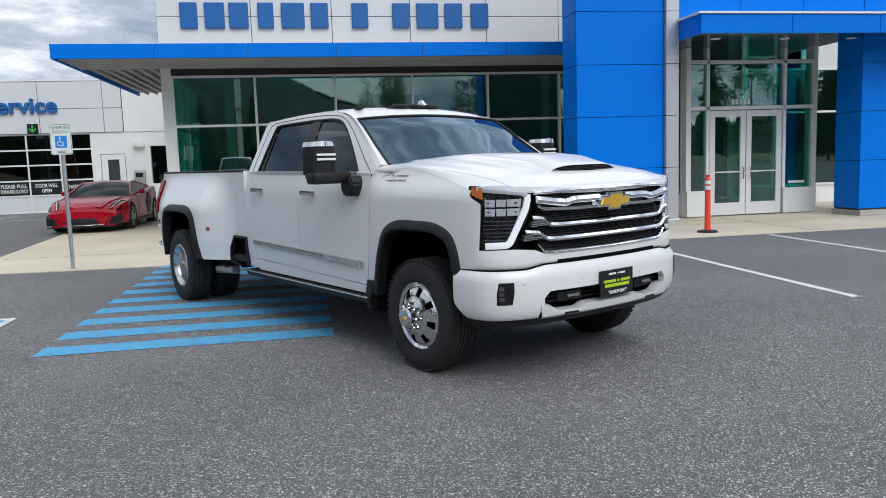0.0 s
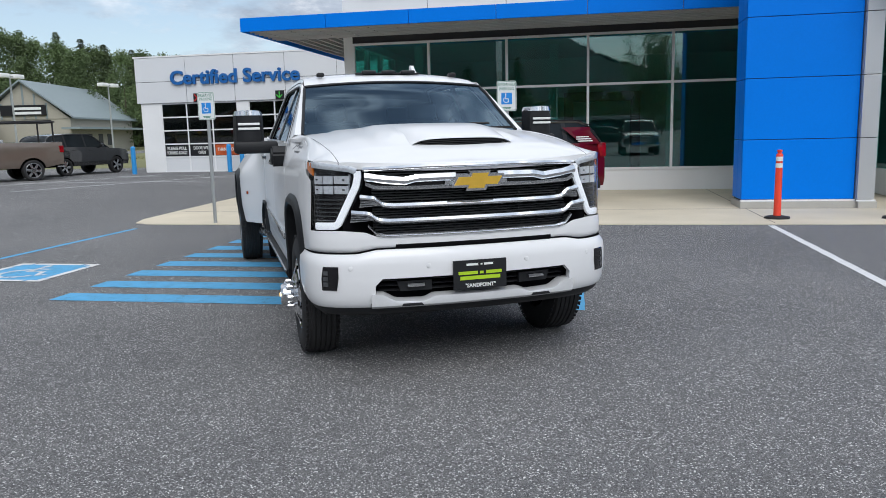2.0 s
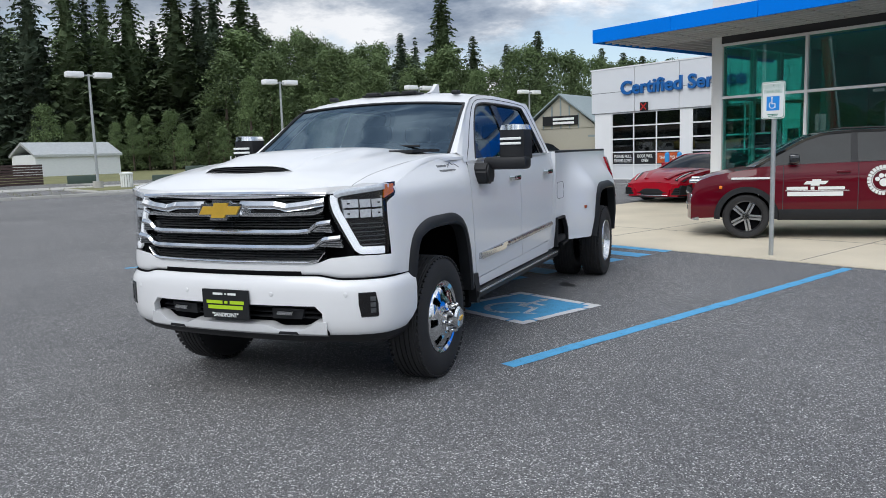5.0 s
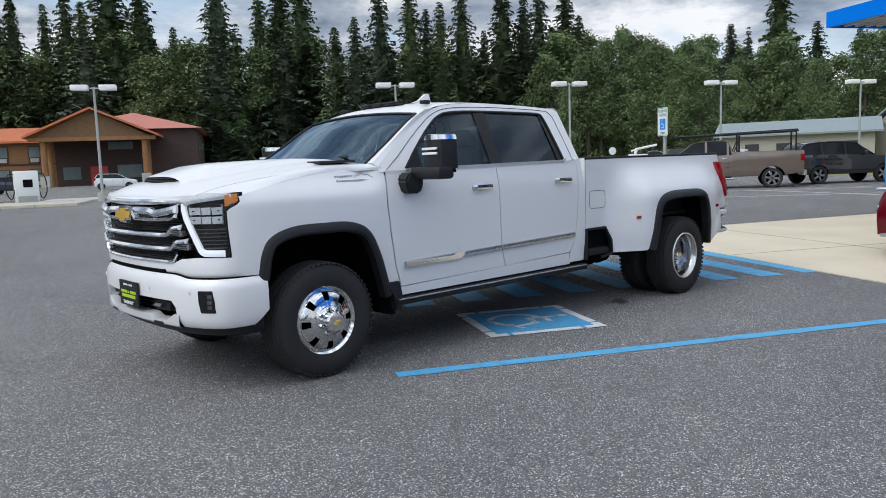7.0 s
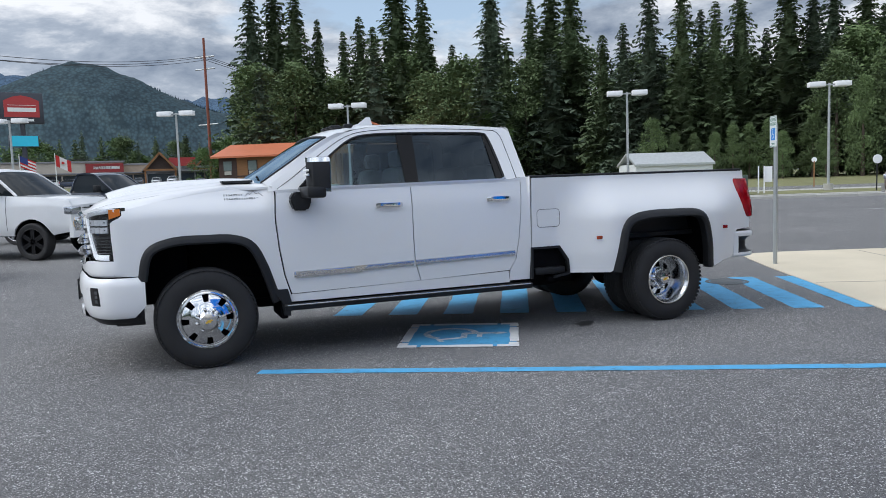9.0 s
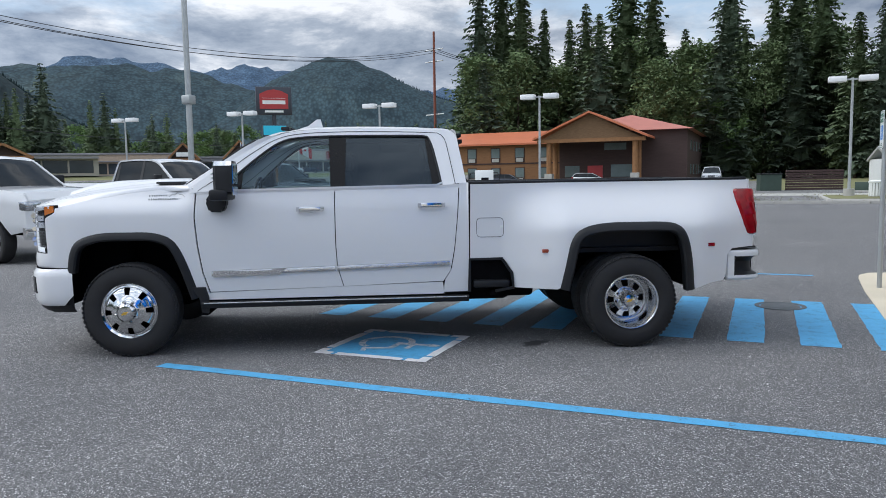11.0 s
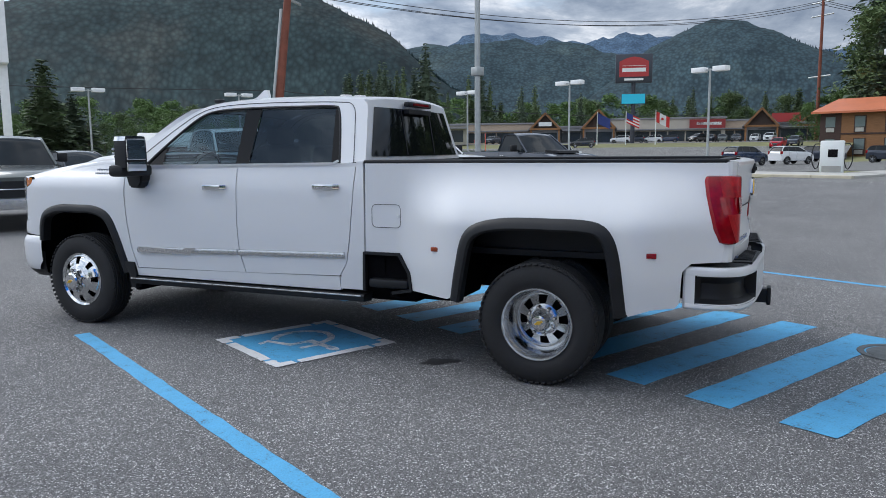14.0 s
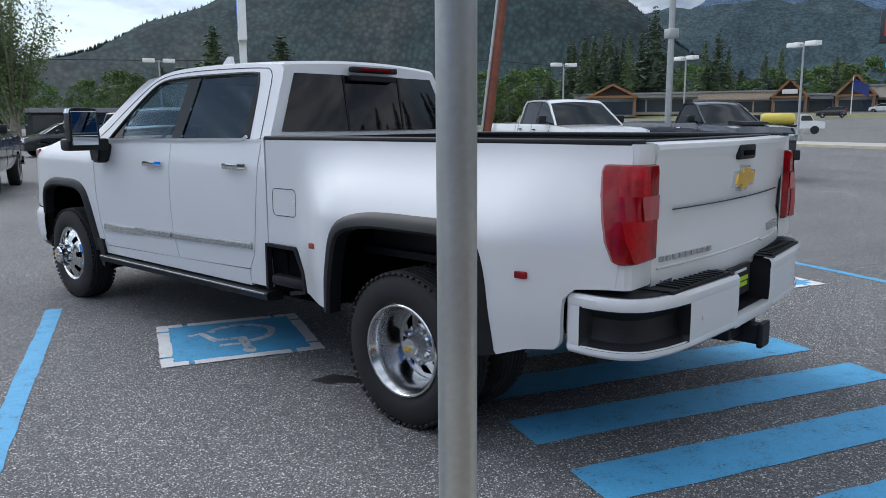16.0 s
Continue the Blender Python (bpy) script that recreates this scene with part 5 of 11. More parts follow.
for z in (1.505, 1.6, 1.7, 1.8, 1.885):
    x = -2.962 + 0.075 * (z - 1.47) / 0.48
    rg.append([(x - 0.034 * (1 - (j / 8 - 1) ** 2) - 0.002, (cab_y(z) - 0.075) * (j / 8 - 1), z) for j in range(17)])
grid_surface(bm, rg); bg_ = part("back_window", bm, material("black_back_glass", (0.005, 0.006, 0.008), 0.03, vary=0.3, scale=3, spec=0.4), truck, "black tinted back window")
for y in (-0.27, 0.27):
    bm = B(); sweep(bm, [(-2.962 + 0.075 * (z - 1.47) / 0.48 - 0.034 * (1 - (y / 0.8) ** 2) - 0.003, y, z) for z in (1.508, 1.6, 1.7, 1.8, 1.882)], [(-0.008, -0.003), (0.008, -0.003), (0.008, 0.003), (-0.008, 0.003)], up=(1, 0, 0)); part("pane_joint", bm, M_BLACK, bg_, smooth=False)
bm = B(); box(bm, -2.99, -2.94, -0.2, 0.24, 1.845, 1.884, 0.004); part("wiring_cover", bm, M_BLACK, bg_, smooth=False)
bm = B(); box(bm, -2.985, -2.93, -0.22, 0.22, 1.905, 1.945, 0.01); cl = part("brake_light_bar", bm, M_BLACK, truck)
bm = B(); box(bm, -2.99, -2.984, -0.15, 0.15, 1.915, 1.935, 0.002); part("brake_lens", bm, M_RED, cl, smooth=False)
# clearance lamps and aerial
for y in (-0.17, 0.0, 0.17):
    bm = B(); box(bm, -1.36, -1.27, y - 0.06, y + 0.06, 1.99, 2.018, 0.012); part("clearance_lamp", bm, M_BLACK, truck)
bm = B(); box(bm, -1.37, -1.30, -0.28, 0.28, 1.985, 2.0, 0.006); part("lamp_base", bm, M_BLACK, truck)
for y in (-0.58, 0.58):
    bm = B(); box(bm, -1.38, -1.30, y - 0.03, y + 0.03, 1.965, 2.0, 0.012); part("clearance_lamp", bm, M_BLACK, truck)
bm = B()
prism(bm, [(-1.60, 1.985), (-1.44, 2.0), (-1.52, 2.025), (-1.60, 2.085), (-1.635, 2.085), (-1.66, 1.99)], 0.27, 0.30, "y"); part("aerial_fin", bm, M_WHITE, truck)

# inside the cab
bm = B(); box(bm, -2.9, -0.6, -0.9, 0.9, 0.55, 0.75); part("cab_floor", bm, M_DARKVOID, truck, smooth=False)
bm = B(); box(bm, -0.95, -0.55, -0.88, 0.88, 1.15, 1.46, 0.06); part("dashboard", bm, M_INTDARK, truck)
for y in (-0.43, 0.43):
    for x in (-1.55, -2.45):
        bm = B(); box(bm, x - 0.22, x + 0.28, y - 0.27, y + 0.27, 0.85, 1.08, 0.06); box(bm, x - 0.36, x - 0.2, y - 0.26, y + 0.26, 1.0, 1.6, 0.06); box(bm, x - 0.36, x - 0.24, y - 0.14, y + 0.14, 1.6, 1.76, 0.04)
        part("seat", bm, M_INTDARK, truck, "black leather cab seat")
bm = B()
sweep(bm, [(-1.02 - 0.05 * math.sin(a), 0.43 + 0.19 * math.cos(a), 1.36 + 0.18 * math.sin(a)) for a in [k * math.pi / 12 for k in range(25)]], round_section(0.015, 6), caps=False)
box(bm, -1.03, -1.0, 0.26, 0.6, 1.34, 1.38); part("steering_wheel", bm, M_BLACK, truck)

# front of the truck: the plan line of the nose, by its length from the middle
NOSE = curve([(0.925, 0, 0), (0.918, 0.25, 0), (0.893, 0.5, 0), (0.855, 0.68, 0), (0.798, 0.82, 0), (0.728, 0.905, 0), (0.64, 0.942, 0), (0.52, 0.955, 0), (0.38, 0.962, 0), (0.25, 0.964, 0)])
_nd = [0.0]
for _a, _b in zip(NOSE, NOSE[1:]):
    _nd.append(_nd[-1] + (_b - _a).length)


def nose(u, off=0.0, z=0.0, s=1):
    """A point of the nose, u metres round from the middle (minus: the right side), off metres out from it."""
    sg = -1 if u < 0 else 1
    a = min(abs(u), _nd[-1] - 1e-4)
    k = 0
    while _nd[k + 1] < a:
        k += 1
    t = (a - _nd[k]) / (_nd[k + 1] - _nd[k])
    p = NOSE[k].lerp(NOSE[k + 1], t)
    d = (NOSE[k + 1] - NOSE[k]).normalized()
    n = Vector((d.y, -d.x, 0))
    p = p + n * off
    return Vector((p.x, sg * s * p.y, z))


def nose_patch(u0, u1, levels, n=20):
    """levels: (z, off) rows from below; u limits may be functions of z."""
    rows = []
    for z, off in levels:
        a = u0(z) if callable(u0) else u0
        b = u1(z) if callable(u1) else u1
        rows.append([nose(a + (b - a) * i / (n - 1), off, z) for i in range(n)])
    return rows


def nose_poly(poly, off, depth):
    """A solid plate on the nose from an outline of (u, z)."""
    bm = B()
    f = [bm.verts.new(nose(u, off, z)) for u, z in poly]
    k = [bm.verts.new(nose(u, off - depth, z)) for u, z in poly]
    bm.faces.new(f); bm.faces.new(k[::-1])
    for i in range(len(poly)):
        j = (i + 1) % len(poly)
        bm.faces.new((f[i], f[j], k[j], k[i]))
    return bm


def nose_bar(pts, off, h, d, n=40, peak=0.012):
    """A bar along (u, z) points, h high, proud by d, with a soft crown."""
    line = resample([(u, z, 0) for u, z in pts], n)
    rows = []
    for p in line:
        rows.append([nose(p.x, off - 0.03, p.y - h / 2), nose(p.x, off + d * 0.35, p.y - h / 2), nose(p.x, off + d * 0.82, p.y - h * 0.40), nose(p.x, off + d, p.y - h * 0.26), nose(p.x, off + d + peak * 0.2, p.y + h * 0.02),
                     nose(p.x, off + d * 0.72, p.y + h * 0.44), nose(p.x, off + d * 0.4, p.y + h / 2), nose(p.x, off - 0.03, p.y + h / 2)])
    bm = B()
    vr = grid_surface(bm, rows)
    bm.faces.new(vr[0]); bm.faces.new(vr[-1][::-1])
    return bm


# bumper: one white skin above, corners below, a wide opening between
def bump_off(z):
    return lerp_line([(0.46, 0.0), (0.475, 0.022), (0.52, 0.04), (0.60, 0.05), (0.70, 0.052), (0.75, 0.046), (0.785, 0.022), (0.80, 0.0)], z)


def lerp_line(pts, x):
    if x <= pts[0][0]:
        return pts[0][1]
    for (a, va), (b, vb) in zip(pts, pts[1:]):
        if x <= b:
            return va + (vb - va) * (x - a) / (b - a)
    return pts[-1][1]


M_FOGLENS = material("smoked_lens", (0.09, 0.095, 0.10), 0.1, metal=0.4, vary=0.3, scale=30)
M_GLOSSBLACK = material("gloss_black", (0.007, 0.007, 0.008), 0.12, vary=0.1)
def mid_rise(u):
    """How much higher the joint over the bumper lies, u metres from the middle."""
    return 0.024 * smooth(0.74, 0.58, abs(u))


ends = lambda z: 1.185 if z > 0.56 else 1.09 + 0.095 * max(0, (z - 0.465) / 0.095)
brow = nose_patch(-1.185, 1.185, [(z, bump_off(z)) for z in (0.642, 0.66, 0.69, 0.72, 0.75, 0.77, 0.785, 0.795)], 80)
brow = [[c + Vector((0, 0, mid_rise(-1.185 + 2.37 * i / 79) * smooth(0.70, 0.785, c.z))) for i, c in enumerate(r)] for r in brow]
bumper = part("front_bumper", skin(brow, 0.05, inward=(-1, 0, 0)), M_WHITE, truck, "white painted front bumper")
for s in (1, -1):
    rows = nose_patch(lambda z: s * (0.615 + 0.03 * smooth(0.56, 0.48, z) + 0.02 * smooth(0.60, 0.64, z) * -2), lambda z: s * ends(z), [(z, bump_off(z)) for z in (0.465, 0.472, 0.49, 0.52, 0.56, 0.60, 0.642)], 34)
    part("bumper_corner", skin(rows, 0.05, inward=(-1, 0, 0)), M_WHITE, bumper)
    rows = nose_patch(s * 0.98, s * 1.175, [(0.40, -0.05), (0.44, -0.01), (0.50, 0.0), (0.64, 0.0)], 12)
    part("corner_valance", skin(rows, 0.04, inward=(-1, 0, 0)), M_BLACK, bumper)
    rows = nose_patch(lambda z: s * (0.818 + 0.012 * smooth(0.60, 0.575, z)), lambda z: s * (0.912 - 0.014 * smooth(0.70, 0.722, z)), [(0.572, 0.045), (0.580, 0.054), (0.65, 0.055), (0.714, 0.055), (0.722, 0.045)], 8)
    pocket = part("fog_lamp_pocket", skin(rows, 0.03, inward=(-1, 0, 0)), M_GLOSSBLACK, bumper)
    for k in range(3):
        bm = nose_poly([(s * (0.876 + a), 0.60 + 0.034 * k + b) for a, b in ((0, 0), (0.026, 0), (0.026, 0.026), (0, 0.026))], 0.058, 0.01)
        part("fog_lamp", bm, M_FOGLENS, pocket, smooth=False)
    for u in (0.306, 0.749):
        bm = B(); c = nose(s * u, 0.053, 0.708); lathe(bm, [(0, 0.003), (0.012, 0.002), (0.014, 0)], "x", 14, c); part("park_sensor", bm, M_WHITE, bumper)
    # tow hooks
    bm = nose_bar([(s * 0.33, 0.592), (s * 0.43, 0.592)], 0.0, 0.026, 0.04, 6); part("tow_hook", bm, M_CHROME, truck)
    bm = nose_poly([(s * 0.28, 0.555), (s * 0.47, 0.555), (s * 0.49, 0.615), (s * 0.28, 0.615)], 0.002, 0.03); part("hook_plate", bm, M_BLACK, truck, smooth=False)
bm = nose_poly([(-0.64, 0.50), (0.64, 0.50), (0.64, 0.66), (-0.64, 0.66)], -0.04, 0.02)
part("lower_intake", bm, M_DARKVOID, bumper, smooth=False)
for z in (0.56, 0.59, 0.62):
    part("intake_slat", nose_bar([(-0.60, z), (0.60, z)], -0.035, 0.012, 0.014, 30), M_BLACK, bumper)
# satin lower bar: its upper edge dips beside the plate and rises at the ends
rows = []
for i in range(61):
    u = -0.64 + 1.28 * i / 60
    top = lerp_line([(0, 0.527), (0.27, 0.530), (0.33, 0.505), (0.50, 0.510), (0.575, 0.552), (0.64, 0.555)], abs(u))
    bot = 0.466
    rows.append([nose(u, 0.0, bot - 0.01), nose(u, 0.034, bot), nose(u, 0.048, bot + 0.012), nose(u, 0.05, (bot + top) / 2), nose(u, 0.046, top - 0.006), nose(u, 0.03, top), nose(u, -0.03, top + 0.004)])
bm = B(); grid_surface(bm, rows); part("skid_bar", bm, material("satin_skid_bar", (0.78, 0.79, 0.80), 0.25, metal=0.45, vary=0.05), bumper, "satin silver lower bumper bar")
for s in (1, -1):
    part("skid_slot", nose_poly([(s * 0.34, 0.474), (s * 0.47, 0.474), (s * 0.46, 0.490), (s * 0.35, 0.490)], 0.053, 0.02), M_BLACK, bumper, smooth=False)
bm = skin(nose_patch(-1.10, 1.10, [(0.40, -0.10), (0.412, -0.04), (0.44, -0.005), (0.47, 0.012)], 50), 0.1, inward=(-1, 0, 0)); part("air_dam", bm, M_BLACK, truck, "black plastic air dam")
# white fascia between bumper and grille
SHELL_END = next(d for d, p_ in zip(_nd, NOSE) if p_.x < 0.565)


def shell_off(z):
    return lerp_line([(0.787, -0.006), (0.797, 0.010), (0.82, 0.020), (0.87, 0.020), (0.93, 0.013), (1.1, 0.008), (1.34, 0.003)], z)


def shell_point(u, z, s):
    """A point of the white front shell: the nose line in the middle, running into the fender at its end."""
    p = nose(s * u, shell_off(z), z)
    w = smooth(0.98, SHELL_END - 0.01, u)
    return Vector((p.x, s * (abs(p.y) * (1 - w) + half_width(p.x, z) * w), z))


def shell_top(u):
    return lerp_line([(0.0, 0.884), (0.56, 0.884), (0.61, 0.892), (0.66, 0.914), (0.80, 0.926), (1.02, 0.922)], u)


def lamp_edge(z):
    return lerp_line([(0.922, 1.02), (0.965, 1.019), (1.1, 1.010), (1.225, 1.008), (1.266, 1.096), (1.34, 1.096)], z)


bm = B()
for s in (1, -1):
    grid_surface(bm, [[shell_point(1.02 * i / 44, 0.787 + (shell_top(1.02 * i / 44) - 0.787) * k / 9, s) + Vector((0, 0, mid_rise(1.02 * i / 44) * (1 - k / 9) ** 1.5)) for i in range(45)] for k in range(10)])
    rows = []
    for k in range(30):
        v = k / 29
        row = []
        for i in range(19):
            z = 0.787 + (1.330 - 0.787) * v
            u = lamp_edge(z) + (SHELL_END - lamp_edge(z)) * i / 18
            row.append(shell_point(u, z - 0.012 * smooth(1.1, SHELL_END, u) * smooth(0.6, 1.0, v), s))
        rows.append(row)
    grid_surface(bm, rows)
bmesh.ops.remove_doubles(bm, verts=bm.verts, dist=0.002)
fas = part("front_fascia", bm, M_WHITE, truck, "white painted front shell under the grille and round the lamps", angle=50)
part("slot", skin(nose_patch(-0.49, 0.49, [(0.819, 0.026), (0.829, 0.028), (0.840, 0.026)], 40), 0.02, inward=(-1, 0, 0)), M_DARKVOID, fas, smooth=False)
part("joint_line", nose_bar([(u, 0.792 + mid_rise(u)) for u in [-1.19 + 2.38 * k / 40 for k in range(41)]], 0.004, 0.011, 0.016, 90), M_DARKVOID, fas)

M_REDLIT = material("bright_red_lens", (0.36, 0.004, 0.008), 0.3, vary=0.5, scale=14, coat=0.1, spec=0.3)
M_REDPALE = material("pale_red_lens", (0.40, 0.055, 0.06), 0.15, vary=0.2, coat=0.5)
# grille
M_SHUTTER = material("grey_shutter", (0.085, 0.088, 0.093), 0.4, metal=0.3, vary=0.15)
M_BAR = material("grille_chrome", (0.80, 0.81, 0.82), 0.08, metal=1.0, vary=0.03)
grille = part("grille", nose_poly([(-0.66, 1.30), (0.66, 1.30), (0.72, 1.0), (0.60, 0.885), (-0.60, 0.885), (-0.72, 1.0)], -0.07, 0.02), M_DARKVOID, truck, "black grille with chrome bars", smooth=False)
for k in range(27):
    z = 0.892 + 0.0155 * k
    part("mesh_slat", nose_bar([(-0.62, z), (0.62, z)], -0.03, 0.0075, 0.012, 16), M_SHUTTER, grille)
for y in (-0.46, -0.31, -0.15, 0.0, 0.15, 0.31, 0.46):
    part("mesh_post", nose_poly([(y - 0.008, 0.89), (y + 0.008, 0.89), (y + 0.008, 1.29), (y - 0.008, 1.29)], -0.05, 0.02), M_BLACK, grille, smooth=False)
part("grille_bar", nose_bar([(-0.665, 1.280), (-0.3, 1.288), (0.3, 1.288), (0.665, 1.280)], 0.0, 0.028, 0.024, 50), M_BAR, grille)
for s in (1, -1):
    part("grille_bar", nose_bar([(s * 0.655, 1.238), (s * 0.56, 1.222), (s * 0.43, 1.208), (s * 0.36, 1.222), (s * 0.13, 1.224)], 0.005, 0.054, 0.046, 34), M_BAR, grille)
    part("grille_bar", nose_bar([(s * 0.650, 1.195), (s * 0.60, 1.174), (s * 0.38, 1.166), (s * 0.13, 1.168)], 0.005, 0.028, 0.038, 30), M_BAR, grille)
    part("bar_inset", nose_poly([(s * 0.13, 1.176), (s * 0.60, 1.178), (s * 0.65, 1.20), (s * 0.65, 1.225), (s * 0.13, 1.21)], 0.014, 0.03), M_GLOSSBLACK, grille, smooth=False)
    for z0, ue, ui in ((1.066, 0.69, 0.57), (0.980, 0.745, 0.60)):
        part("bar_cheek", nose_poly([(s * ui, z0 + 0.006), (s * ue, z0 - 0.004), (s * (ue - 0.012), z0 + 0.05), (s * (ui + 0.07), z0 + 0.045)], 0.03, 0.05), M_SATIN, grille, smooth=False)
        for k in range(3):
            part("cheek_rib", nose_bar([(s * (ui + 0.03 + 0.02 * k), z0 + 0.010 + 0.013 * k), (s * (ue - 0.006), z0 + 0.008 + 0.013 * k)], 0.03, 0.005, 0.006, 6), M_BLACK, grille)
for z, hw, ue in ((1.066, 0.555, 0.685), (0.977, 0.585, 0.735)):
    part("grille_bar", nose_bar([(-ue, z + 0.055), (-hw - 0.05, z + 0.045), (-hw, z + 0.006), (-hw + 0.06, z), (0, z), (hw - 0.06, z), (hw, z + 0.006), (hw + 0.05, z + 0.045), (ue, z + 0.055)], 0.008, 0.036, 0.036, 70), M_BAR, grille)
part("grille_bar", nose_bar([(-0.645, 0.955), (-0.60, 0.905), (-0.55, 0.893), (0, 0.890), (0.55, 0.893), (0.60, 0.905), (0.645, 0.955)], 0.006, 0.023, 0.024, 60), M_BAR, grille)


def cross_badge(parent, at_fn, w, h, depth, mat_in, mat_rim):
    """Wide four-armed badge: a slanted bar with a short upright."""
    def arms(k):
        a, b, c, d = w / 2, h / 2, w * 0.17, h * 0.27
        sl = 0.10 * w
        return [(-a - k, -d - k), (-c - k - sl * 0.2, -d - k), (-c - k - sl * 0.45, -b - k), (c + k - sl * 0.6, -b - k), (c + k - sl * 0.3, -d - k), (a + k - sl, -d - k),
                (a + k, d + k), (c + k + sl * 0.2, d + k), (c + k + sl * 0.45, b + k), (-c - k + sl * 0.6, b + k), (-c - k + sl * 0.3, d + k), (-a - k + sl, d + k)]
    bm = B()
    for k, o, m in ((0.012 * w / 0.25, 0.0, 1), (0.0, 0.006, 0)):
        f = [bm.verts.new(at_fn(u, v, o + depth)) for u, v in arms(k)]
        g = [bm.verts.new(at_fn(u, v, -0.01)) for u, v in arms(k)]
        bm.faces.new(f).material_index = m
        for i in range(12):
            bm.faces.new((f[i], f[(i + 1) % 12], g[(i + 1) % 12], g[i])).material_index = m
    return part("badge", bm, [mat_in, mat_rim], parent, "gold cross-shaped badge with chrome rim", smooth=False)


cross_badge(grille, lambda u, v, o: nose(u, 0.03 + o, 1.197 + v), 0.295, 0.088, 0.034, M_GOLD, M_CHROME)
part("badge_base", nose_poly([(-0.20, 1.165), (0.20, 1.165), (0.18, 1.238), (-0.18, 1.238)], 0.03, 0.03), M_CHROME, grille, smooth=False)

# headlamps
LAMP_OUT = [(0.672, 1.292), (0.70, 1.300), (0.815, 1.316), (0.986, 1.330), (1.092, 1.334), (1.094, 1.268), (1.005, 1.230), (1.008, 1.1), (1.018, 0.965), (1.006, 0.924), (0.835, 0.928), (0.785, 0.972), (0.70, 1.12), (0.668, 1.2)]


def lamp_face(off, k=0.0):
    """The lamp's outline as a curved sheet."""
    bm = B()
    top = [(u, z) for u, z in LAMP_OUT if u < 1.093 and z > 1.25]
    zs = [0.926, 0.95, 0.972, 1.02, 1.06, 1.1, 1.15, 1.2, 1.228, 1.25, 1.27, 1.29]
    rows = []
    for z in zs:
        a = lerp_line([(0.926, 0.835), (0.972, 0.785), (1.12, 0.70), (1.2, 0.668), (1.292, 0.672)], z)
        b = lerp_line([(0.926, 1.005), (0.965, 1.017), (1.1, 1.008), (1.23, 1.006), (1.268, 1.093), (1.334, 1.092)], z)
        rows.append([(a + (b - a) * i / 16, z) for i in range(17)])
    last = rows[-1]
    rows.append([(u, lerp_line([(0.672, 1.294), (0.70, 1.301), (0.815, 1.317), (0.986, 1.331), (1.092, 1.335)], u)) for u, z in last])
    return rows


for s in (1, -1):
    lr = lamp_face(0)
    hl = part("headlamp", skin([[nose(s * u, -0.012, z) for u, z in r] for r in lr], 0.03, inward=(-1, 0, 0)), M_GLOSSBLACK, truck, "black headlamp with bright white light strip")
    # bright strip: down the inner edge and along the foot; the top run is a clear light guide
    for nm, line, w0, m_ in (("light_strip", [(0.700, 1.272), (0.698, 1.235), (0.712, 1.18), (0.774, 1.06), (0.822, 0.968), (0.846, 0.952), (0.985, 0.948)], 0.0225, M_LAMP),
                             ("light_guide", [(1.0, 1.312), (0.86, 1.298), (0.745, 1.283), (0.704, 1.268)], 0.019, M_REFLECTOR)):
        strip = resample([(a_, b_, 0) for a_, b_ in line], 40)
        rows = []
        for i, c in enumerate(strip):
            d_ = (strip[min(39, i + 1)] - strip[max(0, i - 1)]).normalized()
            nn = Vector((-d_.y, d_.x, 0))
            rows.append([nose(s * (c.x + nn.x * w_ * w0), o_, c.y + nn.y * w_ * w0) for w_, o_ in ((-1, -0.014), (-0.88, 0.002), (-0.2, 0.005), (0.2, 0.005), (0.88, 0.002), (1, -0.014))])
        bm = B(); grid_surface(bm, rows); part(nm, bm, m_, hl)
    part("lamp_frame", nose_poly([(s * 0.752, 1.128), (s * 0.988, 1.136), (s * 0.988, 1.262), (s * 0.738, 1.252)], -0.008, 0.02), M_SATIN, hl, smooth=False)
    for k in range(2):
        z0 = 1.140 + 0.058 * k
        for u0, u1 in ((0.758 - 0.008 * k, 0.838), (0.848, 0.908), (0.918, 0.980)):
            part("lamp_unit", nose_poly([(s * u0, z0), (s * u1, z0 + 0.002), (s * u1, z0 + 0.048), (s * (u0 - 0.004), z0 + 0.046)], -0.001, 0.03), M_REFLECTOR, hl, smooth=False)
        part("lamp_lens", nose_poly([(s * 0.775, z0 + 0.020), (s * 0.965, z0 + 0.022), (s * 0.965, z0 + 0.030), (s * 0.775, z0 + 0.028)], 0.001, 0.02), M_GLOSSBLACK, hl, smooth=False)
    for k in range(6):
        z0 = 0.985 + 0.024 * k
        part("lamp_louvre", nose_bar([(s * (0.845 - 0.012 * k), z0), (s * 1.0, z0)], -0.012, 0.008, 0.006, 8), M_FOGLENS, hl)
    part("turn_lamp", nose_poly([(s * 1.0, 1.247), (s * 1.086, 1.276), (s * 1.085, 1.326), (s * 1.0, 1.322)], -0.002, 0.03), M_AMBER, hl, "amber turn lamp", smooth=False)
    bm = B(); grid_surface(bm, [[nose(s * u, 0.010, z) for u, z in r] for r in lr])
    q = part("lamp_cover", bm, glass("lamp_cover_glass", (0.93, 0.94, 0.95), f0=0.03), hl); q.visible_shadow = False
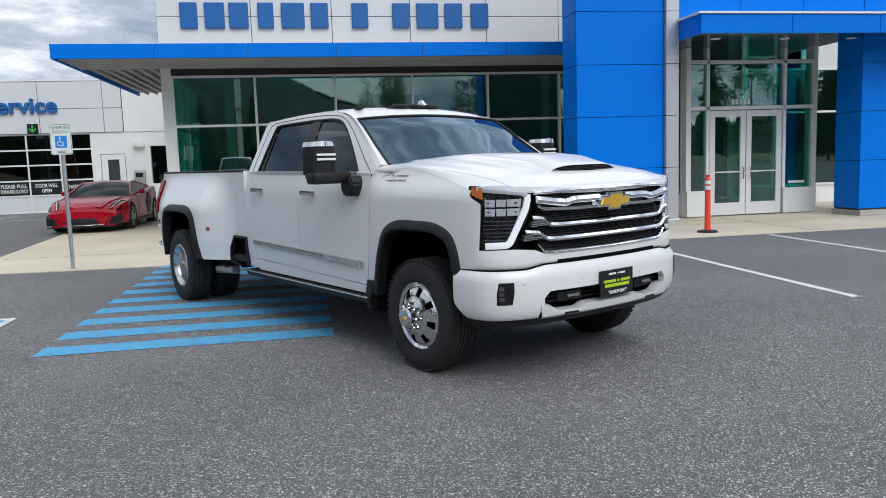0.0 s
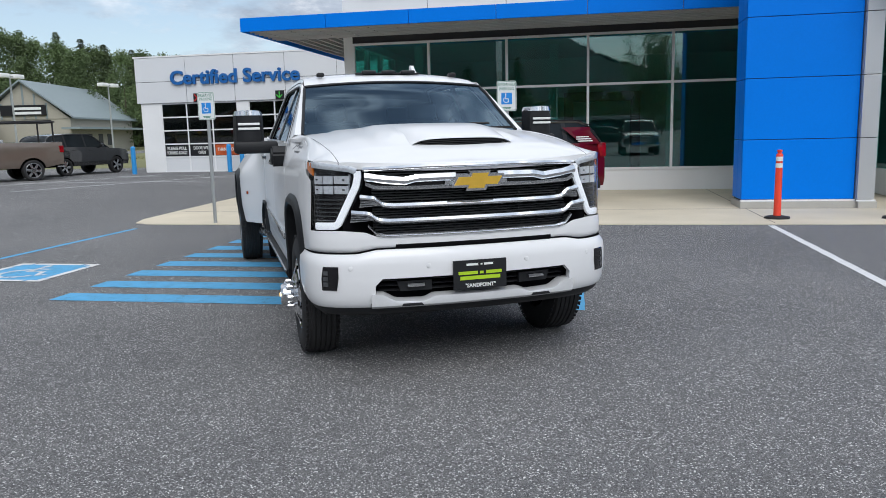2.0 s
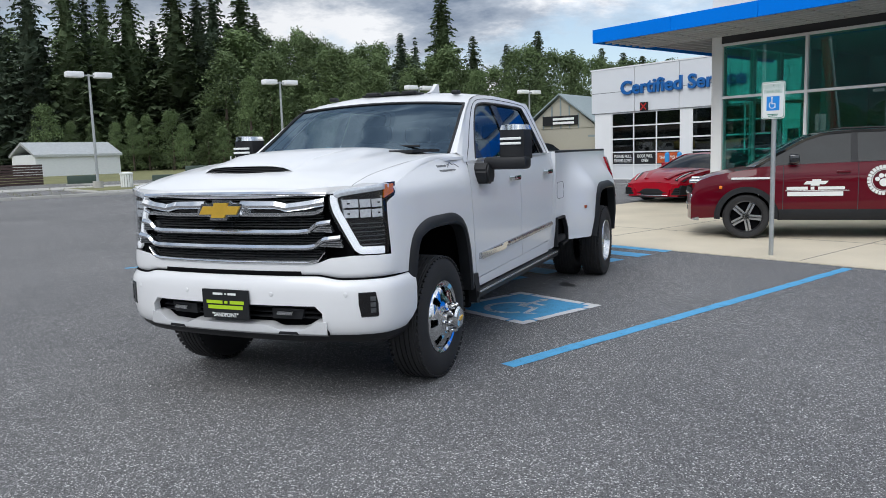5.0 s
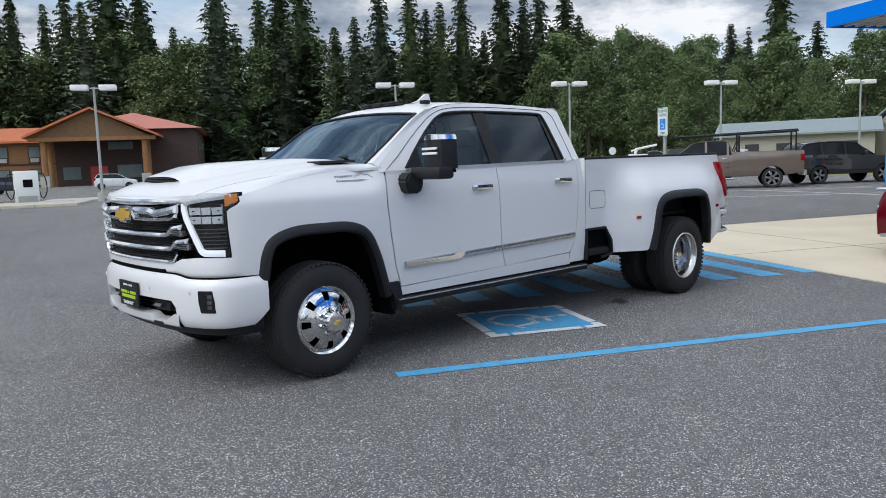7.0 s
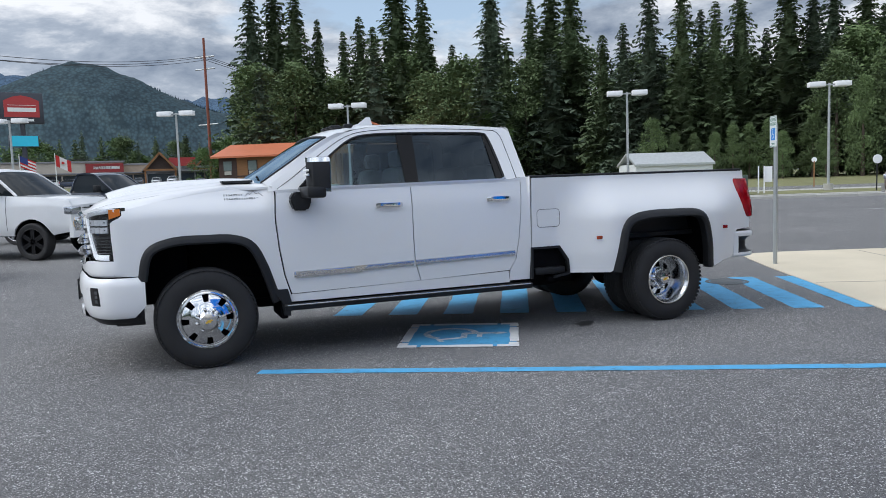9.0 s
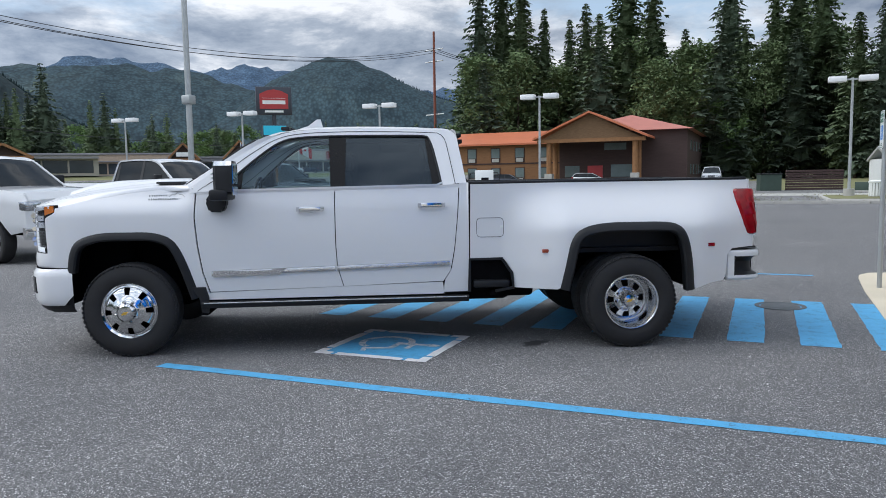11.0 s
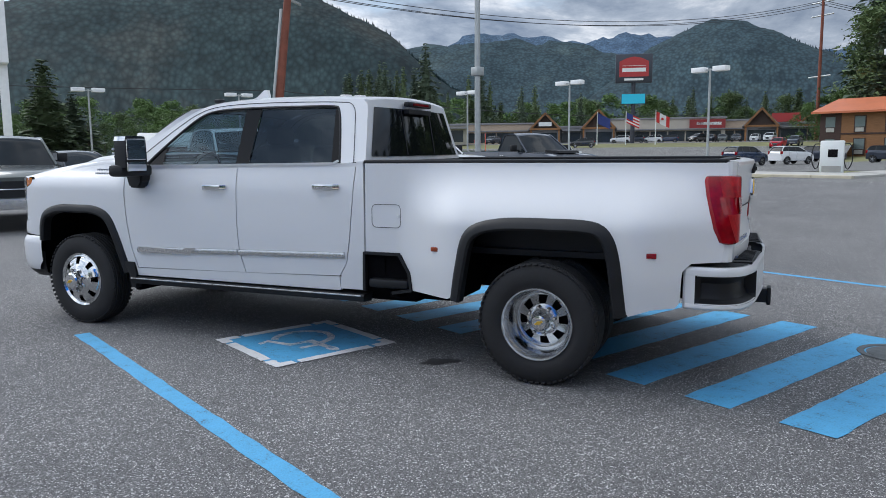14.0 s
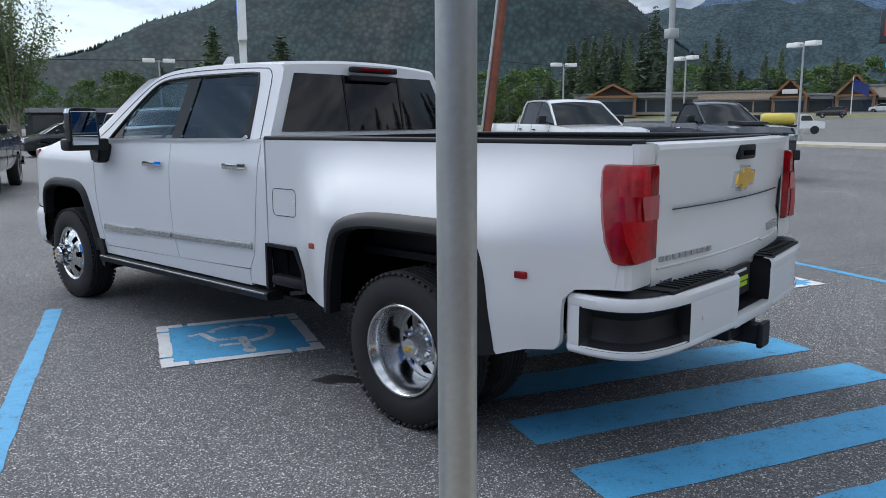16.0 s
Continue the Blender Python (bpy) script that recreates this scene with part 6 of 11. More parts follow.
# show plate: dark, with bars for the dealer's name
plate = part("show_plate", nose_poly([(-0.165, 0.552), (0.165, 0.552), (0.165, 0.727), (-0.165, 0.727)], 0.072, 0.012), M_BLACK, truck, "black dealer plate with green and white print", smooth=False)
M_LIME = material("lime_print", (0.42, 0.62, 0.02), 0.4, vary=0.05)
for u0, u1, z0, z1, m in ((-0.085, -0.012, 0.695, 0.708, M_SIGNWHITE), (0.0, 0.012, 0.697, 0.706, M_SIGNWHITE), (0.022, 0.08, 0.695, 0.708, M_SIGNWHITE), (-0.135, -0.015, 0.642, 0.661, M_LIME), (-0.002, 0.018, 0.644, 0.659, M_LIME), (0.035, 0.135, 0.642, 0.661, M_LIME), (-0.125, 0.125, 0.610, 0.632, M_LIME)):
    part("print_bar", nose_poly([(u0, z0), (u1, z0), (u1, z1), (u0, z1)], 0.0735, 0.002), m, plate, smooth=False)
_p = nose(0, 0.074, 0.575)
lettering("printed_word", '"SANDPOINT"', 0.032, 0.0008, M_SIGNWHITE, pose(_p.x, 0, 0.575, 90, 0, 90), plate, width=0.19, bold=0.0008)

# ---- wheels ----
def tyre_mesh(r=0.41, w=0.235, rim=0.235):
    bm = B()
    h = w / 2
    prof = [(rim, -h + 0.02), (rim + 0.02, -h + 0.004), (rim + 0.06, -h - 0.006), (r - 0.06, -h + 0.0), (r - 0.03, -h + 0.012), (r - 0.008, -h + 0.03)]
    for k in range(5):
        y0 = -h + 0.035 + k * (w - 0.07) / 5
        y1 = y0 + (w - 0.07) / 5
        prof += [(r, y0 + 0.002), (r, y1 - 0.008), (r - 0.008, y1 - 0.006), (r - 0.008, y1 - 0.001)]
    prof += [(r - 0.008, h - 0.03), (r - 0.03, h - 0.012), (r - 0.06, h), (rim + 0.06, h + 0.006), (rim + 0.02, h - 0.004), (rim, h - 0.02), (rim - 0.01, 0)]
    lathe(bm, prof, "y", 72, close=True)
    # shoulder blocks
    for i in range(60):
        a = 2 * math.pi * i / 60
        for sy in (-1, 1):
            m = Matrix.Rotation(a, 4, "Y") @ Matrix.Translation((r - 0.0165, sy * (h - 0.0185), 0)) @ Matrix.Rotation(sy * -0.5, 4, "Z")
            g = bmesh.ops.create_cube(bm, size=1.0, matrix=m @ Matrix.Diagonal((0.012, 0.026, 0.024, 1)))
    return finish(bm, "tyre", M_RUBBER, True, 25)


def disc_with_holes(bm, prof, seg, r0, r1, n, frac, depth):
    """A turned disc, profile (r, y), with n windows between r0 and r1."""
    rings = []
    for r, y in prof:
        rings.append([bm.verts.new((r * math.cos(2 * math.pi * i / seg), y, r * math.sin(2 * math.pi * i / seg))) for i in range(seg)])
    holes = []
    for a, b, (ra, _), (rb, _2) in zip(rings, rings[1:], prof, prof[1:]):
        rm = (ra + rb) / 2
        for i in range(seg):
            j = (i + 1) % seg
            ph = ((i + 0.5) / seg * n) % 1.0
            if min(r0, r1) < rm < max(r0, r1) and abs(ph - 0.5) < frac / 2:
                holes.append((a[i], a[j], b[j], b[i]))
                continue
            bm.faces.new((a[i], a[j], b[j], b[i]))
    bm.edges.ensure_lookup_table()
    rim = {v for q in holes for v in q}
    es = [e for e in bm.edges if e.is_boundary and e.verts[0] in rim and e.verts[1] in rim]
    r = bmesh.ops.extrude_edge_only(bm, edges=es)
    for v in [g for g in r["geom"] if isinstance(g, bmesh.types.BMVert)]:
        v.co.y += depth
    return bm


def front_rim():
    bm = B()
    lathe(bm, [(0.238, -0.10), (0.225, -0.09), (0.215, 0.06), (0.222, 0.095), (0.240, 0.108), (0.243, 0.100), (0.238, 0.09)], "y", 64)
    disc_with_holes(bm, [(0.222, 0.095), (0.212, 0.098), (0.205, 0.108), (0.19, 0.12), (0.165, 0.13), (0.145, 0.135), (0.13, 0.14), (0.112, 0.148), (0.108, 0.15)], 96, 0.146, 0.204, 8, 0.34, -0.05)
    return finish(bm, "rim", M_CHROME, True, 28)


M_POLISHED = material("polished_aluminium", (0.60, 0.61, 0.62), 0.2, metal=1.0, vary=0.05, scale=12)


def rear_rim():
    bm = B()
    lathe(bm, [(0.244, 0.085), (0.245, 0.112), (0.240, 0.118), (0.231, 0.117), (0.224, 0.108), (0.219, 0.095), (0.211, 0.085), (0.204, 0.05), (0.200, -0.03), (0.197, -0.065), (0.19, -0.082)], "y", 64)
    disc_with_holes(bm, [(0.192, -0.082), (0.18, -0.084), (0.168, -0.082), (0.15, -0.072), (0.13, -0.060), (0.112, -0.050), (0.104, -0.046), (0.08, -0.042)], 96, 0.110, 0.168, 8, 0.46, -0.03)
    return finish(bm, "rim", M_POLISHED, True, 28)


def hub_mesh(y0, length, r=0.112):
    bm = B()
    k = r / 0.112
    lathe(bm, [(r, y0 - 0.01), (r, y0), (0.095 * k, y0 + 0.006), (0.078 * k, y0 + 0.02), (0.074 * k, y0 + length * 0.8), (0.062 * k, y0 + length * 0.96), (0.03 * k, y0 + length), (0.0, y0 + length)], "y", 40)
    return finish(bm, "hub", M_CHROME, True, 28)


def lug_mesh():
    bm = B()
    lathe(bm, [(0.014, 0), (0.014, 0.035), (0.009, 0.046), (0, 0.047)], "y", 8)
    return finish(bm, "lug_nut", M_CHROME)


TYRE, FRIM, RRIM, FHUB, RHUB, LUG = tyre_mesh(), front_rim(), rear_rim(), hub_mesh(0.15, 0.085), hub_mesh(-0.045, 0.10, 0.086), lug_mesh()
# near-black disc added behind the rim holes, for the shade inside
bm = B(); lathe(bm, [(0.0, 0.0), (0.22, 0.0)], "y", 32); BACKDISC = finish(bm, "dark_backing", M_DARKVOID)


def wheel(x, y, s, kind):
    w = new("wheel"); w.parent = truck
    w["label"] = "black tyre on a chrome eight-hole wheel"
    w.matrix_local = pose(x, y, 0.408, 0, 17 + 8 * s, 0 if s > 0 else 180)
    def add(nm, me, m=Matrix()):
        o = new(nm, me); o.parent = w; o.matrix_local = m
        return o
    add("tyre", TYRE)
    if kind == "inner":
        add("dark_backing", BACKDISC, Matrix.Translation((0, 0.05, 0)))
        return w
    add("rim", FRIM if kind == "front" else RRIM)
    add("dark_backing", BACKDISC, Matrix.Translation((0, 0.03 if kind == "front" else -0.10, 0)))
    yh, ln = (0.15, 0.085) if kind == "front" else (-0.045, 0.10)
    add("hub", FHUB if kind == "front" else RHUB)
    for k in range(8):
        a = 2 * math.pi * k / 8 + 0.2
        add("lug_nut", LUG, Matrix.Translation((0.092 * math.cos(a), yh + 0.004, 0.092 * math.sin(a))))
    ob = cross_badge(w, lambda u, v, o: Vector((u, yh + ln + o, v)), 0.06, 0.024, 0.002, M_GOLD, M_CHROME)
    return w


for s in (1, -1):
    wheel(0.0, s * 0.87, s, "front")
    wheel(-4.37, s * 1.11, s, "rear")
    wheel(-4.37, s * 0.78, s, "inner")

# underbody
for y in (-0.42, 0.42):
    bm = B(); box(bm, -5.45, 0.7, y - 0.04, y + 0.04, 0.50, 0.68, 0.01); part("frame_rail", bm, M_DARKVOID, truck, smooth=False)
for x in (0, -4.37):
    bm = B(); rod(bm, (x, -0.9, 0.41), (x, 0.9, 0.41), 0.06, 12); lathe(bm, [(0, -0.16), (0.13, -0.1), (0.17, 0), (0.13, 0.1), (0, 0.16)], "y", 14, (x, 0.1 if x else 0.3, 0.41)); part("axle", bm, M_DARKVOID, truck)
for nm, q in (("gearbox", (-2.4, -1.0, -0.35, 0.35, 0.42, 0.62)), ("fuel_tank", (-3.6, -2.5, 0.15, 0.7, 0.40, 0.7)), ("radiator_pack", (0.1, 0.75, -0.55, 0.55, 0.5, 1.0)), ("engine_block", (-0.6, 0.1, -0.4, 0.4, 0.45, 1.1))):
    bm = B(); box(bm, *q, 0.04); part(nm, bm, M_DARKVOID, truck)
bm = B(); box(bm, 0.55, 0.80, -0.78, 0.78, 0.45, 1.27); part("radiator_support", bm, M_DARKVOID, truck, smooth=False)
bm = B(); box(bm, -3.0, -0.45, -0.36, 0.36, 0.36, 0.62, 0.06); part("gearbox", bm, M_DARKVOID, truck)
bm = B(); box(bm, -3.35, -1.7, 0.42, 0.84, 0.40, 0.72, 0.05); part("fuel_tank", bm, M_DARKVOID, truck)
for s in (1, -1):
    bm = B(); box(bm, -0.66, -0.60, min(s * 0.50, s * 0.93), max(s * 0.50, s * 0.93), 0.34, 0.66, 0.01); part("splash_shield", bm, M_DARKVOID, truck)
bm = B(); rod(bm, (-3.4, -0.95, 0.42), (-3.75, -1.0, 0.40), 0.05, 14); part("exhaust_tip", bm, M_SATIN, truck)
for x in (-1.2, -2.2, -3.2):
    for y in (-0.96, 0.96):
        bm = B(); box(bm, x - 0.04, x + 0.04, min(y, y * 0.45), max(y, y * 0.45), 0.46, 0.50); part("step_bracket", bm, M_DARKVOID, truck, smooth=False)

# ---- side details ----
M_MARKER = material("dark_amber_lens", (0.32, 0.05, 0.012), 0.2, vary=0.2, coat=0.5)
for s in (1, -1):
    # running board
    bm = B(); prism(bm, [(s * 0.86, 0.475), (s * 1.0, 0.47), (s * 1.012, 0.455), (s * 1.0, 0.415), (s * 0.88, 0.405)], -2.96, -0.62, "x"); rb = part("running_board", bm, M_BLACK, truck, "black running board with thin bright strip", smooth=False)
    bm = B(); box(bm, -2.94, -0.64, min(s * 0.99, s * 1.016), max(s * 0.99, s * 1.016), 0.455, 0.466, 0.003); part("step_strip", bm, M_SATIN, rb, smooth=False)
    # door moulding in two lengths
    for xa, xb in ((-0.715, -1.783), (-1.80, -2.79)):
        za, zb = 0.715 + 0.022 * (-xa - 0.7), 0.715 + 0.022 * (-xb - 0.7)
        rows = []
        for i in range(12):
            x = xa + (xb - xa) * i / 11
            z = za + (zb - za) * i / 11
            w = half_width(x, z)
            rows.append([(x, s * (w - 0.004), z - 0.026), (x, s * (w + 0.016), z - 0.02), (x, s * (w + 0.020), z), (x, s * (w + 0.014), z + 0.02), (x, s * (w - 0.004), z + 0.026)])
        bm = B(); vr = grid_surface(bm, rows); bm.faces.new(vr[0]); bm.faces.new(vr[-1][::-1]); mo = part("door_moulding", bm, M_SATIN, truck, "satin silver door moulding")
        if xa > -1:
            for k in range(6):
                bm = B(); x = -0.79 - 0.05 * k; w = half_width(x, 0.72); box(bm, x - 0.036, x, min(s * (w + 0.012), s * (w + 0.023)), max(s * (w + 0.012), s * (w + 0.023)), 0.708, 0.728); part("emblem_bar", bm, M_CHROME, mo, smooth=False)
            bm = B(); prism(bm, [(-0.73, 0.69), (-1.30, 0.70), (-1.36, 0.755), (-1.25, 0.752), (-1.22, 0.735), (-0.73, 0.74)], s * (half_width(-1, 0.72) + 0.014), s * (half_width(-1, 0.72) + 0.021), "y"); part("emblem_plate", bm, M_CHROME, mo, smooth=False)
    # handles
    for x, z in ((-1.575, 1.262), (-2.635, 1.277)):
        w = half_width(x, z)
        h = new("door_handle"); h.parent = truck; h["label"] = "chrome door handle"
        bm = B(); sweep(bm, [(x + 0.11, s * (w + 0.008), z), (x + 0.085, s * (w + 0.04), z + 0.002), (x, s * (w + 0.046), z + 0.003), (x - 0.085, s * (w + 0.04), z + 0.002), (x - 0.115, s * (w + 0.008), z)], [(-0.008, -0.019), (0.008, -0.019), (0.012, 0), (0.008, 0.019), (-0.008, 0.019), (-0.011, 0)]); part("grip", bm, M_CHROME, h)
        bm = B(); lathe(bm, [(0.0, 0.004), (0.05, 0.003), (0.062, 0.0)], "y", 20, (0, 0, 0)); o = part("recess", bm, M_WHITE, h); o.matrix_local = Matrix.Translation((x, s * (w + 0.0), z)) @ Matrix.Diagonal((1.2, s, 0.62, 1))
    # marker lamps
    for x, z, m in ((-3.62, 0.865, M_MARKER), (-5.09, 0.893, M_RED)):
        w = half_width(x, z)
        bm = B(); box(bm, x - 0.03, x + 0.03, min(s * (w - 0.01), s * (w + 0.012)), max(s * (w - 0.01), s * (w + 0.012)), z - 0.016, z + 0.016, 0.005); part("marker_lamp", bm, m, truck)
    # badge on the fender: two rows of small pale pieces with a peak
    for k in range(7):
        for z0, n_ in ((1.352, 7), (1.384, 4)):
            if k < n_:
                x = -0.19 - 0.040 * k
                for dx0, dx1, dz0, dz1 in ((0, 0.007, 0, 0.024), (0.021, 0.028, 0, 0.024), (0, 0.028, (0.0, 0.010, 0.018)[k % 3], (0.006, 0.016, 0.024)[k % 3])):
                    w = half_width(x, z0 + 0.012)
                    bm = B(); box(bm, x - dx1, x - dx0, min(s * (w - 0.012), s * (w + 0.003)), max(s * (w - 0.012), s * (w + 0.003)), z0 + dz0, z0 + dz1); part("emblem_bar", bm, M_EMBLEM, truck, smooth=False)
    bm = B(); sweep(bm, [(x, s * (half_width(x, z) + 0.001), z) for x, z in ((-0.36, 1.388), (-0.385, 1.412), (-0.40, 1.402), (-0.43, 1.424), (-0.45, 1.404), (-0.47, 1.412), (-0.50, 1.386))], round_section(0.004, 5)); part("emblem_peak", bm, M_EMBLEM, truck)
    # tow mirror
    mir = new("mirror"); mir.parent = truck; mir["label"] = "tall black tow mirror with chrome cap"
    bm = B()
    prism(bm, [(-0.73, 1.255), (-0.84, 1.25), (-0.875, 1.30), (-0.88, 1.40), (-0.74, 1.41), (-0.70, 1.35)], s * 0.93, s * 1.065, "y")
    bmesh.ops.bevel(bm, geom=list(bm.edges), offset=0.015, segments=2, affect="EDGES"); part("mirror_foot", bm, M_BLACK, mir)
    bm = B(); box(bm, -0.95, -0.79, min(s * 1.0, s * 1.33), max(s * 1.0, s * 1.33), 1.355, 1.45, 0.025); part("mirror_arm", bm, M_BLACK, mir)
    bm = B()
    rows = []
    for z, k in ((1.43, 1.0), (1.5, 1.0), (1.58, 0.98), (1.64, 0.95), (1.675, 0.84), (1.68, 0.5)):
        a, b = 1.095 + 0.11 * (1 - k), 1.325 - 0.11 * (1 - k)
        rows.append([(xx, s * yy, z) for xx, yy in ((-0.985, a), (-0.93, a), (-0.85, a + 0.02), (-0.825, a + 0.05), (-0.815, (a + b) / 2), (-0.825, b - 0.05), (-0.85, b - 0.02), (-0.93, b), (-0.985, b))])
    vr = grid_surface(bm, rows, closed=True); bm.faces.new(vr[0]); bm.faces.new(vr[-1][::-1]); part("mirror_shell", bm, M_BLACK, mir)
    bm = B()
    rows2 = [[(xx + 0.004 if xx > -0.87 else xx, yy * 1.0 + s * 0.003 * (1 if abs(yy) > 1.2 else -1), zz + 0.004) for xx, yy, zz in r] for r in rows[3:]]
    vr = grid_surface(bm, rows2, closed=True); bm.faces.new(vr[-1][::-1]); cap = part("mirror_cap", bm, M_CHROME, mir, "chrome mirror cap")
    for k in range(2):
        bm = B(); box(bm, -0.822, -0.806, min(s * 1.13, s * 1.29), max(s * 1.13, s * 1.29), 1.535 + 0.035 * k, 1.553 + 0.035 * k, 0.004); part("mirror_lamp", bm, M_SIGNWHITE, mir, smooth=False)
    bm = B(); box(bm, -0.993, -0.983, min(s * 1.11, s * 1.31), max(s * 1.11, s * 1.31), 1.49, 1.66, 0.004); part("mirror_glass", bm, material("mirror_silver", (0.75, 0.78, 0.8), 0.02, metal=1.0, vary=0.0), mir, smooth=False)
    bm = B(); box(bm, -0.992, -0.982, min(s * 1.11, s * 1.31), max(s * 1.11, s * 1.31), 1.40, 1.475, 0.004); part("mirror_glass", bm, material("mirror_silver_small", (0.75, 0.78, 0.8), 0.02, metal=1.0, vary=0.0), mir, smooth=False)
# fuel door on the left
fx0, fx1, fz0, fz1 = -3.035, -3.275, 0.985, 1.155
ol = []
for cx, cz, a0 in ((fx0 - 0.035, fz1 - 0.035, 0), (fx1 + 0.035, fz1 - 0.035, 90), (fx1 + 0.035, fz0 + 0.035, 180), (fx0 - 0.035, fz0 + 0.035, 270)):
    for k in range(5):
        a = radians(a0 + 22.5 * k)
        ol.append((cx + 0.035 * math.cos(a), cz + 0.035 * math.sin(a)))
bm = B(); sweep(bm, [(x, half_width(x, z) + 0.0005, z) for x, z in ol + ol[:1]], round_section(0.0022, 5), up=(0, 1, 0)); part("fuel_door_gap", bm, M_JOINT, truck)
bm = B(); box(bm, fx1 + 0.005, fx1 + 0.03, half_width(-3.26, 1.07), half_width(-3.26, 1.07) + 0.006, 1.06, 1.085, 0.003); part("fuel_door_pull", bm, M_SIGNWHITE, truck)
# corner step pockets
for s in (1, -1):
    bm = B(); box(bm, -3.38, -2.96, min(s * 0.80, s * 0.945), max(s * 0.80, s * 0.945), 0.52, 0.80); part("step_pocket", bm, M_DARKVOID, truck, smooth=False)
    bm = B(); sweep(bm, [(-2.965, s * 0.985, 0.50), (-2.97, s * 0.987, 0.79), (-3.26, s * 0.99, 0.79), (-3.345, s * 1.0, 0.66), (-3.36, s * 1.0, 0.53), (-3.2, s * 0.985, 0.50)], [(-0.012, -0.02), (0.012, -0.02), (0.012, 0.02), (-0.012, 0.02)], up=(0, 1, 0)); part("pocket_trim", bm, M_BLACK, truck)
    bm = B(); box(bm, -3.33, -3.0, min(s * 0.86, s * 1.0), max(s * 0.86, s * 1.0), 0.53, 0.60, 0.02); part("corner_step", bm, M_BLACK, truck)

# ---- bed, tailgate and rear bumper ----
bm = B(); box(bm, -5.46, -2.99, -0.93, 0.93, 0.82, 0.86); part("bed_floor", bm, M_BLACK, truck, smooth=False)
for s in (1, -1):
    bm = B(); box(bm, -5.46, -2.99, min(s * 0.86, s * 0.88), max(s * 0.86, s * 0.88), 0.86, 1.45); part("bed_wall", bm, M_BLACK, truck, smooth=False)
    bm = B(); box(bm, -5.50, -2.97, min(s * 0.86, s * 0.987), max(s * 0.86, s * 0.987), 1.450, 1.480, 0.01); part("bed_rail_cap", bm, M_BLACK, truck)
bm = B(); box(bm, -3.0, -2.97, -0.93, 0.93, 0.85, 1.47); box(bm, -3.02, -2.965, -0.9, 0.9, 1.445, 1.470); part("bed_front", bm, M_BLACK, truck, smooth=False)
# tailgate: gently shaped panel
rows = []
for z, dx in ((0.775, 0.03), (0.80, 0.01), (0.86, 0.0), (0.98, 0.005), (1.03, 0.02), (1.08, 0.022), (1.20, 0.012), (1.24, 0.0), (1.39, -0.002), (1.437, -0.018), (1.458, -0.012), (1.466, 0.02)):
    rows.append([(-5.54 + dx - 0.07 * (1 - (j / 10 - 1) ** 2), 0.855 * (j / 10 - 1), z) for j in range(21)])
tg = part("tailgate", skin(rows, 0.06, inward=(1, 0, 0)), M_WHITE, truck, "white tailgate with crease and black latch")
bm = B(); box(bm, -5.47, -5.40, -0.86, 0.86, 1.445, 1.474, 0.01); part("tailgate_cap", bm, M_BLACK, tg)
bm = B(); box(bm, -5.635, -5.59, -0.11, 0.11, 1.365, 1.44, 0.012); lt = part("latch", bm, M_BLACK, tg)
bm = B(); box(bm, -5.642, -5.63, -0.07, 0.07, 1.385, 1.41, 0.004); part("latch_lever", bm, M_DARKVOID, lt)
cross_badge(tg, lambda u, v, o: Vector((-5.612 - o, -u, 1.27 + v)), 0.26, 0.10, 0.012, M_GOLD, M_CHROME)
# dark strip laid on the tailgate as the painted shadow of its crease
bm = B(); sweep(bm, [(-5.536 - 0.07 * (1 - (q / 8.5) ** 2), q * 0.1, 1.170) for q in range(-7, 8)], [(-0.005, -0.002), (0.005, -0.002), (0.005, 0.002), (-0.005, 0.002)]); part("crease_shadow", bm, M_JOINT, tg, smooth=False)
for k in range(9):
    bm = B(); y = 0.80 - 0.052 * k; xx = -5.535 - 0.07 * (1 - (y / 0.855) ** 2); box(bm, xx - 0.012, xx + 0.01, y - 0.038, y, 0.945, 0.968); part("emblem_bar", bm, M_SATIN, tg, smooth=False)
for k in range(4):
    bm = B(); y = -0.50 - 0.06 * k; xx = -5.535 - 0.07 * (1 - (y / 0.855) ** 2); box(bm, xx - 0.012, xx + 0.01, y - 0.045, y, 0.945, 0.985); part("emblem_bar", bm, M_SATIN, tg, smooth=False)
bm = B(); box(bm, -5.566, -5.545, 0.70, 0.79, 0.83, 0.862); part("emblem_bar", bm, M_SATIN, tg, smooth=False)
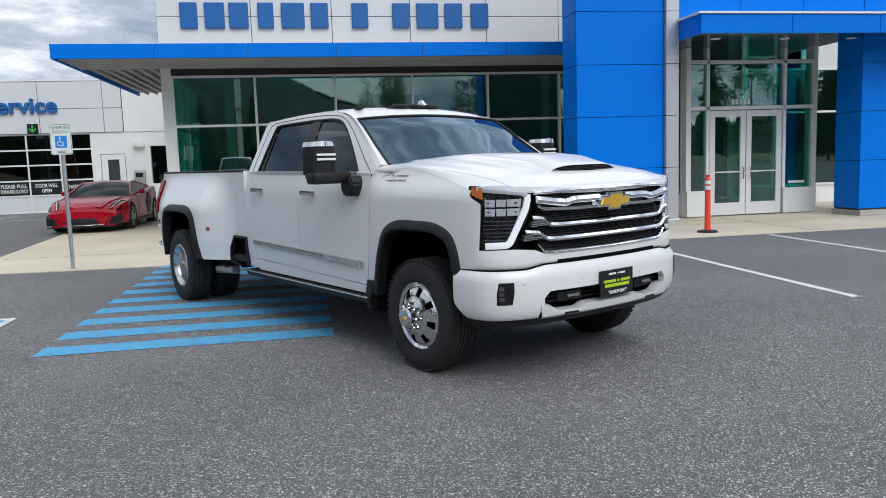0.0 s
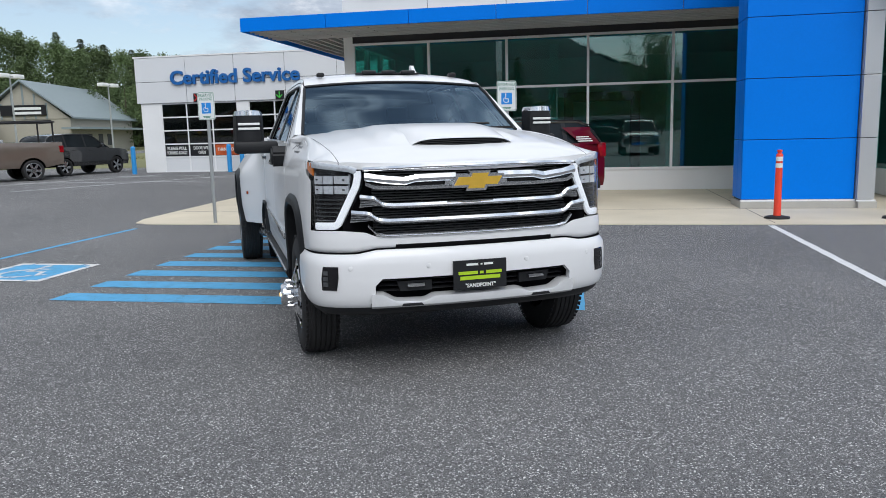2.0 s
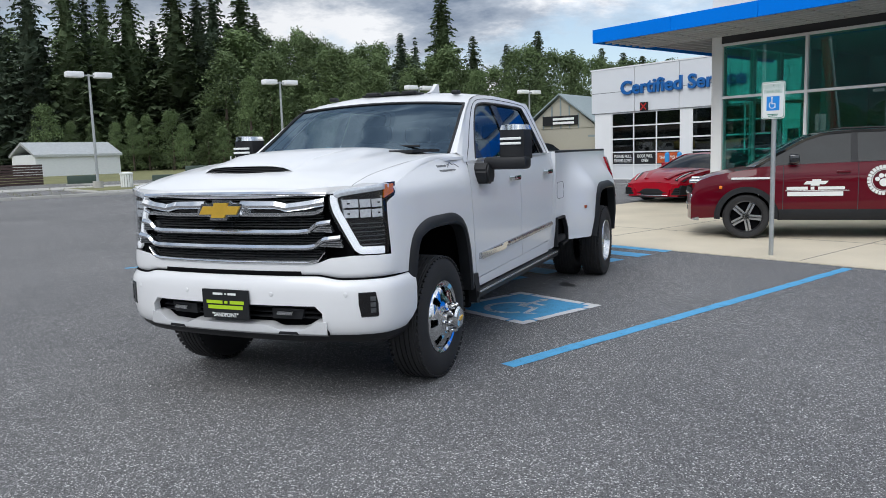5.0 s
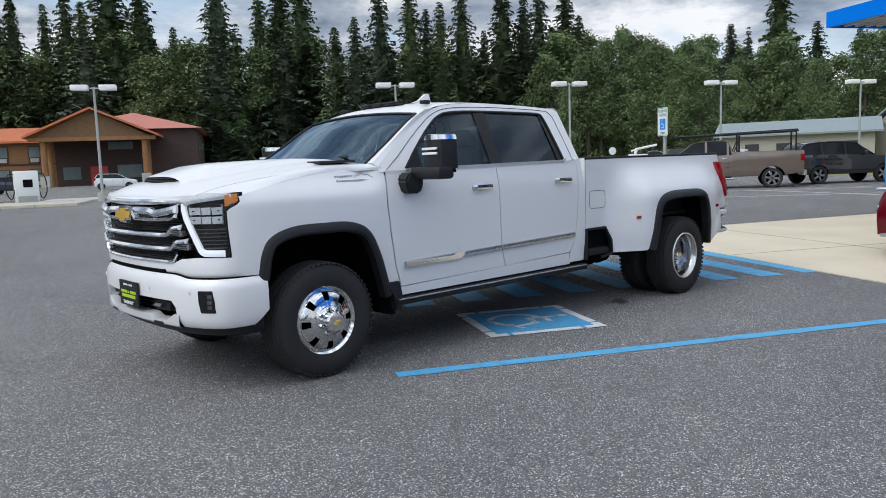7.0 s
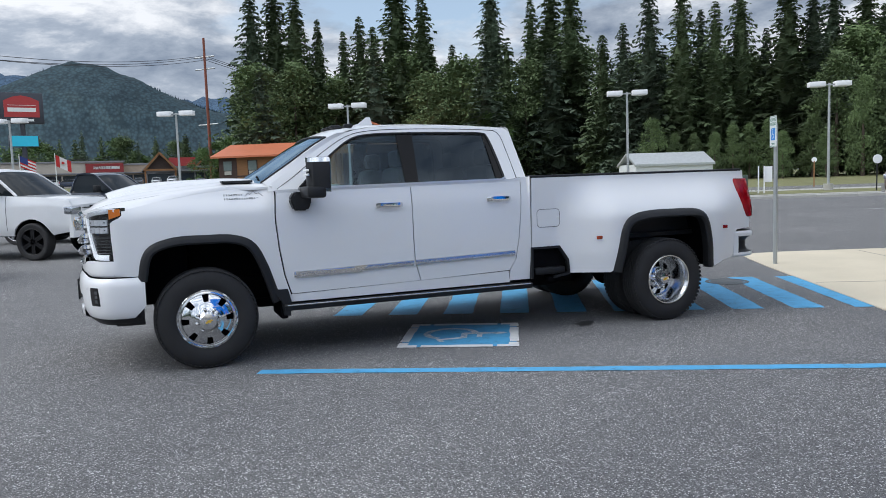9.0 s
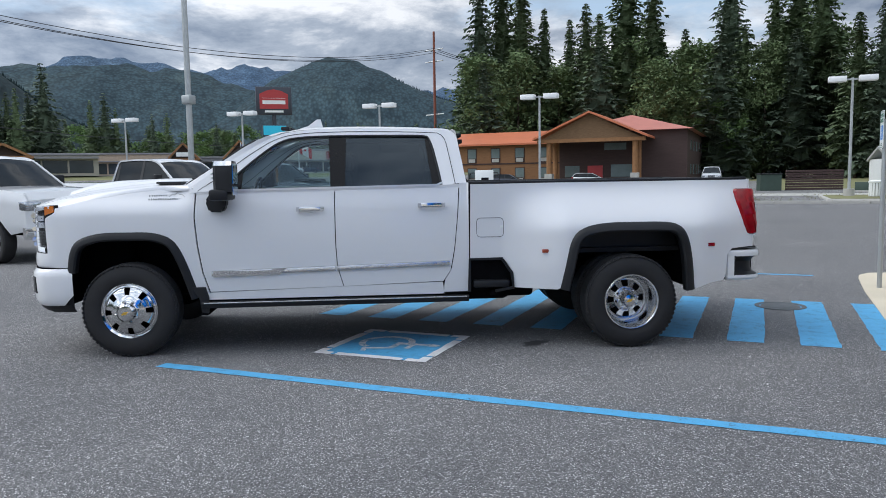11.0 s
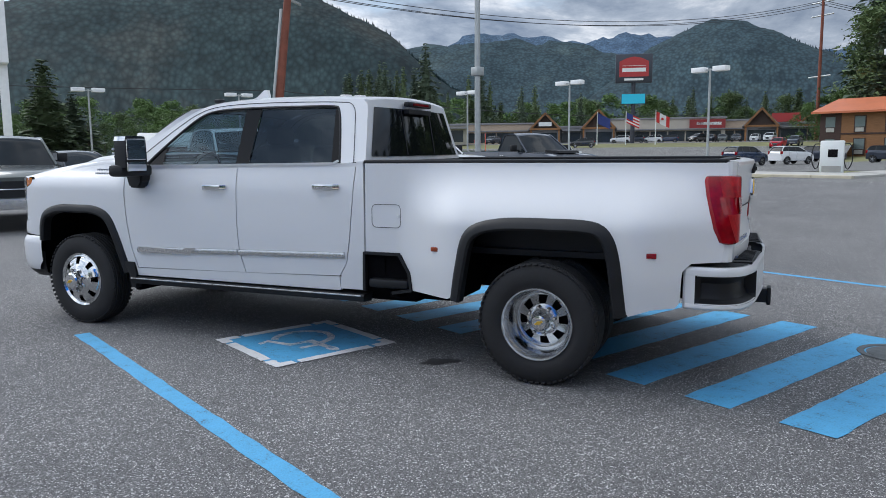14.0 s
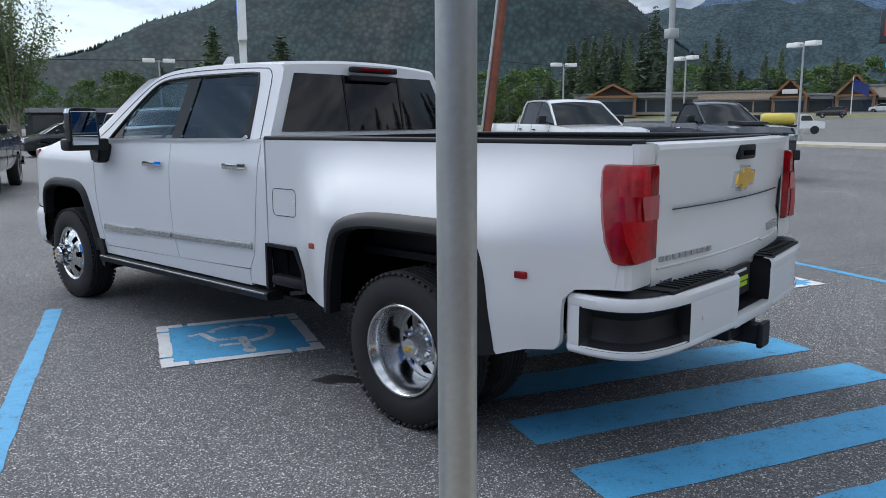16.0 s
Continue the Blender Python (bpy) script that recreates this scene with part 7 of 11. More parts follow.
# rear corner posts and tail lamps
for s in (1, -1):
    rows = []
    for z in (0.86, 0.95, 1.1, 1.25, 1.38, 1.462):
        w = half_width(-5.49, z)
        rows.append([(-5.49, s * (w - 0.001), z), (-5.525, s * (w - 0.012), z), (-5.545, s * (w - 0.04), z), (-5.55, s * 0.90, z), (-5.54, s * 0.862, z)])
    bm = B(); grid_surface(bm, rows); part("rear_corner", bm, M_WHITE, truck)
    rows = []
    for z, ff_, pr in ((0.970, 0.0, 0.012), (0.980, 0.02, 0.024), (1.06, 0.055, 0.026), (1.15, 0.08, 0.026), (1.25, 0.105, 0.026), (1.35, 0.125, 0.026), (1.372, 0.115, 0.022), (1.378, 0.10, 0.008)):
        w = half_width(-5.49, z)
        line = [Vector((-5.55, 0.868, 0)), Vector((-5.55, w - 0.06, 0)), Vector((-5.542, w - 0.03, 0)), Vector((-5.522, w - 0.008, 0)), Vector((-5.485, w, 0))]
        line += [Vector((-5.485 + 0.03 * q, half_width(-5.485 + 0.03 * q, z), 0)) for q in range(1, 5)]
        full = sum((q - p_).length for p_, q in zip(line[:4], line[1:5]))
        fine_ = resample(line, 120)
        tot = sum((q - p_).length for p_, q in zip(line, line[1:]))
        n_ = max(12, min(119, int(119 * (full + ff_) / tot)))
        run = resample(fine_[:n_ + 1], 14)
        row = []
        for q in range(14):
            d_ = (run[min(13, q + 1)] - run[max(0, q - 1)]).normalized()
            nr = Vector((-d_.y, d_.x, 0))
            if nr.dot(Vector((-1, 1, 0))) < 0:
                nr = -nr
            o_ = -0.004 if q in (0, 13) else pr
            pt_ = run[q] + nr * o_
            row.append((pt_.x, s * pt_.y, z))
        rows.append(row)
    bm = B(); vr = grid_surface(bm, rows); bm.faces.new(vr[0]); bm.faces.new(vr[-1][::-1])
    tl = part("tail_lamp", bm, M_RED, truck, "tall red tail lamp")
    nr_ = len(rows)
    for nm, f0, f1, c0, c1, mat_ in (("upper_lens", 0.5, 0.76, 4, 9, M_REDLIT), ("lower_lens", 0.13, 0.38, 3, 9, M_REDLIT), ("reversing_lens", 0.38, 0.5, 1, 6, M_REDPALE), ("lamp_divider", 0.38, 0.5, 7, 10, M_RED)):
        sub_ = [[(x - (0.006 if nm == "reversing_lens" else 0.003), y + s * 0.002, z) for x, y, z in r[c0:c1 + 1]] for r in rows[int(f0 * nr_):max(int(f0 * nr_) + 2, int(f1 * nr_) + 1)]]
        bm = B(); grid_surface(bm, sub_); part(nm, bm, mat_, tl)
# rear bumper: a white frame round deep black corner recesses
def bump_path(off=0.0):
    return curve([(-5.285, 1.105 + off, 0), (-5.42, 1.112 + off, 0), (-5.53 - off * 0.5, 1.085 + off * 0.8, 0), (-5.61 - off * 0.8, 1.0 + off * 0.5, 0), (-5.665 - off, 0.80, 0), (-5.69 - off, 0.5, 0), (-5.705 - off, 0.26, 0)], 61)


def bump_rows(i0, i1, levels, s):
    return [[(p.x, s * p.y, z) for p in bump_path(o)[i0:i1 + 1]] for z, o in levels]


for s in (1, -1):
    I0, I1 = 3, 34
    rbp = part("rear_bumper_half", skin(bump_rows(0, 60, [(0.772, 0.010), (0.785, 0.014), (0.81, 0.012), (0.826, 0.0), (0.83, -0.03)], s), 0.03, inward=(0.5, -0.5 * s, 0)), M_WHITE, truck, "white painted rear bumper")
    part("lower_band", skin(bump_rows(0, 60, [(0.555, -0.03), (0.562, 0.0), (0.575, 0.012), (0.592, 0.013), (0.602, 0.008)], s), 0.03, inward=(0.5, -0.5 * s, 0)), M_WHITE, rbp)
    part("end_band", skin(bump_rows(0, I0, [(0.60, 0.010), (0.68, 0.013), (0.774, 0.011)], s), 0.03, inward=(0.5, -0.5 * s, 0)), M_WHITE, rbp)
    part("rear_band", skin(bump_rows(I1, 60, [(0.60, 0.010), (0.68, 0.013), (0.774, 0.011)], s), 0.03, inward=(0.5, -0.5 * s, 0)), M_WHITE, rbp)
    rows = []
    n = I1 - I0
    for z, o in ((0.596, 0.012), (0.606, -0.004), (0.625, -0.045), (0.66, -0.06), (0.72, -0.06), (0.755, -0.03), (0.768, -0.004), (0.778, 0.012)):
        row = []
        for i in range(n + 1):
            e = min(i, n - i) / n
            oo_ = 0.011 + (o - 0.011) * min(1, e / 0.07)
            q = bump_path(oo_)[I0 + i]
            row.append((q.x, s * q.y, z))
        rows.append(row)
    bm = B(); grid_surface(bm, rows); part("step_recess", bm, M_BLACK, rbp, "black corner step recess")
    rows = [[(p.x, s * p.y, 0.832 + 0.004 * k) for p in bump_path(-0.006 - 0.075 * k)] for k in range(3)]
    bm = B(); grid_surface(bm, rows); part("step_pad", bm, M_BLACK, rbp)
    bm = B(); c = Vector(bump_path(0.015)[40]); lathe(bm, [(0, -0.004), (0.012, -0.003), (0.014, 0)], "x", 12, (c.x, s * c.y, 0.69)); part("park_sensor", bm, M_WHITE, rbp)
for s in (1, -1):
    bm = B(); prism(bm, [(-5.685, s * 0.31), (-5.655, s * 0.88), (-5.50, s * 0.92), (-5.50, s * 0.30)], 0.826, 0.842, "z"); tread = part("bumper_tread", bm, M_BLACK, truck, "black ribbed step pad on the bumper", smooth=False)
    for k in range(11):
        y = 0.35 + 0.045 * k
        bm = B(); box(bm, -5.672 + 0.02 * k / 10, -5.53, min(s * y, s * (y + 0.016)), max(s * y, s * (y + 0.016)), 0.842, 0.849); part("tread_rib", bm, M_BLACK, tread, smooth=False)
    bm = B(); prism(bm, [(s * 0.275, 0.595), (s * 0.32, 0.832), (s * 0.29, 0.832), (s * 0.245, 0.595)], -5.700, -5.50, "x"); part("recess_cheek", bm, M_BLACK, truck, smooth=False)
bm = B(); box(bm, -5.53, -5.49, -0.32, 0.32, 0.57, 0.835); part("plate_recess", bm, M_BLACK, truck, smooth=False)
bm = B(); box(bm, -5.69, -5.50, -0.27, 0.27, 0.580, 0.600); part("recess_floor", bm, M_BLACK, truck, smooth=False)
bm = B(); box(bm, -5.714, -5.66, -0.275, 0.275, 0.556, 0.606, 0.008); part("bumper_lip", bm, M_WHITE, truck)
bm = B(); sweep(bm, [(-5.538 - 0.07 * (1 - (y / 0.855) ** 2), y, z) for y, z in [(0.82 - 0.1 * k, 0.918) for k in range(12)] + [(-0.33, 0.922), (-0.39, 0.904)] + [(-0.44 - 0.08 * k, 0.904) for k in range(5)]], [(-0.006, -0.012), (0.006, -0.002), (0.006, 0.004), (-0.006, 0.008)]); part("tailgate_crease", bm, M_WHITE, tg)
rp = B(); box(rp, -5.625, -5.605, -0.155, 0.155, 0.66, 0.82, 0.004); rpl = part("show_plate", rp, M_BLACK, truck, "black dealer plate with green and white print", smooth=False)
for y0, y1, z0, z1, m in ((-0.12, 0.12, 0.735, 0.757, M_LIME), (-0.11, 0.11, 0.704, 0.726, M_LIME), (-0.09, 0.09, 0.785, 0.798, M_SIGNWHITE)):
    bm = B(); box(bm, -5.628, -5.624, y0, y1, z0, z1); part("print_bar", bm, m, rpl, smooth=False)
bm = B(); box(bm, -5.76, -5.3, -0.045, 0.045, 0.43, 0.53, 0.01); box(bm, -5.775, -5.745, -0.06, 0.06, 0.415, 0.545, 0.01); box(bm, -5.66, -5.4, -0.20, 0.20, 0.46, 0.55, 0.02); part("hitch_receiver", bm, M_BLACK, truck, smooth=False)

# ---- other vehicles ----
M_SUVRED = material("dark_red_paint", (0.095, 0.001, 0.008), 0.3, vary=0.05, coat=0.6, spec=0.1)
M_VETTE = material("bright_red_paint", (0.40, 0.001, 0.014), 0.3, vary=0.04, coat=0.6, spec=0.1)
M_BROWN = material("brown_metal_paint", (0.17, 0.135, 0.11), 0.3, metal=0.3, vary=0.06, coat=1.0)
M_CARWHITE = material("plain_white_paint", (0.72, 0.73, 0.74), 0.3, vary=0.03, coat=1.0)
M_CARGREY = material("dark_grey_paint", (0.028, 0.036, 0.055), 0.3, metal=0.4, vary=0.06, coat=1.0)
M_CARBLACK = material("black_paint", (0.012, 0.013, 0.015), 0.2, vary=0.1, coat=1.0)
M_CARNAVY = material("navy_paint", (0.015, 0.03, 0.07), 0.25, vary=0.06, coat=1.0)
M_CARGREEN = material("grey_green_paint", (0.06, 0.075, 0.07), 0.3, metal=0.4, vary=0.06, coat=1.0)
M_CARGLASS = material("dark_car_window", (0.014, 0.018, 0.021), 0.05, vary=0.3, scale=2, spec=0.16)
M_ALLOY = material("alloy_wheel", (0.45, 0.46, 0.47), 0.25, metal=0.9, vary=0.08)
M_BLACKWHEEL = material("black_wheel", (0.02, 0.02, 0.022), 0.35, metal=0.3, vary=0.1)


def lerp_line(line, x):
    """z on a line of (x, z), x falling."""
    if x >= line[0][0]:
        return line[0][1]
    for (xa, za), (xb, zb) in zip(line, line[1:]):
        if xa >= x >= xb:
            return za + (zb - za) * (xa - x) / max(1e-6, xa - xb)
    return line[-1][1]


_wheels = {}


def wheel_meshes(r, w, spokes, mat, barrel=None):
    key = (r, w, spokes, mat.name, barrel.name if barrel else "")
    if key in _wheels:
        return _wheels[key]
    bm = B(); h = w / 2; rim = r * 0.72
    lathe(bm, [(rim, -h + 0.01), (rim + 0.02, -h), (r - 0.03, -h), (r - 0.006, -h + 0.02), (r, -h + 0.04), (r, h - 0.04), (r - 0.006, h - 0.02), (r - 0.03, h), (rim + 0.02, h), (rim, h - 0.01), (rim - 0.01, 0)], "y", 36, close=True)
    tyre = finish(bm, "tyre", M_RUBBER, True, 30)
    bm = B()
    lathe(bm, [(rim + 0.004, h - 0.012), (rim - 0.008, h - 0.006), (rim - 0.02, h - 0.02), (rim - 0.024, -h + 0.03)], "y", 36)
    lathe(bm, [(0.0, h - 0.035), (0.05, h - 0.035), (0.06, h - 0.05)], "y", 16)
    for k in range(spokes):
        a = 2 * math.pi * k / spokes
        for d in ((-0.12, 0.12) if spokes <= 6 else (0.0,)):
            m = Matrix.Rotation(a + d, 4, "Y") @ Matrix.Translation((rim * 0.52, h - 0.045, 0)) @ Matrix.Rotation(-d * 0.8, 4, "Y")
            q = bmesh.ops.create_cube(bm, size=1.0, matrix=m @ Matrix.Diagonal((rim * 0.92, 0.03, 0.05 if spokes <= 6 else 0.07, 1)))
            for fc in {fc for vv in q["verts"] for fc in vv.link_faces}:
                fc.material_index = 1
    wheelm = finish(bm, "rim", [barrel or mat, mat], True, 30)
    # plain near-black disc added as shade behind the spokes
    bm = B(); lathe(bm, [(0.0, 0.0), (rim - 0.01, 0.0)], "y", 24); back = finish(bm, "dark_backing", M_DARKVOID)
    _wheels[key] = (tyre, wheelm, back)
    return _wheels[key]


def vehicle(name, label, cat, at, paint, P, group=""):
    """A parked car from a few lines: sides with open arches, deck, ends, cabin, wheels, lamps."""
    t = thing(name, label, cat, group, at)
    wb, r, W, top, low = P["wb"], P["r"], P["w"], P["top"], P["low"]
    xf, xr = top[0][0], top[-1][0]

    def hw(x, z):
        e = W - P.get("taper", 0.12) * (smooth(xf - 0.7, xf, x) + smooth(xr + 0.7, xr, x)) * 1.0
        return e - 0.05 * smooth(0.75, 1.05, (z - low) / (lerp_line(top, x) - low + 1e-6)) - 0.05 * smooth(0.3, 0.0, (z - low) / 0.6)

    R = r + P.get("gap", 0.07)
    def arch(cx):
        return [(cx + R * math.cos(radians(a)), max(low, r + R * math.sin(radians(a)))) for a in range(-20, 201, 10)]
    bottom = [(xf, low + P.get("lipf", 0.08))] + [p for p in arch(0.0)] + [(-wb / 2, low)] + [p for p in arch(-wb)] + [(xr, low + P.get("lipr", 0.12))]
    bx = [p[0] for p in bottom]
    n = 90
    cols = resample([(x, z, 0) for x, z in bottom], n)
    for s in (1, -1):
        rows = []
        for j in range(9):
            v = j / 8
            rows.append([(c.x, s * hw(c.x, c.y + (lerp_line(top, c.x) - c.y) * v), c.y + (lerp_line(top, c.x) - c.y) * v) for c in cols])
        part("body_side", skin(rows, 0.04, inward=(0, -s, 0)), paint, t)
        for cx in (0.0, -wb):
            bm = B()
            grid_surface(bm, [[(x, s * y, z) for x, z in arch(cx)] for y in (W - 0.06, W - 0.45)]); part("arch_liner", bm, M_DARKVOID, t)
            if P.get("clad"):
                bm = B()
                rows = []
                for a in range(-18, 199, 8):
                    rows.append([(cx + q * math.cos(radians(a)), s * (hw(cx, 0.6) + o), max(low - 0.02, r + q * math.sin(radians(a)))) for q, o in ((R - 0.012, -0.03), (R - 0.012, 0.018), (R + 0.06, 0.014), (R + 0.075, -0.006))])
                grid_surface(bm, rows); part("arch_trim", bm, M_BLACK, t)
        if P.get("clad"):
            bm = B(); box(bm, -wb + R + 0.05, -R - 0.05, min(s * (W - 0.12), s * (W - 0.015)), max(s * (W - 0.12), s * (W - 0.015)), low - 0.04, low + P.get("sill", 0.15), 0.02); part("sill_trim", bm, M_BLACK, t)
        # door cuts and handles
        for x in P.get("cuts", ()):
            zt = lerp_line(top, x) - 0.01
            bm = B(); sweep(bm, [(x, s * (hw(x, z) + 0.001), z) for z in [low + 0.12 + (zt - low - 0.12) * k / 6 for k in range(7)]], round_section(0.005, 5), up=(1, 0, 0)); part("door_gap", bm, M_JOINT, t)
        for x in P.get("handles", ()):
            z = lerp_line(top, x) - 0.13
            bm = B(); box(bm, x - 0.09, x + 0.09, min(s * hw(x, z), s * (hw(x, z) + 0.035)), max(s * hw(x, z), s * (hw(x, z) + 0.035)), z - 0.015, z + 0.015, 0.008); part("door_handle", bm, P.get("handle_mat", paint), t)
    # deck: hood, cowl and tail, one crowned skin
    xs = [xf - (xf - xr) * k / 40 for k in range(41)]
    rows = []
    for x in xs:
        z = lerp_line(top, x)
        w = hw(x, z)
        crown = P.get("crown", 0.04)
        rows.append([(x, w * (j / 6 - 1), z + crown * (1 - (j / 6 - 1) ** 2)) for j in range(13)])
    bm = B(); grid_surface(bm, rows); part("body_deck", bm, paint, t)
    # ends
    for x, zb, dx, nm in ((xf, low + P.get("lipf", 0.08), 0.07, "front_end"), (xr, low + P.get("lipr", 0.12), -0.05, "rear_end")):
        zt = lerp_line(top, x)
        rows = []
        for j in range(9):
            z = zb + (zt - zb) * j / 8
            rows.append([(x + dx * (1 - (k / 6 - 1) ** 2), hw(x, z) * (k / 6 - 1), z + (P.get("crown", 0.04) * (1 - (k / 6 - 1) ** 2) if j == 8 else 0)) for k in range(13)])
        bm = B(); grid_surface(bm, rows); part(nm, bm, paint, t)
    bm = B(); box(bm, xr + 0.2, xf - 0.2, -W + 0.25, W - 0.25, low - 0.02, low + 0.25); part("floor_pan", bm, M_DARKVOID, t, smooth=False)
    # cabin
    gh = P["cabin"]          # front base, front top, rear top, rear base
    tumble = P.get("tumble", 0.2)
    zb, ztop = gh[0][1], max(p[1] for p in gh)
    def cy(x, z):
        return hw(min(max(x, xr + .7), xf - .7), z) - 0.06 - tumble * max(0, z - zb) / max(0.1, ztop - zb)
    out = [(p.x, p.y) for p in curve([(a, b, 0) for a, b in gh], 30)]
    for s in (1, -1):
        bm = B()
        bot = [(x, lerp_line(top, x) - 0.02) for x, z in out]
        grid_surface(bm, [[(x, s * (cy(x, zq)), zq) for (x, z), (xb_, zq_) in zip(out, bot) for zq in [zq_ + (z - zq_) * k / 4]] for k in range(5)])
        part("side_window", bm, M_CARGLASS, t)
        bm = B(); sweep(bm, [(x, s * (cy(x, z) + 0.004), z) for x, z in out], [(-0.03, -0.02), (0.012, -0.02), (0.02, 0.02), (-0.03, 0.02)]); part("roof_rail", bm, P.get("roof_mat", paint), t)
        for x in P.get("pillars", ()):
            zt = max(z for xx, z in out if abs(xx - x) < 0.25)
            bm = B()
            z0 = lerp_line(top, x) - 0.02
            grid_surface(bm, [[(x + dx + sh * k / 4, s * (cy(x, z0 + (zt - z0) * k / 4) + 0.006), z0 + (zt - z0) * k / 4) for dx, sh in ((-0.045, 0.0), (0.045, 0.0))] for k in range(5)]); part("pillar", bm, P.get("pillar_mat", M_BLACK), t)
    hi = [p for p in out if p[1] > ztop - P.get("roofdrop", 0.10)]
    bm = B(); grid_surface(bm, [[(x, cy(x, z) * (j / 6 - 1), z + 0.045 * (1 - (j / 6 - 1) ** 2)) for j in range(13)] for x, z in hi]); part("roof", bm, P.get("roof_mat", paint), t)
    for lst, nm in (([p for p in out if p[0] >= hi[0][0]], "windshield"), ([p for p in out if p[0] <= hi[-1][0]], "rear_window")):
        if len(lst) > 1:
            fw = 0.12 if nm == "windshield" else -0.06
            bm = B(); grid_surface(bm, [[(x + fw * (1 - (j / 6 - 1) ** 2) * (1 - 0.6 * (z - zb) / (ztop - zb)), cy(x, z) * (j / 6 - 1), z + 0.045 * (1 - (j / 6 - 1) ** 2) * (z - zb) / (ztop - zb)) for j in range(13)] for x, z in lst]); part(nm, bm, P.get("ws_mat", M_CARGLASS) if nm == "windshield" else M_CARGLASS, t)
    # wheels
    ty, rm, bk = wheel_meshes(r, P.get("tw", 0.24), P.get("spokes", 5), P.get("rim_mat", M_ALLOY), P.get("barrel_mat"))
    for x in (0.0, -wb):
        for s in (1, -1):
            w = new("wheel"); w.parent = t; w.matrix_local = pose(x, s * (W - 0.12), r, 0, 23 * (x + 1.3), 0 if s > 0 else 180)
            for nm, me, m in (("tyre", ty, Matrix()), ("rim", rm, Matrix()), ("dark_backing", bk, Matrix.Translation((0, 0.02, 0)))):
                o = new(nm, me); o.parent = w; o.matrix_local = m
    # lamps, grille, mirrors, plates
    zl = P.get("lamp_z", 0.8)
    for s in (1, -1):
        bm = B(); q = hw(xf - 0.05, zl); box(bm, xf - 0.28, xf + 0.035, min(s * (q - 0.34), s * (q + 0.008)), max(s * (q - 0.34), s * (q + 0.008)), zl - P.get("lamp_h", 0.07), zl + P.get("lamp_h", 0.07), 0.02); part("headlamp", bm, P.get("lamp_mat", M_LENS), t)
        bm = B(); q = hw(xr + 0.03, zl); box(bm, xr - 0.03, xr + 0.16, min(s * (q - 0.16), s * (q + 0.008)), max(s * (q - 0.16), s * (q + 0.008)), P.get("tail_z", 0.95) - 0.14, P.get("tail_z", 0.95) + 0.14, 0.02); part("tail_lamp", bm, M_RED, t)
        xm = gh[0][0] - P.get("mirx", 0.38); zm = lerp_line(top, xm) + 0.10
        mo = P.get("mir", 0.14)
        bm = B(); box(bm, xm - 0.06, xm + 0.08, min(s * (W - 0.03), s * (W - 0.03 + mo)), max(s * (W - 0.03), s * (W - 0.03 + mo)), zm - 0.08, zm + P.get("mirh", 0.06), 0.03)
        box(bm, xm - 0.02, xm + 0.05, min(s * (W - 0.12), s * W), max(s * (W - 0.12), s * W), zm - 0.07, zm - 0.03, 0.01); part("mirror", bm, P.get("mir_mat", paint), t)
    if "grille" in P:
        g0, g1, gw = P["grille"]
        gr = None
        bm = B(); grid_surface(bm, [[(xf + 0.075 * (1 - (k / 6 - 1) ** 2) * 0.95 + 0.012, gw * (k / 6 - 1), z) for k in range(13)] for z in (g0, (g0 + g1) / 2, g1)]); gr = part("grille", bm, M_BLACK, t)
        for k in range(P.get("bars", 3)):
            z = g0 + (g1 - g0) * (k + 0.5) / P.get("bars", 3)
            bm = B(); sweep(bm, [(xf + 0.075 * (1 - (j / 6 - 1) ** 2) * 0.95 + 0.022, gw * (j / 6 - 1), z) for j in range(13)], round_section(0.014, 6)); part("grille_bar", bm, P.get("bar_mat", M_CHROME), gr)
    if "bumper" in P:
        b0, b1, bmaterial = P["bumper"]
        for x, dx, sg in ((xf, 0.10, 1), (xr, -0.09, -1)):
            bm = B(); sweep(bm, [(x + dx * (1 - 0.5 * (k / 6 - 1) ** 4) - sg * 0.02, (W - 0.01) * (k / 6 - 1), (b0 + b1) / 2) for k in range(13)], [(-0.06, -(b1 - b0) / 2), (0.05, -(b1 - b0) / 2), (0.06, 0), (0.05, (b1 - b0) / 2), (-0.06, (b1 - b0) / 2)]); part("bumper", bm, bmaterial, t)
    return t


def pickup_params(**kw):
    P = dict(wb=3.6, r=0.40, w=1.0, low=0.50, gap=0.09, taper=0.07, crown=0.03,
             top=[(0.92, 1.06), (0.88, 1.14), (0.4, 1.22), (-0.55, 1.30), (-0.75, 1.34), (-2.75, 1.37), (-2.85, 1.37), (-4.85, 1.38)],
             cabin=[(-0.45, 1.30), (-0.85, 1.60), (-1.22, 1.86), (-1.8, 1.91), (-2.5, 1.90), (-2.72, 1.82), (-2.83, 1.38)],
             cuts=(-0.62, -1.75, -2.66, -2.86), handles=(-1.55, -2.48), pillars=(-1.72, -2.66), lamp_z=0.98, lamp_h=0.09, tail_z=1.12,
             grille=(0.72, 1.05, 0.55), bars=4, bumper=(0.48, 0.70, M_CHROME), tw=0.27, spokes=6, handle_mat=M_CHROME, mirx=0.45, mirh=0.12, mir=0.2, mir_mat=M_BLACK, ws_mat=M_CARGLASS)
    P.update(kw)
    return P


def heading(x, y, deg):
    return pose(x, y, 0.0, 0, 0, deg)


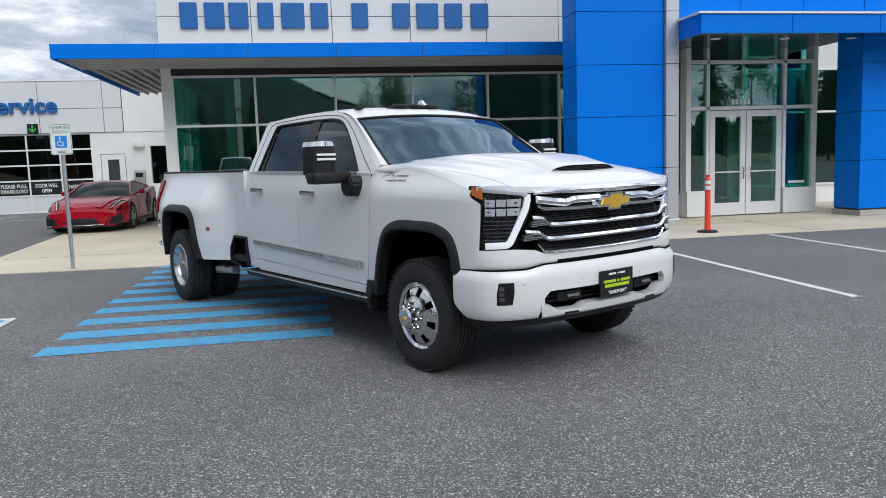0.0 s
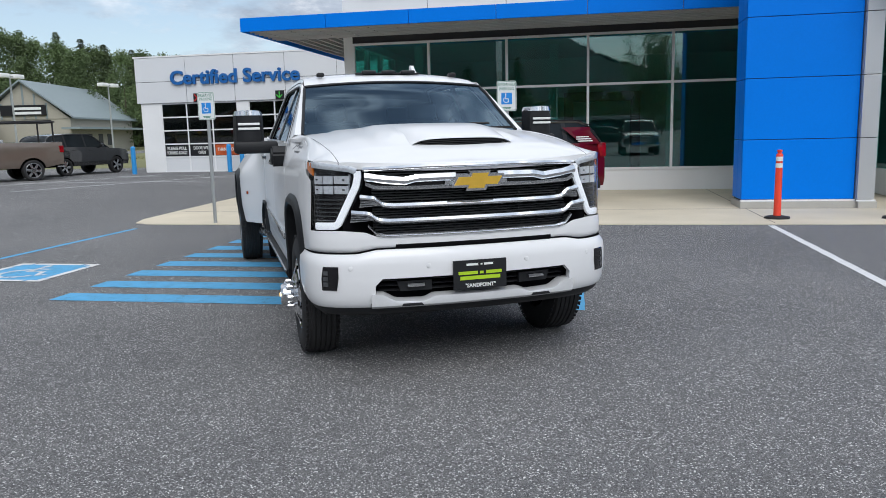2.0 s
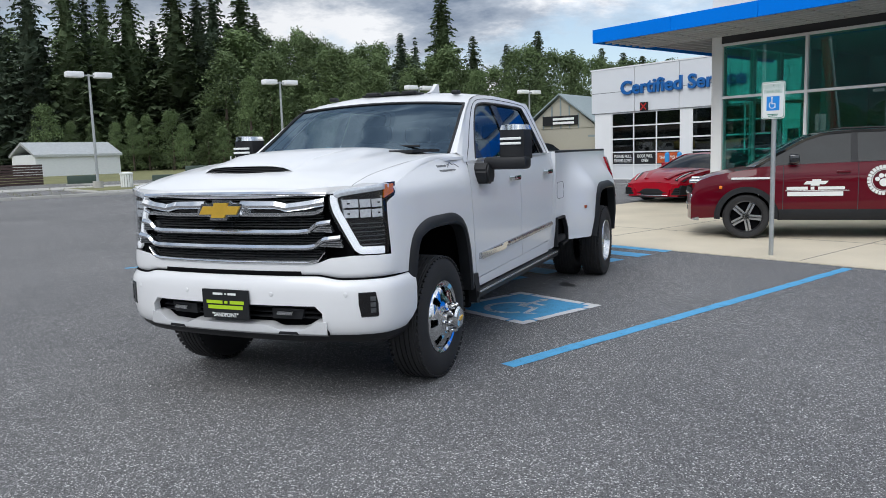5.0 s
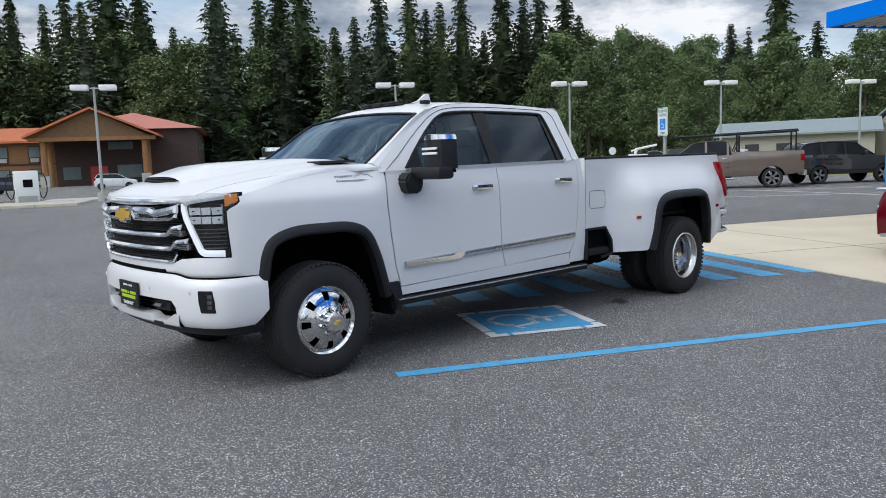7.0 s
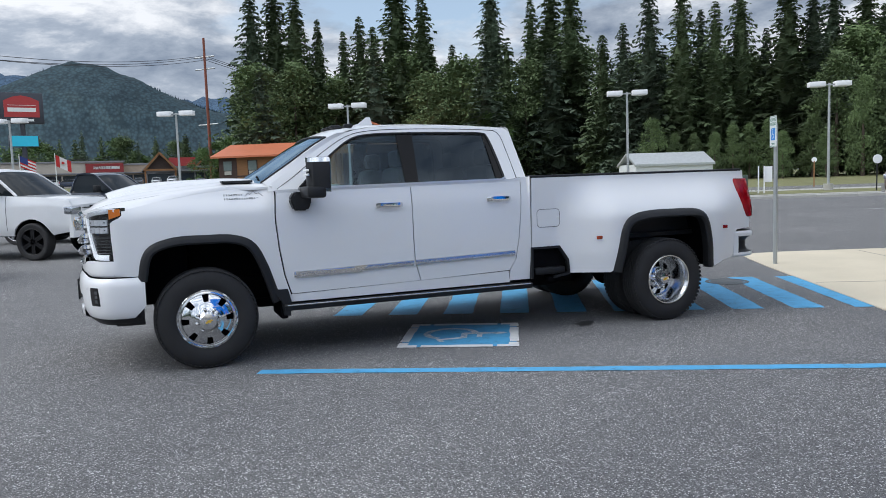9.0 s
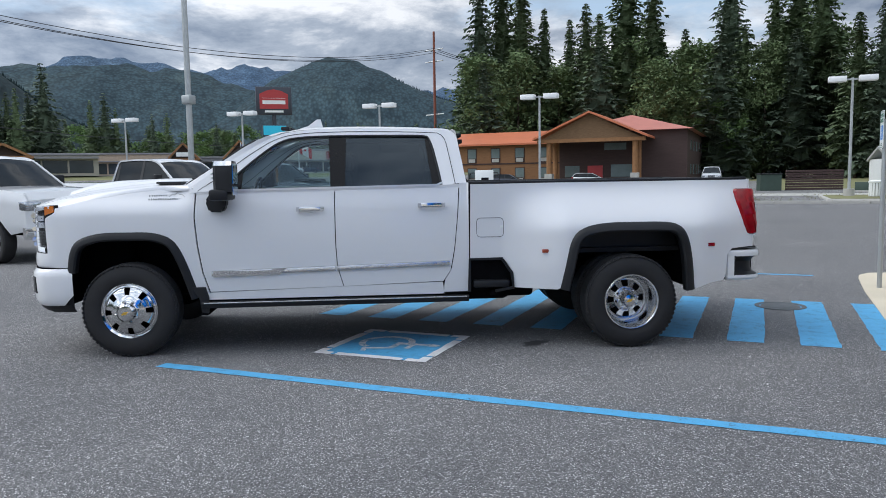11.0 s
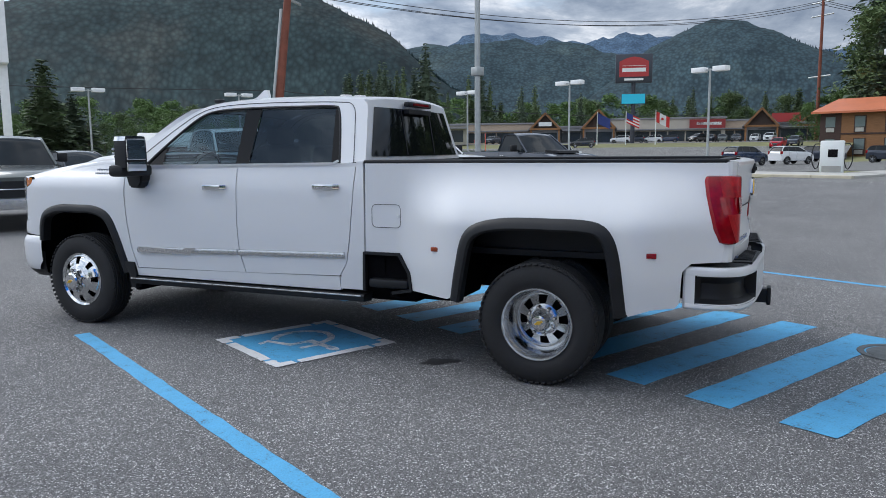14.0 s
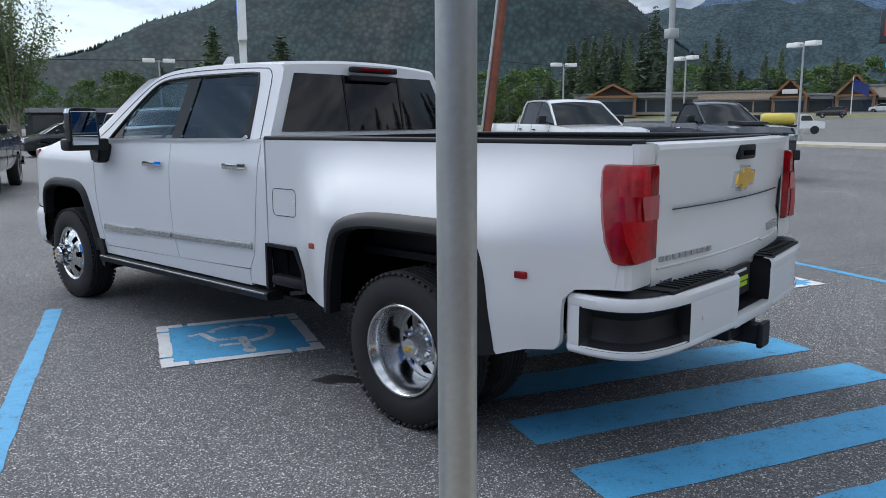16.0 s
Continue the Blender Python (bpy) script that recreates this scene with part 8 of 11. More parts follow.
# dark red crossover on the apron: its left wheels stand at two known spots
def on_wheels(front, rear, half, side=1, z=0.0):
    """The pose of a car whose wheels on one side (1: left) touch at front and rear."""
    f, r = Vector((*front, 0)), Vector((*rear, 0))
    d = (f - r).normalized()
    left = Vector((-d.y, d.x, 0))
    o = f - left * side * half
    return pose(o.x, o.y, z, 0, 0, math.degrees(math.atan2(d.y, d.x)))


SUV = dict(wb=2.64, r=0.345, w=0.90, low=0.33, gap=0.05, taper=0.13, crown=0.03, clad=True,
           top=[(0.82, 0.70), (0.80, 0.80), (0.72, 0.90), (0.5, 0.985), (0.1, 1.06), (-0.25, 1.11), (-0.6, 1.13), (-1.8, 1.16), (-2.7, 1.20), (-3.18, 1.20), (-3.28, 1.02)],
           cabin=[(-0.12, 1.105), (-0.55, 1.36), (-0.92, 1.54), (-1.3, 1.605), (-2.2, 1.615), (-2.88, 1.575), (-3.2, 1.21)],
           roof_mat=M_CARBLACK, pillars=(-1.5, -2.42), cuts=(-0.52, -1.54, -2.46), handles=(-1.34, -2.30), lamp_z=0.90, lamp_h=0.03, tail_z=1.06,
           grille=(0.42, 0.80, 0.5), bars=2, bar_mat=M_SATIN, tw=0.23, spokes=5, lipf=-0.03, lipr=0.02, mir_mat=M_CARBLACK, roofdrop=0.09, mirx=0.55, barrel_mat=M_BLACKWHEEL, sill=0.2)
suv = vehicle("crossover_car", "dark red crossover with black roof and white print on concrete", "car", on_wheels((-1.30, 8.42), (1.02, 9.78), 0.89, 1, 0.012), M_SUVRED, SUV)
for x0, x1, z0, z1 in ((-0.57, -0.86, 0.755, 0.80), (-0.90, -0.95, 0.755, 0.80), (-1.00, -1.36, 0.755, 0.80), (-0.55, -1.42, 0.738, 0.745), (-0.58, -1.34, 0.66, 0.725), (0.22, -0.38, 0.925, 0.955), (-2.62, -2.90, 1.31, 1.33), (-2.62, -2.95, 1.27, 1.29), (-2.65, -2.97, 1.23, 1.25)):
    yb = 0.885 if z0 < 1.2 else 0.80
    bm = B(); box(bm, x1, x0, yb, 0.912 if z0 < 1.2 else 0.845 - 0.2 * (z0 - 1.105) / 0.51 + 0.03, z0, z1); part("print_bar", bm, M_SIGNWHITE, suv, smooth=False)
bm = B(); prism(bm, [(-0.80, 0.835), (-0.90, 0.835), (-0.90, 0.815), (-1.02, 0.815), (-1.02, 0.835), (-1.10, 0.835), (-1.14, 0.885), (-1.04, 0.885), (-1.04, 0.91), (-0.92, 0.91), (-0.92, 0.885), (-0.84, 0.885)], 0.885, 0.912, "y"); part("print_cross", bm, M_SIGNWHITE, suv, smooth=False)
for k in range(26):
    a = radians(360 * k / 26)
    bm = B(); box(bm, -0.018, 0.018, 0.885, 0.912, 0.165, 0.22); q = part("print_mark", bm, M_SIGNWHITE, suv, smooth=False)
    q.matrix_local = Matrix.Translation((-1.87, 0, 0.885)) @ Matrix.Rotation(a, 4, "Y")
bm = B(); lathe(bm, [(0.148, 0.9), (0.148, 0.912), (0.155, 0.912), (0.155, 0.9)], "y", 28, (-1.87, 0, 0.885)); part("print_ring", bm, M_SIGNWHITE, suv, smooth=False)
bm = B()
for dx, dz, q in ((0, -0.035, 0.06), (-0.085, 0.015, 0.032), (-0.035, 0.065, 0.034), (0.035, 0.065, 0.034), (0.085, 0.015, 0.032)):
    lathe(bm, [(0, 0.912), (q, 0.912), (q, 0.895)], "y", 14, (-1.87 + dx, 0, 0.885 + dz))
part("print_mark", bm, M_SIGNWHITE, suv, smooth=False)
for s in (1, -1):
    # body-coloured quarter behind the rear window, and the lower fog lamp and lip
    bm = B()
    rows = []
    for k in range(5):
        z = 1.18 + 0.33 * k / 4
        yy = 0.842 - 0.2 * (z - 1.105) / 0.51 + 0.012
        rows.append([(-2.46 - 0.27 * (1 - k / 4) + 0.10 * k / 4, s * yy, z), (-2.98, s * (yy - 0.004), z), (-3.17 + 0.24 * k / 4, s * (yy - 0.03), z)])
    grid_surface(bm, rows); part("rear_quarter", bm, M_SUVRED, suv)
    bm = B(); box(bm, 0.70, 0.83, min(s * 0.55, s * 0.76), max(s * 0.55, s * 0.76), 0.60, 0.70, 0.02); part("fog_lamp", bm, M_LENS, suv)
    bm = B(); box(bm, 0.35, 0.40, min(s * 0.86, s * 0.905), max(s * 0.86, s * 0.905), 0.78, 0.83, 0.01); part("marker_lamp", bm, M_AMBER, suv)
bm = B(); sweep(bm, [(0.86 - 0.12 * (y / 0.8) ** 2, y, 0.30) for y in [-0.78 + 1.56 * k / 12 for k in range(13)]], [(-0.05, -0.025), (0.03, -0.02), (0.03, 0.02), (-0.05, 0.03)]); part("front_lip", bm, M_SATIN, suv)
bm = B(); prism(bm, [(-2.80, 1.60), (-3.05, 1.565), (-3.06, 1.545), (-2.82, 1.57)], -0.60, 0.60, "y"); part("roof_spoiler", bm, M_CARBLACK, suv)
for s in (0.55, -0.55):
    bm = B(); sweep(bm, [(-1.3, s, 1.64), (-1.35, s, 1.665), (-2.8, s, 1.645), (-2.9, s, 1.60)], round_section(0.014, 6))
    part("roof_bar", bm, M_BLACK, suv)

M_BLACKSCREEN = material("black_screen_glass", (0.006, 0.009, 0.014), 0.06, vary=0.2, spec=0.12)
VETTE = dict(wb=2.72, r=0.345, w=0.965, low=0.16, gap=0.04, taper=0.16, crown=0.05,
             top=[(0.98, 0.50), (0.80, 0.62), (0.45, 0.74), (0.0, 0.80), (-0.6, 0.84), (-1.2, 0.90), (-2.0, 0.98), (-2.8, 1.02), (-3.4, 1.04), (-3.64, 1.0)],
             cabin=[(-0.45, 0.83), (-0.95, 1.06), (-1.4, 1.21), (-1.8, 1.23), (-2.3, 1.18), (-3.1, 1.05)],
             cuts=(-0.75, -1.9), pillars=(), lamp_z=0.50, lamp_h=0.02, lamp_mat=M_VETTE, ws_mat=M_BLACKSCREEN, tail_z=0.85, grille=(0.20, 0.36, 0.52), bars=1, bar_mat=M_BLACK, tw=0.27, spokes=5,
             lipf=0.02, lipr=0.06, mir_mat=M_VETTE, rim_mat=M_ALLOY, tumble=0.25, mirx=0.55, roofdrop=0.06, mirh=0.04)
vt = vehicle("sports_car", "low bright red sports coupe parked beside the showroom", "car", heading(-7.1, 15.35, -91), M_VETTE, VETTE)
for s in (1, -1):
    # lower side intakes with a red blade, slim dark lamps, door intake, sill and mirror stalk
    bm = B(); prism(bm, [(1.01, 0.22), (1.00, 0.40), (0.92, 0.47), (0.70, 0.44), (0.66, 0.22)], s * 0.56, s * 0.86, "y"); it = part("intake", bm, M_BLACK, vt, smooth=False)
    for k in range(3):
        bm = B(); box(bm, 0.80, 1.015, min(s * 0.58, s * 0.84), max(s * 0.58, s * 0.84), 0.27 + 0.05 * k, 0.282 + 0.05 * k); part("intake_slat", bm, M_GLOSSBLACK, it, smooth=False)
    bm = B(); sweep(bm, [(1.02, s * 0.52, 0.20), (1.03, s * 0.54, 0.36), (0.98, s * 0.66, 0.475), (0.84, s * 0.84, 0.50)], [(-0.03, -0.02), (0.03, -0.02), (0.03, 0.02), (-0.03, 0.02)]); part("blade", bm, M_VETTE, vt)
    bm = B(); grid_surface(bm, [[(0.88, s * 0.60, 0.60), (0.90, s * 0.74, 0.555), (0.84, s * 0.86, 0.56)], [(0.66, s * 0.62, 0.705), (0.66, s * 0.76, 0.675), (0.62, s * 0.88, 0.655)], [(0.36, s * 0.72, 0.79), (0.34, s * 0.80, 0.785), (0.32, s * 0.88, 0.765)]]); ll = part("lamp_lens", bm, M_PIANO, vt)
    bm = B(); sweep(bm, [(0.87, s * 0.64, 0.612), (0.64, s * 0.70, 0.715), (0.42, s * 0.77, 0.785)], round_section(0.006, 6)); part("lamp_strip", bm, M_LAMP, ll)
    bm = B(); prism(bm, [(-1.72, 0.32), (-1.50, 0.70), (-1.95, 0.90), (-2.25, 0.74), (-2.05, 0.40)], s * 0.93, s * 0.974, "y"); part("side_scoop", bm, M_BLACK, vt, smooth=False)
    bm = B(); prism(bm, [(-0.45, 0.16), (-0.45, 0.24), (-2.25, 0.24), (-2.25, 0.16)], s * 0.88, s * 0.975, "y"); part("sill_trim", bm, M_BLACK, vt, smooth=False)
    bm = B(); sweep(bm, curve([(-0.42, s * 0.60, 0.862), (0.0, s * 0.56, 0.86), (0.45, s * 0.46, 0.80), (0.86, s * 0.30, 0.655)], 14), [(-0.12, -0.02), (-0.02, 0.006), (0.02, 0.006), (0.06, -0.02)]); part("hood_crease", bm, M_VETTE, vt)
bm = B(); grid_surface(bm, [[(x_ - 0.10 * (y / 0.52) ** 2, y, z_) for y in [-0.5 + k / 12 for k in range(13)]] for x_, z_ in ((1.075, 0.215), (1.085, 0.30), (1.06, 0.385))]); part("front_mouth", bm, M_BLACK, vt)
bm = B(); sweep(bm, [(1.09 - 0.22 * (y / 0.86) ** 2, y, 0.165) for y in [-0.86 + 1.72 * k / 14 for k in range(15)]], [(-0.08, -0.012), (0.05, -0.012), (0.05, 0.012), (-0.08, 0.012)]); part("front_splitter", bm, M_BLACK, vt)
bm = B(); sweep(bm, [(1.10 - 0.10 * (y / 0.52) ** 2, y, 0.205) for y in [-0.5 + k / 10 for k in range(11)]], round_section(0.012, 6)); part("mouth_trim", bm, M_SATIN, vt)

brown = vehicle("brown_pickup", "brown extended-cab pickup with black ladder rack", "pickup truck", on_wheels((-22.45, 17.45), (-20.10, 21.0), 0.98, 1), M_BROWN,
                pickup_params(wb=4.22, top=[(0.98, 1.18), (0.93, 1.29), (0.4, 1.35), (-0.5, 1.40), (-0.75, 1.36), (-2.55, 1.38), (-2.72, 1.39), (-2.78, 1.49), (-5.4, 1.47)],
                              cabin=[(-0.42, 1.39), (-0.85, 1.68), (-1.2, 1.93), (-1.7, 1.98), (-2.3, 1.97), (-2.55, 1.88), (-2.68, 1.41)], cuts=(-0.62, -1.72, -2.55, -2.75), pillars=(-1.66, -2.52), pillar_mat=M_BROWN, handles=(-1.52, -2.38), tail_z=1.20, lamp_z=1.06, grille=(0.74, 1.12, 0.6)), "parked pickups")
for s in (1, -1):
    bm = B(); box(bm, -2.6, -0.6, min(s * 0.985, s * 1.0), max(s * 0.985, s * 1.0), 0.86, 0.885, 0.004); part("door_moulding", bm, M_CHROME, brown)
    bm = B(); sweep(bm, [(-0.55, s * 0.97, 0.40), (-0.7, s * 1.02, 0.40), (-2.6, s * 1.02, 0.40), (-2.75, s * 0.97, 0.40)], round_section(0.045, 8)); part("side_step", bm, M_SATIN, brown)
bm = B(); box(bm, -3.30, -2.95, -0.8, 0.8, 1.3, 1.60, 0.02); part("tool_box", bm, M_SATIN, brown, "aluminium tool box across the bed")
bm = B()
for s in (0.85, -0.85):
    rod(bm, (-0.2, s * 0.9, 2.20), (-5.2, s, 2.28), 0.03, 8)
    rod(bm, (-0.6, s * 0.55, 2.23), (-5.2, s * 0.6, 2.34), 0.025, 8)
    for x in (-2.95, -5.1):
        rod(bm, (x, s, 1.45), (x, s, 2.28), 0.035, 8)
    rod(bm, (-2.95, s, 2.0), (-2.75, s, 1.5), 0.025, 8)
for x in (-0.3, -1.6, -2.95, -4.0, -5.1):
    rod(bm, (x, -0.86, 2.25), (x, 0.86, 2.25), 0.025, 8)
part("ladder_rack", bm, M_BLACK, brown, "black tube ladder rack")
BIGSUV = dict(SUV); BIGSUV.update(wb=2.9, r=0.38, w=0.97, clad=False, low=0.42, top=[(0.85, 0.95), (0.78, 1.06), (0.3, 1.12), (-0.4, 1.17), (-0.6, 1.20), (-2.9, 1.26), (-3.8, 1.25), (-3.9, 1.1)],
           cabin=[(-0.35, 1.17), (-0.85, 1.5), (-1.2, 1.74), (-1.8, 1.80), (-2.8, 1.78), (-3.5, 1.68), (-3.85, 1.25)], cuts=(-0.62, -1.7, -2.6), handles=(-1.5, -2.4), pillars=(-1.65, -2.7), tail_z=1.12)
vehicle("black_suv", "black large suv parked near the service building", "car", on_wheels((-20.45, 26.9), (-21.0, 24.05), 0.95, -1), M_CARBLACK, BIGSUV, "parked pickups")

M_CARSILVER = material("silver_white_paint", (0.56, 0.58, 0.60), 0.3, metal=0.25, vary=0.04, coat=1.0)
# parked row on the far side of the lot, noses towards the showroom
RAM = dict(wb=3.75, lamp_z=1.10, grille=(0.80, 1.20, 0.62), top=[(0.98, 1.20), (0.92, 1.33), (0.4, 1.40), (-0.5, 1.45), (-0.75, 1.47), (-2.75, 1.49), (-2.85, 1.49), (-4.95, 1.50)],
           cabin=[(-0.4, 1.45), (-0.85, 1.77), (-1.25, 2.02), (-1.8, 2.08), (-2.5, 2.07), (-2.72, 2.0), (-2.83, 1.50)], low=0.56, r=0.42)
vehicle("white_pickup", "white crew-cab pickup with black wheels in the parked row", "pickup truck", heading(-10.1, -7.7, 84), M_CARWHITE, pickup_params(**RAM, rim_mat=M_BLACKWHEEL, bumper=(0.5, 0.76, M_CARWHITE), bar_mat=M_BLACK, handle_mat=M_BLACK), "parked pickups")
RAM_SINGLE = dict(RAM); RAM_SINGLE.update(cabin=[(-0.4, 1.45), (-0.8, 1.74), (-1.12, 1.98), (-1.4, 2.03), (-1.62, 2.02), (-1.75, 1.96), (-1.86, 1.50)], pillars=(), cuts=(-0.62, -1.72, -1.9), handles=(-1.5,))
grey = vehicle("grey_pickup", "dark grey single-cab pickup with chrome wheels in the parked row", "pickup truck", heading(-15.0, -8.1, 84), M_CARGREY, pickup_params(**RAM_SINGLE, bumper=(0.5, 0.76, M_BLACK), bar_mat=M_BLACK), "parked pickups")
bm = B(); prism(bm, [(0.55, 1.43), (0.50, 1.50), (-0.10, 1.53), (-0.10, 1.45)], -0.4, 0.4, "y"); part("hood_scoop", bm, M_BLACK, grey)
vehicle("white_work_pickup", "white crew-cab pickup with steel wheels in the parked row", "pickup truck", heading(-5.05, -7.9, 85), M_CARWHITE, pickup_params(**RAM, handle_mat=M_BLACK), "parked pickups")
vehicle("older_pickup", "dark green-grey older pickup with chrome grille in the parked row", "pickup truck", heading(-0.4, -9.9, 84), M_CARGREEN, pickup_params(wb=3.7, grille=(0.70, 1.02, 0.6), bars=1, bumper=(0.46, 0.68, M_SATIN)), "parked pickups")
vehicle("dark_pickup", "dark green pickup at the end of the parked row", "pickup truck", heading(4.1, -11.0, 90), M_CARBLACK, pickup_params(wb=3.6), "parked pickups")
FARSUV = dict(SUV); FARSUV["roof_mat"] = M_CARBLACK
for x, y, a, m, lab in ((4.6, -34.0, 20, M_CARBLACK, "black crossover parked across the lot"), (-4.2, -18.5, 100, M_CARBLACK, "black suv parked behind the row"), (-61, -26.5, 170, M_CARNAVY, "dark blue wagon parked by the street"), (-67.5, -25.5, 165, M_CARWHITE, "white car parked by the street"),
                        (-79, -11.0, 100, M_CARWHITE, "white small suv outside the motel"), (-78, -27, 80, M_CARGREY, "dark grey car outside the motel"), (-77, -20, 95, M_CARGREY, "grey saloon outside the motel"), (-73, -33, 60, M_CARBLACK, "black suv outside the motel")):
    P = dict(SUV); P["roof_mat"] = m; P["clad"] = False
    vehicle("parked_car", lab, "car", heading(x, y, a), m, P, "far parked cars")
for a_, d, h, m, lab in ((145.6, 104, 60, M_CARWHITE, "white utility truck with folded boom on the far street"), (142.6, 100, 70, M_CARGREEN, "dark green dump truck on the far street")):
    ft_ = vehicle("far_truck", lab, "truck", heading(3.6 + d * math.cos(radians(a_)), -3.8 + d * math.sin(radians(a_)), h), m, pickup_params(**RAM), "far parked cars")
    bm = B()
    if m is M_CARGREEN:
        prism(bm, [(-1.9, 1.1), (-1.9, 2.5), (-1.1, 2.75), (-1.1, 2.6), (-1.8, 2.3), (-5.4, 2.2), (-5.6, 1.1)], -1.1, 1.1, "y"); part("dump_body", bm, M_CARGREEN, ft_, smooth=False)
    else:
        box(bm, -5.3, -2.9, -1.0, 1.0, 0.9, 1.75, 0.05); part("service_body", bm, M_CARWHITE, ft_)
        bm = B(); rod(bm, (-4.4, 0, 1.7), (-4.2, 0, 2.5), 0.2, 8); rod(bm, (-4.4, 0, 2.4), (-1.6, 0.1, 2.9), 0.14, 8); rod(bm, (-1.6, 0.1, 2.9), (-4.9, 0.3, 2.2), 0.11, 8); part("boom", bm, M_CARWHITE, ft_)
for a_, d, h, m, lab in ((-140.2, 128, -50, M_CARBLACK, "dark suv in front of the shops"), (-142.9, 160, -60, M_CARWHITE, "white car in front of the shops"), (-143.9, 160, -60, M_CARGREY, "grey car in front of the shops"), (-145.2, 162, -62, M_CARWHITE, "white suv in front of the shops"), (-146.3, 162, -58, M_CARNAVY, "blue car in front of the shops"),
                         (-148.6, 150, -10, M_CARBLACK, "black suv in front of the shops"), (-149.6, 158, 20, M_CARGREY, "dark grey car in front of the shops"), (-150.5, 158, 30, M_CARGREEN, "green car in front of the shops"), (-151.4, 160, 25, M_CARBLACK, "black car in front of the shops"), (-152.6, 162, 20, M_CARWHITE, "white pickup-sized car in front of the shops"),
                         (-153.6, 150, 15, M_CARWHITE, "white saloon in front of the shops"), (-154.4, 120, 15, M_VETTE, "red car in front of the shops"), (-155.4, 128, 15, M_CARGREY, "grey car in front of the shops"), (-133.6, 150, 20, M_CARGREY, "grey car in front of the shops")):
    P = dict(SUV); P["roof_mat"] = m; P["clad"] = False
    vehicle("parked_car", lab, "car", pose(1.5 + d * math.cos(radians(a_)), 4 + d * math.sin(radians(a_)), bank_z(d) + 0.02, 0, 0, h), m, P, "far parked cars")
vehicle("navy_pickup", "dark navy pickup seen from behind across the lot", "pickup truck", heading(0.2, -34.5, -100), M_CARNAVY, pickup_params(**RAM), "far parked cars")

# ---- distance: lamps, poles, trees, buildings, hills ----
rng = random.Random(7)


sp = thing("street_sign", "small round sign on a dark post by the street", "sign", at=pose(-37.0, 22.7, 0.0))
bm = B(); rod(bm, (0, 0, -0.05), (0, 0, 1.95), 0.035, 8); part("post", bm, M_BLACK, sp)
bm = B(); lathe(bm, [(0, 0.012), (0.24, 0.012), (0.25, 0), (0.24, -0.012), (0, -0.012)], "x", 20, (0.05, 0, 1.85)); part("sign_face", bm, M_SIGNWHITE, sp)


def lot_lamp(x, y, h, turn):
    t = thing("lot_lamp", "tall grey parking lot lamp with two flat heads", "lamp post", "parking lot lamps", pose(x, y, 0, 0, 0, turn))
    bm = B(); rod(bm, (0, 0, 0), (0, 0, 0.5), 0.28, 14); part("footing", bm, M_GREYCONC, t)
    bm = B(); rod(bm, (0, 0, 0.5), (0, 0, h - 0.1), 0.085, 10, 0.065); part("pole", bm, M_POST, t)
    bm = B(); box(bm, -0.35, 0.35, -0.04, 0.04, h - 0.22, h - 0.14); part("arm", bm, M_POST, t, smooth=False)
    for s in (1, -1):
        bm = B(); box(bm, min(s * 0.3, s * 1.2), max(s * 0.3, s * 1.2), -0.28, 0.28, h - 0.30, h, 0.03); hd = part("lamp_head", bm, M_SOFFIT, t)
        bm = B(); box(bm, min(s * 0.4, s * 1.1), max(s * 0.4, s * 1.1), -0.22, 0.22, h - 0.31, h - 0.3); part("lens", bm, M_SIGNWHITE, hd, smooth=False)
    return t


for x, y in ((-41.2, -42.2), (-41.2, -30.6), (-41.2, -19.0), (-41.2, -7.6), (-41.2, 9.9), (-41.2, 21.8), (-41.2, 33.5), (-41.2, 45.6), (-41.2, 57.6), (-35.5, -51.5), (-26, -55), (-14, -56), (-2, -57)):
    lot_lamp(x, y, 6.6, 90 if x < -36 else 0)

M_CORTEN = material("rust_steel", (0.20, 0.06, 0.035), 0.7, vary=0.3, scale=0.8, fine=12)
M_WIRE = material("dark_wire", (0.02, 0.02, 0.022), 0.6, vary=0.1)
pole = thing("utility_pole", "tall rust-brown steel utility pole with crossarm", "utility pole", at=pose(-38.6, -73.8, 0, 0, -7.5, 0))
bm = B(); rod(bm, (0, 0, -1), (0, 0, 21), 0.56, 14, 0.42); part("shaft", bm, M_CORTEN, pole)
bm = B(); rod(bm, (0.72, 0, -1), (0.72, 0, 18), 0.17, 8); part("conduit", bm, M_POST, pole)
bm = B(); box(bm, -2.4, 2.4, -0.12, 0.12, 19.2, 19.5, m=Matrix.Rotation(0.4, 4, "Z")); part("crossarm", bm, M_POST, pole, smooth=False)
pole2 = thing("utility_pole", "slim brown utility pole with crossarms", "utility pole", at=pose(-148.8, -61.3, 0))
bm = B(); rod(bm, (0, 0, -1), (0, 0, 33), 0.36, 12, 0.24); part("shaft", bm, M_CORTEN, pole2)
for z in (29, 26.5, 15):
    bm = B(); rod(bm, (-0.2, -2.2, z), (0.2, 2.2, z + 0.2), 0.14, 6); part("crossarm", bm, M_POST, pole2)


def wire(a, b, sag, r=0.06):
    t = B()
    pts = [Vector(a).lerp(Vector(b), k / 24) - Vector((0, 0, sag * 4 * (k / 24) * (1 - k / 24))) for k in range(25)]
    sweep(t, pts, round_section(r, 5))
    return tagged(part("power_line", t, M_WIRE), "thin dark power line across the sky", "power line", "power lines")


